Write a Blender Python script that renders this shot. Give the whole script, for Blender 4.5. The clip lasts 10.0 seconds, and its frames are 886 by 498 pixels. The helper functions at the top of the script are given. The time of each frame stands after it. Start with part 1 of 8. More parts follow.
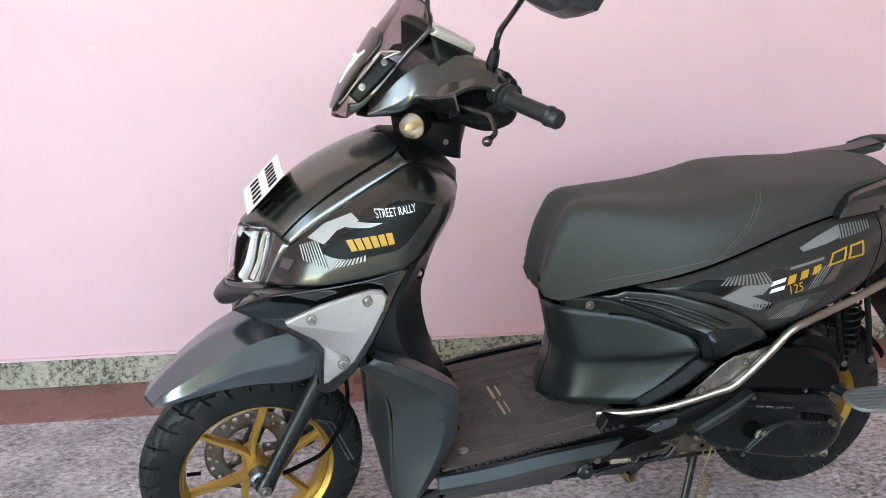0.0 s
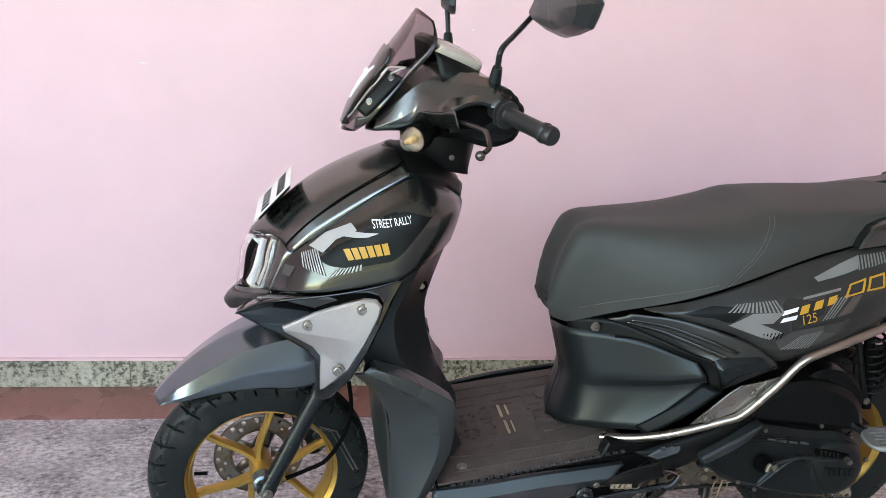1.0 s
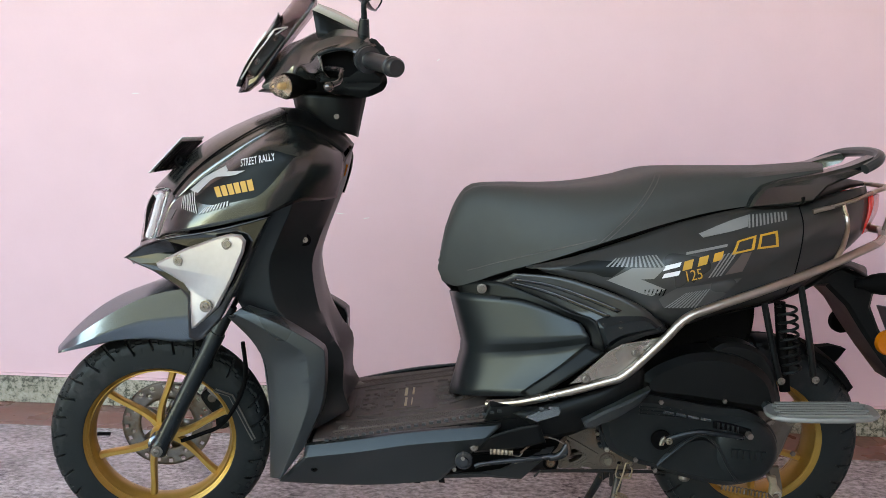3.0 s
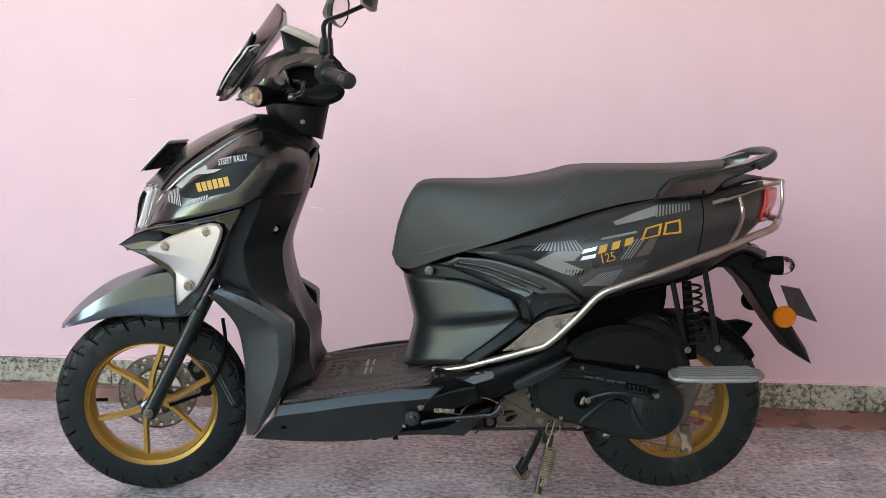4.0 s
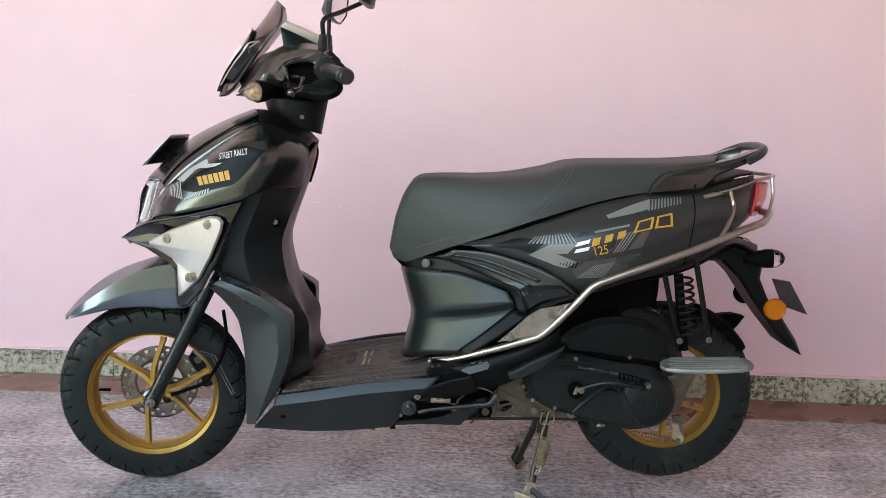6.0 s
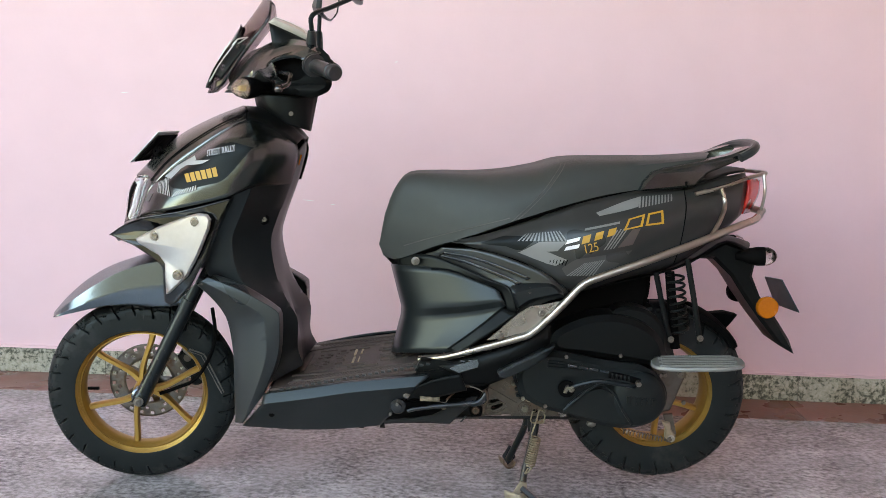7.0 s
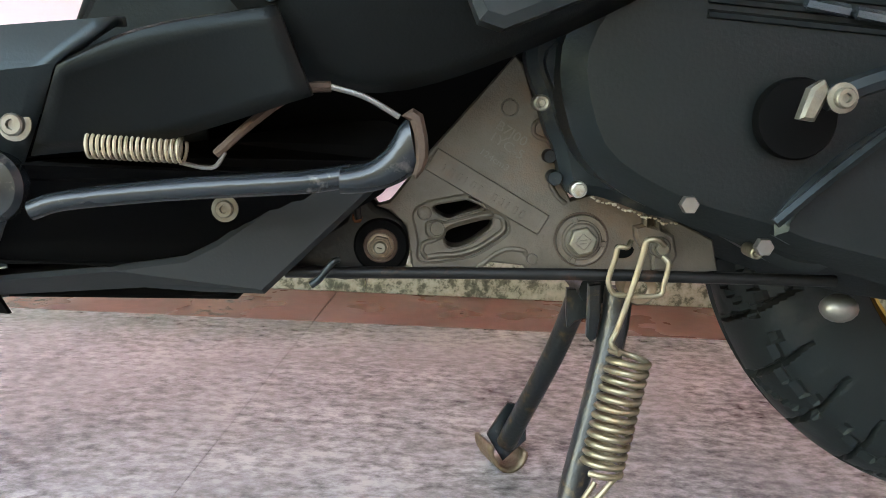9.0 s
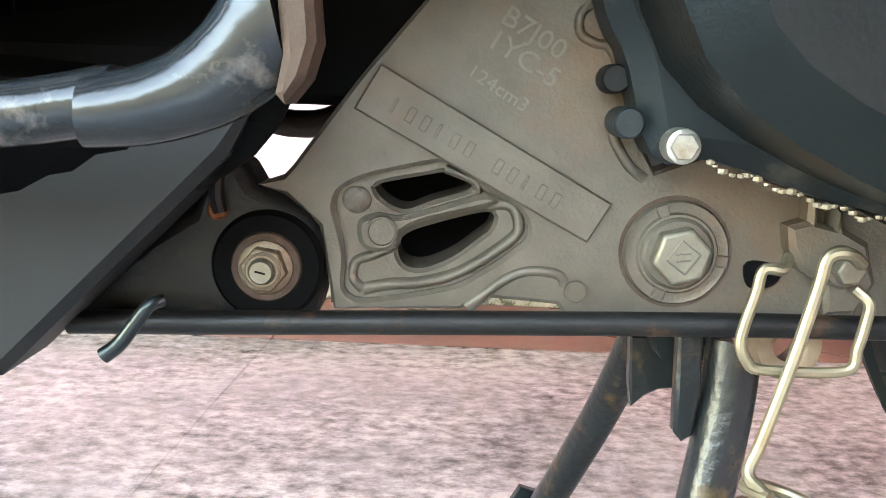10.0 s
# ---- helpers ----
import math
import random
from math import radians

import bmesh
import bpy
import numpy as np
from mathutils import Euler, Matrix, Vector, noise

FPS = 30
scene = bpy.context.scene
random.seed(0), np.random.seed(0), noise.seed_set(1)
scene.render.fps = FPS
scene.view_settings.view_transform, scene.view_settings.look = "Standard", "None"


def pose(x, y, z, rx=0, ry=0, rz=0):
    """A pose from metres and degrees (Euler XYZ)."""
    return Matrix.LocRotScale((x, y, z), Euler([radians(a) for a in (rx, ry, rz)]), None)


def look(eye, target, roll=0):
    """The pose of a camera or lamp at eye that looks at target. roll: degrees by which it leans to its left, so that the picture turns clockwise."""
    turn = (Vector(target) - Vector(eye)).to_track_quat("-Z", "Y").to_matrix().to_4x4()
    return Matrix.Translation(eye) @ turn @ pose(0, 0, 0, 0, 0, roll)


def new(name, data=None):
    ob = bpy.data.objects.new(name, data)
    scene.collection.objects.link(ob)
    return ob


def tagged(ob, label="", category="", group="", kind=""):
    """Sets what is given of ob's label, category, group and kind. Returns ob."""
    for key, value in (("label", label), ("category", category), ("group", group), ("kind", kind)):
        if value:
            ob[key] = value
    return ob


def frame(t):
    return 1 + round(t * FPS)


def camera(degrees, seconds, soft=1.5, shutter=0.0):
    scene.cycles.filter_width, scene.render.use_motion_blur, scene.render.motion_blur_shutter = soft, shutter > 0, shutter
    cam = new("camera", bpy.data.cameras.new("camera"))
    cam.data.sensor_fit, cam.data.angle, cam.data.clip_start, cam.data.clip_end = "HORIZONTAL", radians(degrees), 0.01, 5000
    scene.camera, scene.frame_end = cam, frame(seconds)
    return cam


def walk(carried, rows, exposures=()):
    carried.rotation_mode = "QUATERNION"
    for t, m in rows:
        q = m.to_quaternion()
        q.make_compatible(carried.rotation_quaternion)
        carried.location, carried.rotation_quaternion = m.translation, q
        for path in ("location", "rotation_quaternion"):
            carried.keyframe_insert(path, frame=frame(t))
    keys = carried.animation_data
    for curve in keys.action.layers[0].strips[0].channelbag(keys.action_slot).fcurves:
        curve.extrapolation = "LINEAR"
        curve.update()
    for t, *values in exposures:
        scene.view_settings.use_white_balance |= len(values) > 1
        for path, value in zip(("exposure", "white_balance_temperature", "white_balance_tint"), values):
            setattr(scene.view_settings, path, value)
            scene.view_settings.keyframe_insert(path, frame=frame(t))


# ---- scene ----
from mathutils.bvhtree import BVHTree  # noqa: E402

cam = camera(51.6, 10.0, soft=0.8)
PATH = [
    (0, (0.059, -0.2, 1.297), (0.426, 1.656, 0.65), 1.6),
    (0.5, (0.142, -0.238, 1.28), (0.463, 1.631, 0.647), 1.4),
    (1, (0.218, -0.249, 1.279), (0.397, 1.653, 0.688), 2.1),
    (1.5, (0.355, -0.156, 1.256), (0.376, 1.782, 0.764), 2.3),
    (2, (0.449, -0.099, 1.118), (0.379, 1.865, 0.747), 1.8),
    (2.5, (0.586, -0.22, 0.943), (0.483, 1.759, 0.672), 1.5),
    (3, (0.72, -0.37, 0.912), (0.606, 1.609, 0.645), 1.3),
    (4.3, (0.862, -0.691, 0.929), (0.747, 1.287, 0.658), 1.1),
    (4.5, (0.866, -0.701, 0.924), (0.752, 1.278, 0.656), 1.2),
    (5, (0.865, -0.697, 0.925), (0.749, 1.281, 0.652), 1.2),
    (5.5, (0.86, -0.69, 0.924), (0.744, 1.287, 0.648), 1.2),
    (7, (0.887, -0.672, 0.917), (0.768, 1.305, 0.639), 1.2),
    (7.5, (0.939, -0.582, 0.871), (0.82, 1.395, 0.592), 1.3),
    (8, (0.973, -0.196, 0.679), (0.859, 1.777, 0.373), 1.3),
    (8.2, (0.955, 0.014, 0.595), (0.862, 1.991, 0.306), 1.8),
    (8.5, (0.937, 0.374, 0.488), (0.85, 2.346, 0.17), 1.7),
    (8.8, (0.919, 0.709, 0.36), (0.837, 2.681, 0.039), 1.8),
    (9, (0.905, 0.916, 0.317), (0.819, 2.889, 0.001), 2.0),
    (9.2, (0.896, 1.077, 0.302), (0.815, 3.049, -0.02), 1.9),
    (9.5, (0.896, 1.167, 0.289), (0.808, 3.136, -0.051), 2.0),
    (9.7, (0.903, 1.188, 0.285), (0.8, 3.154, -0.072), 2.0),
    (10, (0.908, 1.187, 0.284), (0.814, 3.156, -0.055), 1.7),
]
EXPOSURES = [(0.0, 4.06, 9900, 13), (1.5, 3.93, 9900, 13), (3.0, 3.86, 10100, 13), (4.5, 3.86, 10300, 15), (7.5, 3.94, 10000, 11), (8.5, 4.42, 9900, 10), (9.0, 4.88, 10500, 8), (9.5, 5.78, 9900, 4), (10.0, 5.83, 10300, 7)]
walk(cam, [(t, look(eye, target, roll)) for t, eye, target, roll in PATH], EXPOSURES)

# ---------------------------------------------------------------- light
world = bpy.data.worlds.new("daylight")
scene.world = world
world.use_nodes = True
_wn = world.node_tree.nodes
_sky = _wn.new("ShaderNodeTexSky")
_sky.sky_type, _sky.sun_disc = "NISHITA", False
_sky.sun_elevation, _sky.sun_rotation = radians(47), radians(14)
world.node_tree.links.new(_sky.outputs[0], _wn["Background"].inputs[0])
_wn["Background"].inputs[1].default_value = 0.15
sun_data = bpy.data.lights.new("sun", "SUN")
sun_data.energy, sun_data.angle, sun_data.color = 3.0, radians(0.6), (1.0, 0.95, 0.88)
sun = new("sun", sun_data)
sun.matrix_world = look((2, 8, 9), (0, 0, 0))

# ---------------------------------------------------------------- materials


def mat(name, base, rough=0.5, metal=0.0, coat=0.0, vary=0.25, scale=30.0, bump=0.0, bump_scale=200.0, rough_vary=0.1,
        spec=0.5, sheen=None, trans=0.0, ior=1.45, stain=None, stain_scale=6.0, stain_amount=0.0):
    """Principled surface with two scales of variation, optional stains and fine relief."""
    m = bpy.data.materials.new(name)
    m.use_nodes = True
    nt = m.node_tree
    b = nt.nodes["Principled BSDF"]
    b.inputs["Metallic"].default_value = metal
    b.inputs["Coat Weight"].default_value = coat
    b.inputs["Coat Roughness"].default_value = 0.05
    b.inputs["Specular IOR Level"].default_value = spec
    b.inputs["Specular Tint"].default_value = (*(sheen or (1, 1, 1)), 1)
    b.inputs["Transmission Weight"].default_value = trans
    b.inputs["IOR"].default_value = ior
    tc = nt.nodes.new("ShaderNodeTexCoord")
    n1 = nt.nodes.new("ShaderNodeTexNoise")
    n1.inputs["Scale"].default_value, n1.inputs["Detail"].default_value = scale, 5
    n2 = nt.nodes.new("ShaderNodeTexNoise")
    n2.inputs["Scale"].default_value, n2.inputs["Detail"].default_value = scale / 9, 3
    for n in (n1, n2):
        nt.links.new(tc.outputs["Object"], n.inputs["Vector"])
    mix = nt.nodes.new("ShaderNodeMath")
    mix.operation = "ADD"
    nt.links.new(n1.outputs[0], mix.inputs[0])
    nt.links.new(n2.outputs[0], mix.inputs[1])
    ramp = nt.nodes.new("ShaderNodeMapRange")
    ramp.inputs[1].default_value, ramp.inputs[2].default_value = 0.6, 1.4
    ramp.inputs[3].default_value, ramp.inputs[4].default_value = 1 - vary, 1 + vary
    nt.links.new(mix.outputs[0], ramp.inputs[0])
    mul = nt.nodes.new("ShaderNodeVectorMath")
    mul.operation = "SCALE"
    mul.inputs[0].default_value = base
    nt.links.new(ramp.outputs[0], mul.inputs["Scale"])
    colour = mul.outputs[0]
    if stain:
        n3 = nt.nodes.new("ShaderNodeTexNoise")
        n3.inputs["Scale"].default_value, n3.inputs["Detail"].default_value = stain_scale, 8
        n3.inputs["Roughness"].default_value = 0.65
        nt.links.new(tc.outputs["Object"], n3.inputs["Vector"])
        r3 = nt.nodes.new("ShaderNodeMapRange")
        r3.inputs[1].default_value, r3.inputs[2].default_value = 0.62 - stain_amount * 0.3, 0.72
        nt.links.new(n3.outputs[0], r3.inputs[0])
        mx = nt.nodes.new("ShaderNodeMix")
        mx.data_type = "RGBA"
        nt.links.new(r3.outputs[0], mx.inputs["Factor"])
        nt.links.new(colour, mx.inputs["A"])
        mx.inputs["B"].default_value = (*stain, 1)
        colour = mx.outputs["Result"]
    nt.links.new(colour, b.inputs["Base Color"])
    rr = nt.nodes.new("ShaderNodeMapRange")
    rr.inputs[1].default_value, rr.inputs[2].default_value = 0.3, 0.7
    rr.inputs[3].default_value, rr.inputs[4].default_value = max(rough - rough_vary, 0.02), min(rough + rough_vary, 1)
    nt.links.new(n2.outputs[0], rr.inputs[0])
    nt.links.new(rr.outputs[0], b.inputs["Roughness"])
    if bump:
        nb = nt.nodes.new("ShaderNodeTexNoise")
        nb.inputs["Scale"].default_value, nb.inputs["Detail"].default_value = bump_scale, 4
        nt.links.new(tc.outputs["Object"], nb.inputs["Vector"])
        bp = nt.nodes.new("ShaderNodeBump")
        bp.inputs["Strength"].default_value, bp.inputs["Distance"].default_value = bump, 0.002
        nt.links.new(nb.outputs[0], bp.inputs["Height"])
        nt.links.new(bp.outputs[0], b.inputs["Normal"])
    return m


def granite(name, colours, scale, rough, stretch=(1, 1, 1), coat=0.0, patch=0.1):
    """Polished speckled stone: a ramp over two noises and a cell pattern."""
    m = bpy.data.materials.new(name)
    m.use_nodes = True
    nt = m.node_tree
    b = nt.nodes["Principled BSDF"]
    tc = nt.nodes.new("ShaderNodeTexCoord")
    mp = nt.nodes.new("ShaderNodeMapping")
    mp.inputs["Scale"].default_value = stretch
    nt.links.new(tc.outputs["Object"], mp.inputs[0])
    n1 = nt.nodes.new("ShaderNodeTexNoise")
    n1.inputs["Scale"].default_value, n1.inputs["Detail"].default_value, n1.inputs["Roughness"].default_value = scale, 6, 0.68
    n2 = nt.nodes.new("ShaderNodeTexNoise")
    n2.inputs["Scale"].default_value, n2.inputs["Detail"].default_value = scale * 0.12, 3
    for n in (n1, n2):
        nt.links.new(mp.outputs[0], n.inputs["Vector"])
    add = nt.nodes.new("ShaderNodeMath")
    add.operation = "MULTIPLY_ADD"
    add.inputs[1].default_value = 0.35
    nt.links.new(n2.outputs[0], add.inputs[0])
    nt.links.new(n1.outputs[0], add.inputs[2])
    ramp = nt.nodes.new("ShaderNodeValToRGB")
    for k, (at, col) in enumerate(colours):
        e = ramp.color_ramp.elements[k] if k < 2 else ramp.color_ramp.elements.new(at)
        e.position, e.color = at, (*col, 1)
    nt.links.new(add.outputs[0], ramp.inputs[0])
    n3 = nt.nodes.new("ShaderNodeTexNoise")
    n3.inputs["Scale"].default_value, n3.inputs["Detail"].default_value = 2.2, 4
    nt.links.new(tc.outputs["Object"], n3.inputs["Vector"])
    hs = nt.nodes.new("ShaderNodeHueSaturation")
    mr = nt.nodes.new("ShaderNodeMapRange")
    mr.inputs[1].default_value, mr.inputs[2].default_value, mr.inputs[3].default_value, mr.inputs[4].default_value = 0.3, 0.7, 0.78, 1.2
    nt.links.new(n3.outputs[0], mr.inputs[0])
    nt.links.new(mr.outputs[0], hs.inputs["Value"])
    mx = nt.nodes.new("ShaderNodeMix")
    mx.data_type = "RGBA"
    mx.inputs["B"].default_value = (*[0.45 * a + 0.3 * c + 0.25 * d for a, c, d in zip(colours[2][1], colours[3][1], colours[1][1])], 1)
    nf = nt.nodes.new("ShaderNodeMapRange")
    nf.inputs[1].default_value, nf.inputs[2].default_value, nf.inputs[3].default_value, nf.inputs[4].default_value = 0.38, 0.62, 0.08, patch
    n4 = nt.nodes.new("ShaderNodeTexNoise")
    n4.inputs["Scale"].default_value, n4.inputs["Detail"].default_value = 7.0, 3
    nt.links.new(mp.outputs[0], n4.inputs["Vector"])
    nt.links.new(n4.outputs[0], nf.inputs[0])
    nt.links.new(nf.outputs[0], mx.inputs["Factor"])
    nt.links.new(ramp.outputs[0], mx.inputs["A"])
    nt.links.new(mx.outputs["Result"], hs.inputs["Color"])
    nt.links.new(hs.outputs[0], b.inputs["Base Color"])
    rr = nt.nodes.new("ShaderNodeMapRange")
    rr.inputs[3].default_value, rr.inputs[4].default_value = rough * 0.7, rough * 1.4
    nt.links.new(n2.outputs[0], rr.inputs[0])
    nt.links.new(rr.outputs[0], b.inputs["Roughness"])
    b.inputs["Coat Weight"].default_value = coat
    bp = nt.nodes.new("ShaderNodeBump")
    bp.inputs["Strength"].default_value, bp.inputs["Distance"].default_value = 0.08, 0.001
    nt.links.new(n1.outputs[0], bp.inputs["Height"])
    nt.links.new(bp.outputs[0], b.inputs["Normal"])
    return m


COOL = (0.80, 0.98, 1.0)  # cool reflected skylight, put into the sheen colour of the black plastics
M_WALL = mat("pink_wall_paint", (0.77, 0.535, 0.57), 0.5, vary=0.03, scale=8, bump=0.12, bump_scale=60)
M_SKIRT = granite("skirting_granite", [(0.47, (0.02, 0.024, 0.02)), (0.84, (0.50, 0.48, 0.40)), (0.60, (0.11, 0.12, 0.09)), (0.68, (0.36, 0.36, 0.28))], 60, 0.25)
M_FLOOR = granite("floor_granite", [(0.50, (0.042, 0.04, 0.04)), (0.80, (0.58, 0.545, 0.53)), (0.60, (0.195, 0.18, 0.176)), (0.69, (0.35, 0.328, 0.32))], 56, 0.12, stretch=(1, 1.3, 1), patch=0.42)
M_BORDER = mat("red_border_stone", (0.24, 0.10, 0.078), 0.3, vary=0.25, scale=60, bump=0.05)
M_CEIL = mat("ceiling_plaster", (0.75, 0.73, 0.7), 0.8, vary=0.04, scale=5)
M_YARD = mat("dark_yard_plaster", (0.05, 0.055, 0.045), 0.9, vary=0.2, scale=3, bump=0.2, bump_scale=40, stain=(0.03, 0.034, 0.027), stain_scale=1.5, stain_amount=0.4)
M_GROUND = mat("yard_ground", (0.075, 0.078, 0.058), 0.9, vary=0.3, scale=3, bump=0.3, bump_scale=30)
M_JOINT = mat("joint_grout", (0.30, 0.27, 0.25), 0.8, vary=0.2)

# Several blacks below lean green-blue to carry cool skylight in their colour.
M_MATTE = mat("matte_black_paint", (0.012, 0.0145, 0.015), 0.34, spec=0.42, vary=0.15, scale=25, bump=0.02, bump_scale=900, rough_vary=0.05, sheen=COOL)
M_METAL = mat("satin_metallic_black_paint", (.080, .092, .088), 0.19, metal=0.92, vary=0.1, scale=25, bump=0.015, bump_scale=900, rough_vary=0.05)
M_HOOD = mat("satin_metallic_hood_paint", (.15, .168, .162), 0.21, metal=0.95, vary=0.1, scale=25, bump=0.015, bump_scale=900, rough_vary=0.05)
M_BLUE = mat("satin_blue_grey_paint", (.14, .18, .20), 0.24, metal=0.85, vary=0.1, scale=25, rough_vary=0.05)
M_GLOSS = mat("gloss_black_paint", (.003, .003, .0033), 0.10, coat=0.6, vary=0.1, rough_vary=0.03, sheen=COOL)
M_SATIN = mat("satin_charcoal_paint", (0.022, 0.0225, 0.021), 0.3, coat=0.15, vary=0.1, scale=25, rough_vary=0.04, sheen=COOL)
M_PLASTIC = mat("black_plastic", (.0048, .005, .0048), 0.42, spec=0.2, vary=0.2, scale=40, bump=0.08, bump_scale=700, sheen=COOL)
M_GREYP = mat("grey_black_plastic", (.022, .026, .027), 0.29, vary=0.15, scale=20, bump=0.05, bump_scale=600, sheen=COOL)
# Near-black for black parts, and for shade painted into gaps and recesses.
M_DARK = mat("black_and_recess_shade", (.0022, .0022, .0022), 0.7, spec=0.06, vary=0.3)
M_VINYL = mat("seat_vinyl", (.042, .045, .041), 0.5, spec=0.35, vary=0.08, scale=30, bump=0.25, bump_scale=1100, rough_vary=0.04, sheen=COOL)
M_THREAD = mat("seat_thread", (0.09, 0.085, 0.08), 0.7)
M_RUBBER = mat("tyre_rubber", (0.009, 0.0108, 0.0106), 0.46, spec=0.34, vary=0.25, scale=20, bump=0.1, bump_scale=300, stain=(0.035, 0.035, 0.034), stain_scale=9, stain_amount=0.2, sheen=COOL)
M_MAT = mat("rubber_mat", (.085, .068, .060), 0.56, spec=0.22, vary=0.25, scale=30, bump=0.25, bump_scale=350, stain=(0.075, 0.06, 0.055), stain_scale=10, stain_amount=0.2)
M_GOLD = mat("gold_rim_paint", (0.47, 0.285, 0.075), 0.36, metal=0.7, vary=0.1, scale=60, rough_vary=0.05)
M_SILVER = mat("brushed_silver", (0.52, 0.515, 0.49), 0.32, metal=0.88, vary=0.06, scale=90, rough_vary=0.06)
M_CHROME = mat("bright_steel", (0.40, 0.372, 0.32), 0.3, metal=1.0, vary=0.08, rough_vary=0.06)
M_STEEL = mat("worn_steel", (0.21, 0.20, 0.18), 0.40, metal=0.85, vary=0.25, scale=80, bump=0.1, stain=(0.16, 0.10, 0.06), stain_scale=25, stain_amount=0.25)
M_ZINC = mat("yellow_zinc_spring", (0.27, 0.228, 0.155), 0.48, metal=0.85, vary=0.25, scale=120, stain=(0.22, 0.12, 0.05), stain_scale=60, stain_amount=0.15)
M_CAST = mat("cast_aluminium", (.112, .096, .076), 0.5, metal=0.4, vary=0.3, scale=70, bump=0.14, bump_scale=900, stain=(0.15, 0.085, 0.05), stain_scale=14, stain_amount=0.35)
M_BLACKPAINT = mat("chipped_black_enamel", (0.006, 0.008, 0.0095), 0.34, vary=0.3, scale=40, bump=0.08, bump_scale=220, stain=(0.13, 0.11, 0.09), stain_scale=60, stain_amount=0.03, sheen=COOL)
M_RUST = mat("rusted_steel", (0.06, 0.034, 0.022), 0.8, vary=0.45, scale=70, bump=0.4, bump_scale=250, stain=(0.05, 0.03, 0.02), stain_scale=30, stain_amount=0.2)
M_ENGINE = mat("dusty_black_casting", (0.008, 0.0098, 0.0098), 0.38, spec=0.3, vary=0.25, scale=35, bump=0.12, bump_scale=450, stain=(0.022, 0.021, 0.02), stain_scale=18, stain_amount=0.0, sheen=COOL)
M_CASE = mat("dull_grey_casting", (0.11, 0.10, 0.085), 0.5, metal=0.4, vary=0.25, scale=60, bump=0.2, bump_scale=400, stain=(0.06, 0.04, 0.025), stain_scale=20, stain_amount=0.3)
M_PEG = mat("grey_alloy_footrest", (0.19, 0.20, 0.19), 0.45, metal=0.4, vary=0.15, bump=0.1)
M_SILL = mat("black_sill_plastic", (.012, .016, .017), 0.30, spec=0.45, vary=0.2, scale=20, bump=0.06, bump_scale=600, sheen=COOL)
M_GUARD = mat("brushed_guard_plate", (0.31, 0.30, 0.27), 0.26, metal=0.9, vary=0.15, scale=60)
M_SILLEND = mat("dull_grey_sill_plastic", (.016, .018, .019), 0.5, spec=0.25, vary=0.15, scale=20, bump=0.06, bump_scale=600)
M_SCUFF = mat("scuffed_blue_black_enamel", (0.012, 0.016, 0.019), 0.2, vary=0.5, scale=28, bump=0.3, bump_scale=70, stain=(0.10, 0.09, 0.08), stain_scale=55, stain_amount=0.10)
M_RIM = mat("blue_black_crankcase_paint", (0.013, 0.019, 0.021), 0.42, spec=0.3, vary=0.35, scale=22, bump=0.1, bump_scale=300, stain=(0.075, 0.068, 0.052), stain_scale=38, stain_amount=0.16)
M_WELD = mat("matte_black_weldment", (0.008, 0.008, 0.008), 0.5, spec=0.3, vary=0.3, scale=60, bump=0.2, bump_scale=250, stain=(0.07, 0.035, 0.02), stain_scale=40, stain_amount=0.06)
M_OLDNUT = mat("dirty_brown_nut", (0.21, 0.155, 0.105), 0.5, metal=0.6, vary=0.3, scale=150, bump=0.2, bump_scale=500, stain=(0.10, 0.05, 0.025), stain_scale=60, stain_amount=0.3)
M_SKID = mat("dirty_zinc_plate", (0.36, 0.30, 0.215), 0.55, metal=0.3, vary=0.35, scale=80, bump=0.2, bump_scale=300, stain=(0.05, 0.045, 0.04), stain_scale=40, stain_amount=0.3)
M_DARKSTEEL = mat("dark_chrome", (0.11, 0.105, 0.10), 0.22, metal=0.9, vary=0.15, scale=80)
M_RUSTRED = mat("orange_rust", (0.17, 0.055, 0.02), 0.85, vary=0.45, scale=300, bump=0.4, bump_scale=500)
M_BRIGHTBOLT = mat("bright_zinc_bolt", (0.42, 0.41, 0.36), 0.38, metal=0.7, vary=0.25, scale=200, bump=0.15, bump_scale=600, stain=(0.25, 0.22, 0.15), stain_scale=90, stain_amount=0.2)
M_CHIPPED = mat("chipped_blue_black_enamel", (0.009, 0.0125, 0.014), 0.34, vary=0.4, scale=40, bump=0.25, bump_scale=260, stain=(0.12, 0.072, 0.03), stain_scale=52, stain_amount=0.2)
M_GRIP = mat("grip_rubber", (0.017, 0.020, 0.021), 0.36, vary=0.2, scale=60, bump=0.2, bump_scale=500)
M_LAMPDARK = mat("smoked_lamp_interior", (0.22, 0.21, 0.21), 0.22, metal=0.8, vary=0.2, scale=60)
M_TINT = mat("amber_tinted_lens", (0.98, 0.93, 0.80), 0.05, trans=1.0, vary=0.05, scale=300, bump=0.4, bump_scale=400)
M_NOSE = mat("smoked_brown_panel", (0.030, 0.025, 0.024), 0.16, coat=0.4, vary=0.1)
M_MATGOLD = mat("worn_gold_print", (0.42, 0.34, 0.20), 0.45, vary=0.3, scale=200)
# Lighter copy of the casting colour; paints light onto raised marks.
M_CASTLIT = mat("lit_cast_relief", (.15, .13, .105), 0.45, metal=0.5, vary=0.15, scale=60, bump=0.1, bump_scale=900)
M_DIRTYBOLT = mat("dirty_bolt_head", (.17, .155, .12), 0.42, metal=0.6, vary=0.3, scale=150, bump=0.15, bump_scale=500, stain=(0.10, 0.06, 0.03), stain_scale=70, stain_amount=0.25)
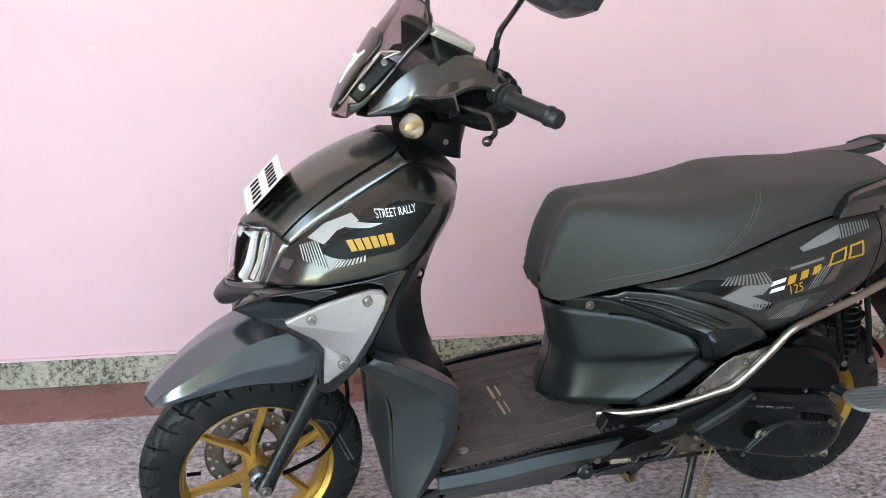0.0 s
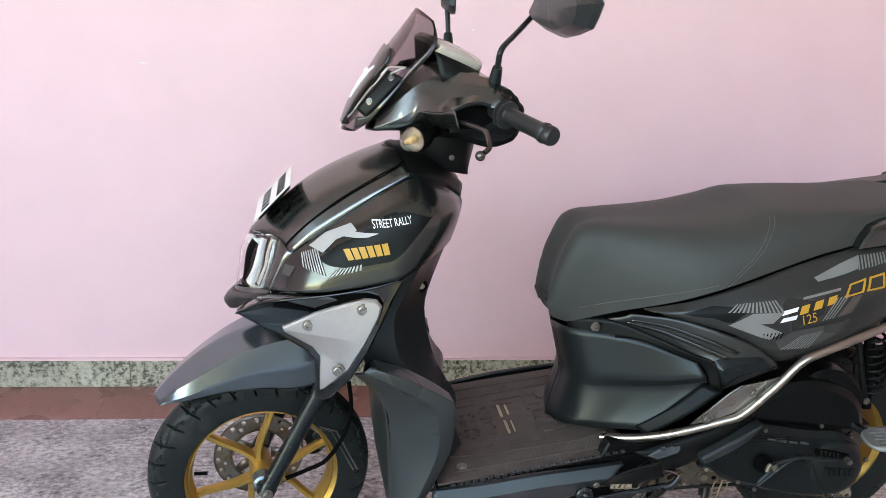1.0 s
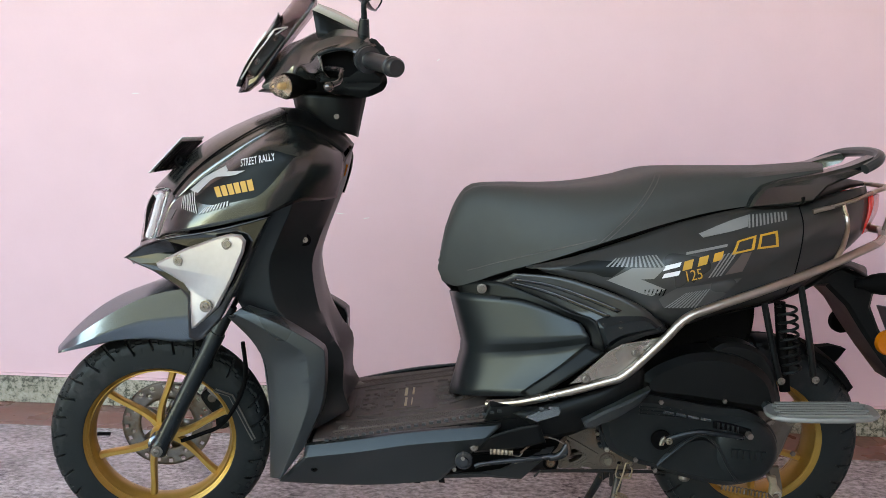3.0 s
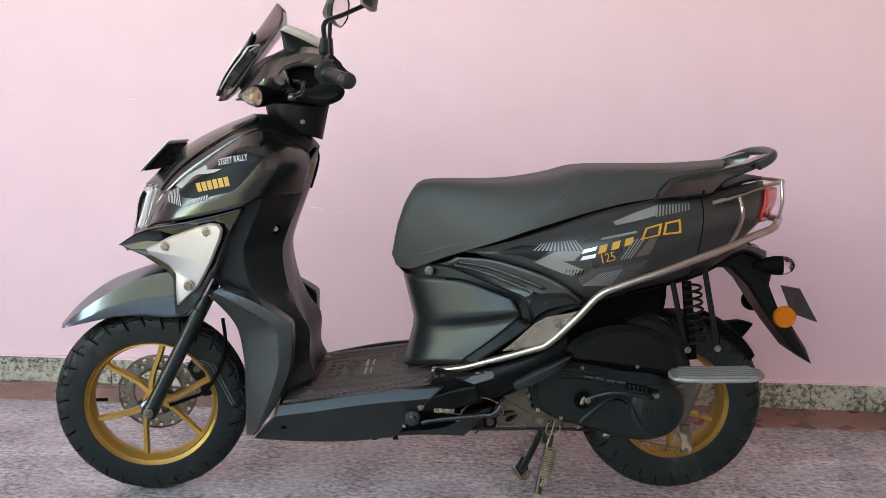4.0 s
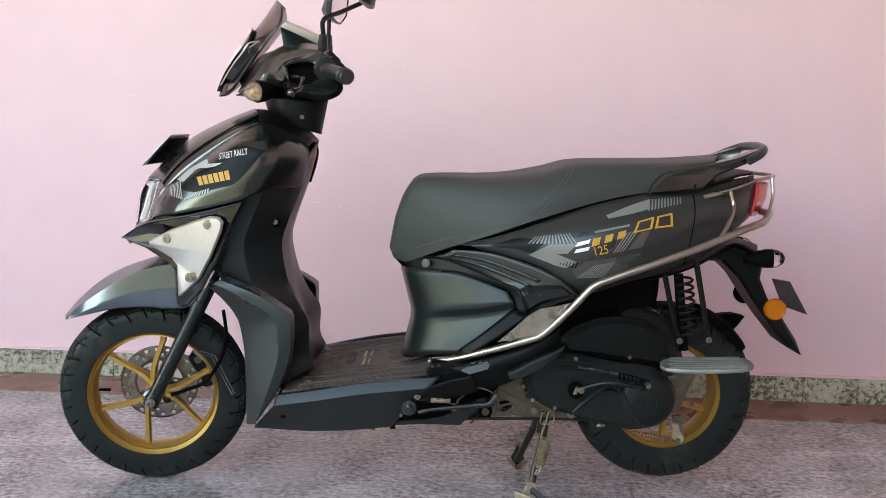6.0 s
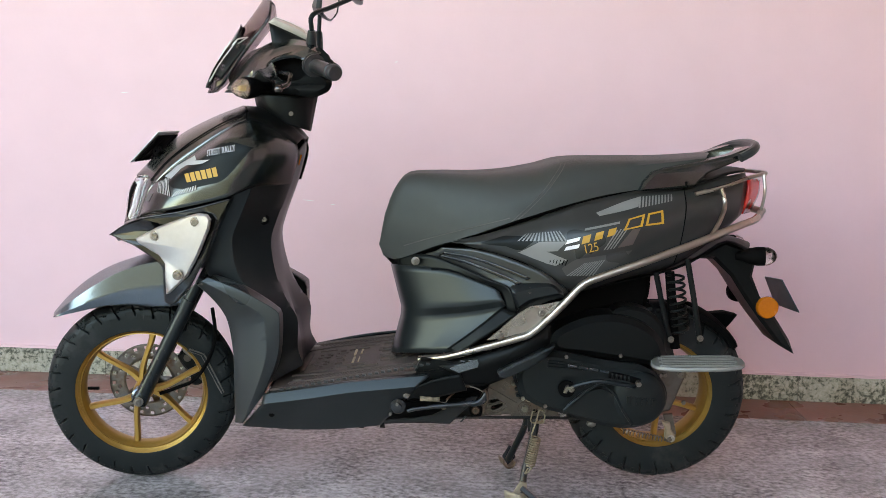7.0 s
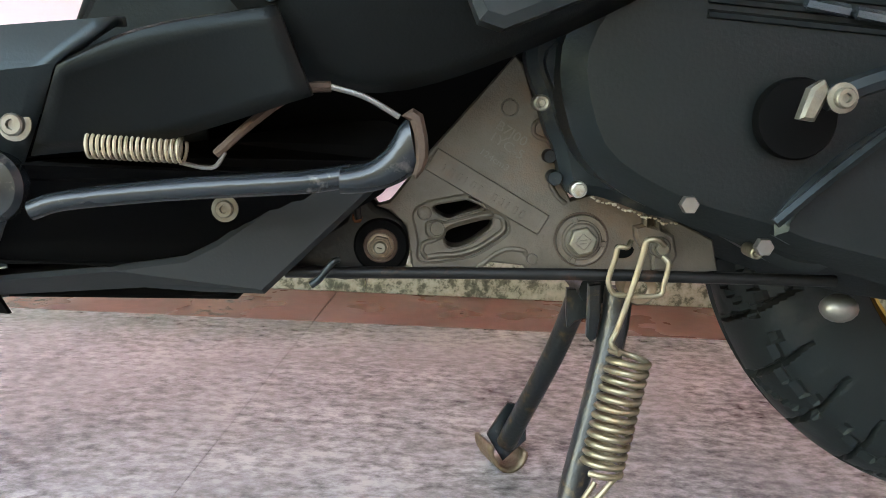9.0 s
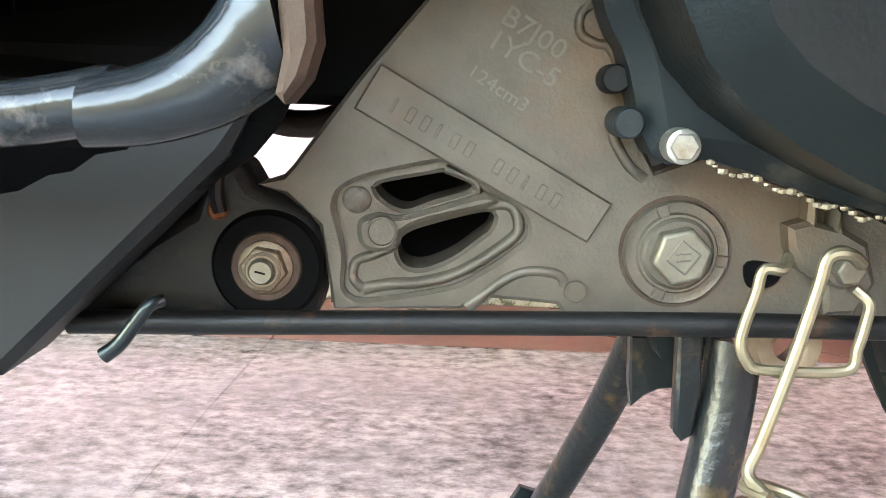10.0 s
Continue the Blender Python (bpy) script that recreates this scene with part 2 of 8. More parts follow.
M_GOLDPRINT = mat("gold_print", (0.46, 0.25, 0.03), 0.4, vary=0.08)
M_WHITEPRINT = mat("white_print", (0.72, 0.74, 0.74), 0.4, vary=0.04)
M_GREYPRINT = mat("light_grey_print", (0.17, 0.18, 0.172), 0.32, vary=0.06)
M_PALEPRINT = mat("pale_grey_print", (0.36, 0.38, 0.37), 0.3, vary=0.06)
M_BROWNPRINT = mat("brown_grey_print", (0.075, 0.062, 0.056), 0.35, vary=0.06)
M_DARKPRINT = mat("dark_grey_print", (0.045, 0.047, 0.045), 0.3, vary=0.06)
M_PLATEWHITE = mat("number_plate_white", (0.78, 0.78, 0.76), 0.35, vary=0.04)
M_ORANGE = mat("orange_reflector", (0.45, 0.12, 0.006), 0.2, vary=0.1, scale=200, bump=0.3, bump_scale=500)
M_RED = mat("red_lamp_lens", (0.62, 0.014, 0.010), 0.2, coat=0.5, vary=0.15)
M_CLEAR = mat("clear_lens", (0.97, 0.97, 0.96), 0.03, trans=1.0, vary=0.02, rough_vary=0.02)
M_AMBER = mat("amber_bulb", (0.75, 0.52, 0.26), 0.25, vary=0.1)
M_SMOKE = mat("smoked_screen", (0.34, 0.31, 0.32), 0.03, trans=1.0, vary=0.02, rough_vary=0.02)
M_FILM = mat("frosted_film", (0.50, 0.47, 0.40), 0.25, vary=0.1)
M_MIRROR = mat("mirror_glass", (0.85, 0.86, 0.87), 0.03, metal=1.0, vary=0.01, rough_vary=0.01)
M_REFLECTOR = mat("lamp_reflector", (0.72, 0.74, 0.76), 0.15, metal=0.9, vary=0.05)
M_TEALPLATE = mat("rear_plate_back", (0.008, 0.035, 0.045), 0.4, vary=0.2)

# ---------------------------------------------------------------- mesh helpers


def part(name, bm, material, parent=None, label="", smooth=35, thick=0.0, at=None, bevel=0.0):
    """Links a bmesh as one mesh object under a thing or a part."""
    bmesh.ops.remove_doubles(bm, verts=bm.verts, dist=1e-5)
    bmesh.ops.recalc_face_normals(bm, faces=bm.faces)
    me = bpy.data.meshes.new(name)
    bm.to_mesh(me)
    bm.free()
    for p in me.polygons:
        p.use_smooth = True
    me.set_sharp_from_angle(angle=radians(smooth))
    me.materials.append(material)
    ob = new(name, me)
    if parent:
        ob.parent = parent
    if at is not None:
        ob.matrix_basis = at
    if label:
        tagged(ob, label)
    if thick:
        s = ob.modifiers.new("thickness", "SOLIDIFY")
        s.thickness, s.offset = thick, 0.0
    if bevel:
        b = ob.modifiers.new("edges", "BEVEL")
        b.width, b.segments, b.limit_method, b.angle_limit = bevel, 2, "ANGLE", radians(40)
    return ob


def smooth_line(pts, n):
    """n + 1 points at even steps along a Catmull-Rom line through pts."""
    p = [Vector(q) for q in pts]
    p = [2 * p[0] - p[1], *p, 2 * p[-1] - p[-2]]
    fine = []
    for a, b, c, d in zip(p, p[1:], p[2:], p[3:]):
        for k in range(12):
            t = k / 12
            fine.append(0.5 * (2 * b + (c - a) * t + (2 * a - 5 * b + 4 * c - d) * t * t + (3 * b - a - 3 * c + d) * t ** 3))
    fine.append(p[-2])
    run = [0.0]
    for a, b in zip(fine, fine[1:]):
        run.append(run[-1] + (b - a).length)
    out, k = [], 0
    for i in range(n + 1):
        goal = run[-1] * i / n
        while k < len(run) - 2 and run[k + 1] < goal:
            k += 1
        span = run[k + 1] - run[k]
        out.append(fine[k].lerp(fine[k + 1], (goal - run[k]) / span if span else 0))
    return out


def flip(pts):
    return [(x, -y, z) for x, y, z in pts]


def grid(rows, bm=None, close=False):
    """Quads over rows of points."""
    bm = bm or bmesh.new()
    vs = [[bm.verts.new(p) for p in r] for r in rows]
    for a, b in zip(vs, vs[1:]):
        m = len(a)
        for j in range(m if close else m - 1):
            q = [a[j], a[(j + 1) % m], b[(j + 1) % m], b[j]]
            try:
                bm.faces.new(q)
            except ValueError:
                pass
    return bm


def even_line(pts, n):
    """n + 1 points at even steps along straight pieces."""
    p = [Vector(q) for q in pts]
    run = [0.0]
    for a, b in zip(p, p[1:]):
        run.append(run[-1] + (b - a).length)
    out = []
    for i in range(n + 1):
        goal, k = run[-1] * i / n, 0
        while k < len(run) - 2 and run[k + 1] < goal:
            k += 1
        out.append(p[k].lerp(p[k + 1], (goal - run[k]) / (run[k + 1] - run[k])))
    return out


def loft(curves, nu=24, nv=4, straight=False, mirror=False, bm=None, angular=False):
    """A skin over curves, smooth along them and (unless straight) across them. mirror: goes on over the centre plane."""
    if mirror:
        tail = [flip(c) for c in reversed(curves)]
        curves = list(curves) + (tail[1:] if max(abs(p[1]) for p in curves[-1]) < 1e-6 else tail)
    lines = [(even_line if angular else smooth_line)(c, nu) for c in curves]
    cols = []
    for i in range(nu + 1):
        across = [l[i] for l in lines]
        if straight:
            col = []
            for a, b in zip(across, across[1:]):
                col += [a.lerp(b, k / nv) for k in range(nv)]
            col.append(across[-1])
        else:
            col = smooth_line(across, nv * (len(across) - 1))
        cols.append(col)
    return grid(cols, bm)


def ring(c, r, axis, n, start=0.0, up=None):
    axis = Vector(axis).normalized()
    a = (axis.orthogonal() if up is None else up).normalized()
    b = axis.cross(a)
    return [Vector(c) + r * (math.cos(start + 2 * math.pi * k / n) * a + math.sin(start + 2 * math.pi * k / n) * b) for k in range(n)]


def tube(pts, r, n=10, steps=None, smooth=True, caps=True, bm=None):
    """A round bar along pts; r a number or one radius per end."""
    line = smooth_line(pts, steps or 8 * (len(pts) - 1)) if smooth and len(pts) > 2 else [Vector(p) for p in pts]
    bm = bm or bmesh.new()
    up = (line[1] - line[0]).orthogonal().normalized()
    rows = []
    for k, p in enumerate(line):
        d = (line[min(k + 1, len(line) - 1)] - line[max(k - 1, 0)]).normalized()
        up = (up - d * up.dot(d)).normalized()
        rr = r if not isinstance(r, (tuple, list)) else r[0] + (r[1] - r[0]) * k / (len(line) - 1)
        rows.append(ring(p, rr, d, n, up=up))
    first = len(bm.verts)
    grid(rows, bm, close=True)
    if caps:
        bm.verts.ensure_lookup_table()
        bm.faces.new([bm.verts[first + k] for k in range(n)])
        bm.faces.new([bm.verts[len(bm.verts) - n + k] for k in range(n)])
    return bm


def lathe(profile, centre, axis=(0, 1, 0), n=48, bm=None, closed=False):
    """Turns (radius, along) pairs round an axis through centre."""
    axis = Vector(axis).normalized()
    rows = [ring(Vector(centre) + axis * h, max(r, 1e-4), axis, n) for r, h in profile]
    if closed:
        rows.append(rows[0])
    return grid(rows, bm, close=True)


def slab(outline, depth, edge=0.003, bm=None, holes=()):
    """A plate: outline (points seen from the left side) set back by depth to the right, with a small chamfer round its face."""
    from mathutils.geometry import tessellate_polygon
    loops = [[Vector(p) for p in o] for o in (outline, *holes)]
    bm = bm or bmesh.new()
    flat = [[Vector((p.x, p.z, 0)) for p in l] for l in loops]
    area = sum(a.x * b.y - b.x * a.y for a, b in zip(flat[0], flat[0][1:] + flat[0][:1]))

    def inset(l, d, sign):
        out = []
        for k, p in enumerate(l):
            a, b = l[k - 1], l[(k + 1) % len(l)]
            t1, t2 = Vector((p.x - a.x, p.z - a.z)), Vector((b.x - p.x, b.z - p.z))
            t1, t2 = t1.normalized() if t1.length > 1e-6 else t2.normalized(), t2.normalized() if t2.length > 1e-6 else t1.normalized()
            nn = Vector((-(t1.y + t2.y), t1.x + t2.x))
            nn = nn.normalized() if nn.length > 1e-6 else Vector((0, 0))
            out.append(Vector((p.x + sign * d * nn.x, p.y, p.z + sign * d * nn.y)))
        return out

    sign = 1 if area > 0 else -1
    faces = [inset(l, edge, sign) for l in loops] if edge else loops
    front = [bm.verts.new(p) for l in faces for p in l]
    shoulder = [bm.verts.new(p + Vector((0, edge, 0))) for l in loops for p in l]
    back = [bm.verts.new(p + Vector((0, depth, 0))) for l in loops for p in l]
    for t in tessellate_polygon([[Vector((p.x, p.z, 0)) for p in l] for l in faces]):
        for vs in (front, back):
            try:
                bm.faces.new([vs[k] for k in t])
            except ValueError:
                pass
    k0 = 0
    for l in loops:
        m = len(l)
        for k in range(m):
            i, j = k0 + k, k0 + (k + 1) % m
            bm.faces.new([front[i], front[j], shoulder[j], shoulder[i]])
            bm.faces.new([shoulder[i], shoulder[j], back[j], back[i]])
        k0 += m
    return bm


def rounded(pts, n=40):
    """A closed smooth outline through pts."""
    p = [Vector(q) for q in pts]
    big = smooth_line([p[-2], p[-1], *p, p[0], p[1]], 400)
    a = min(range(400), key=lambda k: (big[k] - p[0]).length if k < 250 else 9)
    b = max(range(400), key=lambda k: -(big[k] - p[0]).length if k > 250 else -9)
    return [big[a + round((b - a) * k / n)] for k in range(n)]


def box(x0, x1, y0, y1, z0, z1, bm=None):
    bm = bm or bmesh.new()
    v = [bm.verts.new((x, y, z)) for x in (x0, x1) for y in (y0, y1) for z in (z0, z1)]
    for f in ((0, 1, 3, 2), (4, 6, 7, 5), (0, 4, 5, 1), (2, 3, 7, 6), (0, 2, 6, 4), (1, 5, 7, 3)):
        bm.faces.new([v[k] for k in f])
    return bm


def ball(c, rx, ry, rz, n=16):
    bm = bmesh.new()
    bmesh.ops.create_uvsphere(bm, u_segments=n, v_segments=n // 2, radius=1)
    bmesh.ops.transform(bm, matrix=Matrix.Translation(c) @ Matrix.Diagonal((rx, ry, rz, 1)), verts=bm.verts)
    return bm


def bolt_mesh(c, r, tall=0.005, axis=(0, -1, 0)):
    """A washer with a socket head on it, facing along axis."""
    bm = lathe([(0.0, 0), (r * 1.5, 0), (r * 1.5, tall * 0.25), (r * 1.02, tall * 0.3), (r, tall * 0.85), (r * 0.85, tall), (r * 0.45, tall), (r * 0.4, tall * 0.6), (0, tall * 0.6)], c, axis, 18)
    return bm


def hexhead(c, r, tall, axis=(0, -1, 0), turn=0.3):
    bm = bmesh.new()
    axis = Vector(axis).normalized()
    rows = [ring(Vector(c) + axis * h, q, axis, 6, turn) for q, h in ((r, 0), (r, tall * 0.85), (r * 0.9, tall))]
    grid(rows, bm, close=True)
    bm.verts.ensure_lookup_table()
    bm.faces.new([bm.verts[12 + k] for k in range(6)])
    return bm


def coil(a, b, r, wire, turns, n=6):
    a, b = Vector(a), Vector(b)
    d = (b - a).normalized()
    u = d.orthogonal().normalized()
    v = d.cross(u)
    count = int(turns * 14)
    pts = [a.lerp(b, k / count) + r * (math.cos(2 * math.pi * k / 14) * u + math.sin(2 * math.pi * k / 14) * v) for k in range(count + 1)]
    return tube(pts, wire, n, smooth=False)


# ---------------------------------------------------------------- setting
WALL_Y = 2.415


def structure(name, bm, material, label, category):
    return tagged(part(name, bm, material), label, category, kind="structure")


wall_back = structure("wall_back", box(-3.2, 4.6, WALL_Y, WALL_Y + 0.2, 0, 3.1), M_WALL, "smooth pink painted wall behind the scooter", "wall")
structure("wall_side", box(4.6, 4.8, -3.0, WALL_Y + 0.2, 0, 3.1), M_WALL, "smooth pink painted side wall of the porch", "wall")
# Unseen wall, added to hold back light from the front right.
structure("unseen_wall_front", box(1.9, 4.6, -3.2, -3.0, -0.15, 3.1), M_WALL, "unseen pink wall added across the porch to hold back light", "wall")
# Out of view: added to keep the left of the back wall from overbrightening.
structure("unseen_wall_left", box(-3.4, -3.2, 0.3, WALL_Y + 0.2, 0, 3.1), M_WALL, "unseen pink wall added at the left to hold back light", "wall")
# Unseen dark wall, added so the panels have something dark to reflect.
structure("unseen_wall_yard", box(-9.0, 9.0, -7.2, -7.0, -0.15, 2.5), M_YARD, "unseen dark wall added across the yard to darken reflections", "wall")
# Unseen ceiling in two lengths, added to let skylight in from the left.
unseen_ceiling = box(-3.2, 0.9, -0.7, WALL_Y + 0.2, 3.1, 3.25)
box(0.9, 4.8, -3.2, WALL_Y + 0.2, 3.1, 3.25, unseen_ceiling)
structure("ceiling", unseen_ceiling, M_CEIL, "unseen white ceiling cut back at the left to admit skylight", "ceiling")
structure("ground", box(-300, 300, -300, 300, -0.5, -0.15), M_GROUND, "bare ground outside the porch", "ground")
floor = structure("floor", box(-3.2, 4.6, -3.0, WALL_Y + 0.2, -0.15, -0.0015), M_JOINT, "porch floor of polished grey granite slabs", "floor")
BORDER_Y = 2.19
SLABS = [(-3.2, -1.75), (-1.75, -0.54), (-0.54, 0.667), (0.667, 1.88), (1.88, 3.1), (3.1, 4.6)]
for x0, x1 in SLABS:
    for y0, y1 in ((-3.0, -1.2), (-1.2, BORDER_Y)):
        part("slab", box(x0 + 0.0002, x1 - 0.0002, y0 + 0.0002, y1 - 0.0002, -0.02, 0.0), M_FLOOR, floor)
    part("border_stone", box(x0 + 0.001, x1 - 0.001, BORDER_Y + 0.001, WALL_Y, -0.02, 0.0), M_BORDER, floor, "red-brown border stone")
skirting = structure("baseboard", box(-3.2, 4.6, WALL_Y - 0.008, WALL_Y, 0, 0.086), M_JOINT, "speckled green-grey granite skirting with a pale top bead", "baseboard")
for k in range(7):
    x0 = -2.885 + 1.2 * k - (0.315 if k == 0 else 0)
    part("skirting_stone", box(x0 + 0.001, min(-2.885 + 1.2 * (k + 1), 4.6) - 0.001, WALL_Y - 0.014, WALL_Y - 0.006, 0.0, 0.086), M_SKIRT, skirting, bevel=0.0015)
part("bead", box(-3.2, 4.6, WALL_Y - 0.011, WALL_Y, 0.0865, 0.094), M_WALL, skirting, "pink plaster bead")

# ---------------------------------------------------------------- scooter
scooter = new("scooter")
scooter.matrix_basis = pose(0, 1.525, 0, 0, 0, 3.1)
tagged(scooter, "matte black step-through scooter with gold wheels on its centre stand", "scooter")
BODY = Matrix.Identity(4)
_axis = Vector((math.sin(radians(26.5)), 0, math.cos(radians(26.5))))
STEER = Matrix.Translation((-0.09, 0, 0)) @ Matrix.Rotation(radians(8), 4, _axis) @ Matrix.Translation((0.09, 0, 0))


def both(name, make, material, label="", at=None, **kw):
    """A part on the left side and its mirror image on the right."""
    out = []
    for side in (1, -1):
        bm = make()
        if side < 0:
            bmesh.ops.transform(bm, matrix=Matrix.Diagonal((1, -1, 1, 1)), verts=bm.verts)
        out.append(part(name, bm, material, scooter, label, at=at, **kw))
    return out


# wheels


def tyre(centre, radius, rim, width, blocks):
    """A tyre with cut tread blocks that wrap over its shoulders."""
    nu, nv = 840, 46
    rows = []
    tall = radius - rim
    for j in range(nv):
        a = math.pi * (j / (nv - 1)) * 1.16 - math.pi * 0.08
        c, s = math.cos(a), max(math.sin(a), -0.2)
        y = -c * width / 2 * (1.0 if abs(c) < 0.86 else 0.97)
        r = rim + tall * (abs(s) ** 0.62 if s > 0 else s * 0.4)
        q, side = (r - rim) / tall, abs(y) / (width / 2)
        nr, ny = max(q, 0.0) ** 2, math.copysign(side ** 2, y)
        ln = math.hypot(nr, ny)
        row = []
        for i in range(nu):
            th = 2 * math.pi * i / nu
            ph = th * blocks / (2 * math.pi) + (0.5 if y > 0 else 0)
            zig = abs((ph % 2.0) - 1.0)
            low = 0.42 + 0.13 * zig
            out = 0.0
            if q > low:
                out = 0.0016
                slant = (ph + 0.55 * (1 - q) + 0.12 * side) % 1.0
                half = (ph * 0.5 - 0.9 * side + 0.2) % 1.0
                if slant < 0.085 and side > 0.16:
                    out = -0.0042
                elif q < low + 0.035:
                    out = 0.0003
                elif half < 0.06 and 0.2 < side < 0.7:
                    out = -0.0035
                elif side < 0.06:
                    out = -0.004
                elif abs(q - low - 0.27) < 0.022 and zig > 0.25:
                    out = -0.0018
            rr = r + out * nr / ln
            row.append(Vector(centre) + Vector((rr * math.cos(th), y + out * ny / ln, rr * math.sin(th))))
        rows.append(row)
    return grid(rows, close=True)


def spoke(centre, angle, r0, r1, lean, wide=0.0068, deep=0.012):
    """One curved, waisted wheel spoke."""
    rows = []
    for k in range(11):
        t = k / 10
        r = r0 + (r1 - r0) * t
        a = angle + lean * (1 - t) ** 2
        w = wide * (1.35 - 1.1 * t + 0.95 * t * t)
        d = deep * (1.3 - 0.45 * t)
        e, f = Vector((math.cos(a), 0, math.sin(a))), Vector((-math.sin(a), 0, math.cos(a)))
        p = Vector(centre) + e * r
        rows.append([p + f * w * cx + Vector((0, d * cy, 0)) for cx, cy in ((-1, -0.45), (-0.55, -1), (0.55, -1), (1, -0.45), (1, 0.45), (0.55, 1), (-0.55, 1), (-1, 0.45))])
    return grid(rows, close=True)


def wheel(centre, radius, rim, width, count, first, blocks, at):
    half = width * 0.36
    prof = [(rim, -half - 0.004), (rim - 0.006, -half - 0.006), (rim - 0.010, -half), (rim - 0.016, -half + 0.004), (rim - 0.022, -half + 0.012), (rim - 0.026, -half * 0.3), (rim - 0.026, half * 0.3),
            (rim - 0.022, half - 0.012), (rim - 0.016, half - 0.004), (rim - 0.010, half), (rim - 0.006, half + 0.006), (rim, half + 0.004), (rim - 0.008, half * 0.5), (rim - 0.012, 0), (rim - 0.008, -half * 0.5)]
    w = part("wheel", lathe(prof, centre, n=96, closed=True), M_GOLD, scooter, "gold painted alloy wheel", at=at)
    part("tyre", tyre(centre, radius, rim - 0.004, width, blocks), M_RUBBER, w, "black grooved tyre", smooth=28)
    for side in (-1, 1):
        y = side * width * 0.452
        part("sidewall_ring", lathe([(rim + 0.014, y - 0.0012), (rim + 0.0155, y + side * 0.0012), (rim + 0.017, y - 0.0012)], centre, n=72), M_RUBBER, w)
    for side in (-1, 1):
        for step in (0.013, 0.0195):
            part("rim_ridge", lathe([(rim - step + 0.002, side * (half - 0.003)), (rim - step, side * (half + 0.0015 - step * 0.2)), (rim - step - 0.0028, side * (half - 0.012))], centre, n=96), M_GOLD, w)
    for k in range(count):
        lean = 0.42 if k % 2 else -0.42
        part("spoke", spoke(centre, first + k * 2 * math.pi / count, 0.022, rim - 0.022, lean), M_GOLD, w, smooth=30)
    part("hub", lathe([(0.0, -0.045), (0.018, -0.045), (0.022, -0.038), (0.025, -0.02), (0.025, 0.02), (0.022, 0.05), (0.0, 0.05)], centre, n=32), M_GOLD, w)
    return w


FC = Vector((0.008, 0, 0.2335))
front_wheel = wheel(FC, 0.2320, 0.169, 0.086, 6, radians(20), 30, STEER)
part("axle_cap", lathe([(0, -0.07), (0.016, -0.07), (0.021, -0.066), (0.021, -0.04), (0.0, -0.04)], FC, n=28), M_BLUE, front_wheel, "dark hub cap")


def brake_disc(centre):
    """Drilled ring, with its carrier arms."""
    rings = [0.058, 0.066, 0.072, 0.078, 0.084, 0.092, 0.098]
    bm = bmesh.new()
    n = 120
    vs = [[bm.verts.new(Vector(centre) + Vector((r * math.cos(2 * math.pi * k / n), 0, r * math.sin(2 * math.pi * k / n)))) for k in range(n)] for r in rings]
    for a in range(len(rings) - 1):
        for k in range(n):
            if (a == 4 and k % 6 in (0, 1)) or (a == 2 and k % 12 in (3, 4)):
                continue
            bm.faces.new([vs[a][k], vs[a][(k + 1) % n], vs[a + 1][(k + 1) % n], vs[a + 1][k]])
    for k in range(5):
        a = 2 * math.pi * k / 5
        e, f = Vector((math.cos(a), 0, math.sin(a))), Vector((-math.sin(a), 0, math.cos(a)))
        p = [Vector(centre) + e * r + f * w for r, w in ((0.025, -0.012), (0.06, -0.008), (0.06, 0.008), (0.025, 0.012))]
        bm.faces.new([bm.verts.new(q) for q in p])
    return bm


part("brake_disc", brake_disc(FC + Vector((0, 0.052, 0))), M_STEEL, front_wheel, "drilled steel brake disc", thick=0.004)
part("valve", tube([FC + Vector((-0.139, 0, 0.0)), FC + Vector((-0.112, -0.004, 0.001))], 0.004), M_DARK, front_wheel)
RC = Vector((1.287, 0, 0.262))
rear_wheel = wheel(RC, 0.2245, 0.147, 0.110, 6, radians(-25), 30, BODY)

# fork, brake and front fender


def fork_leg():
    a, b = [(0.009, -0.085, 0.224), (0.167, -0.085, 0.541)]
    m = Vector(a).lerp(Vector(b), 0.82)
    bm = tube([a, m], 0.0175, 16)
    tube([m, b], 0.014, 16, bm=bm)
    lathe([(0, 0.0), (0.019, 0.0), (0.0195, 0.02), (0.0175, 0.03)], a, Vector(b) - Vector(a), 16, bm)
    return bm


for leg in both("fork_leg", fork_leg, M_BLACKPAINT, "black enamel fork slider", at=STEER):
    s = -1 if leg.data.vertices[0].co.y < 0 else 1
    part("axle_bolt", bolt_mesh(Vector([(0.012, -0.103, 0.234)][0]) if s < 0 else Vector(flip([(0.012, -0.103, 0.234)])[0]), 0.008, 0.008, (0, s, 0)), M_STEEL, leg)


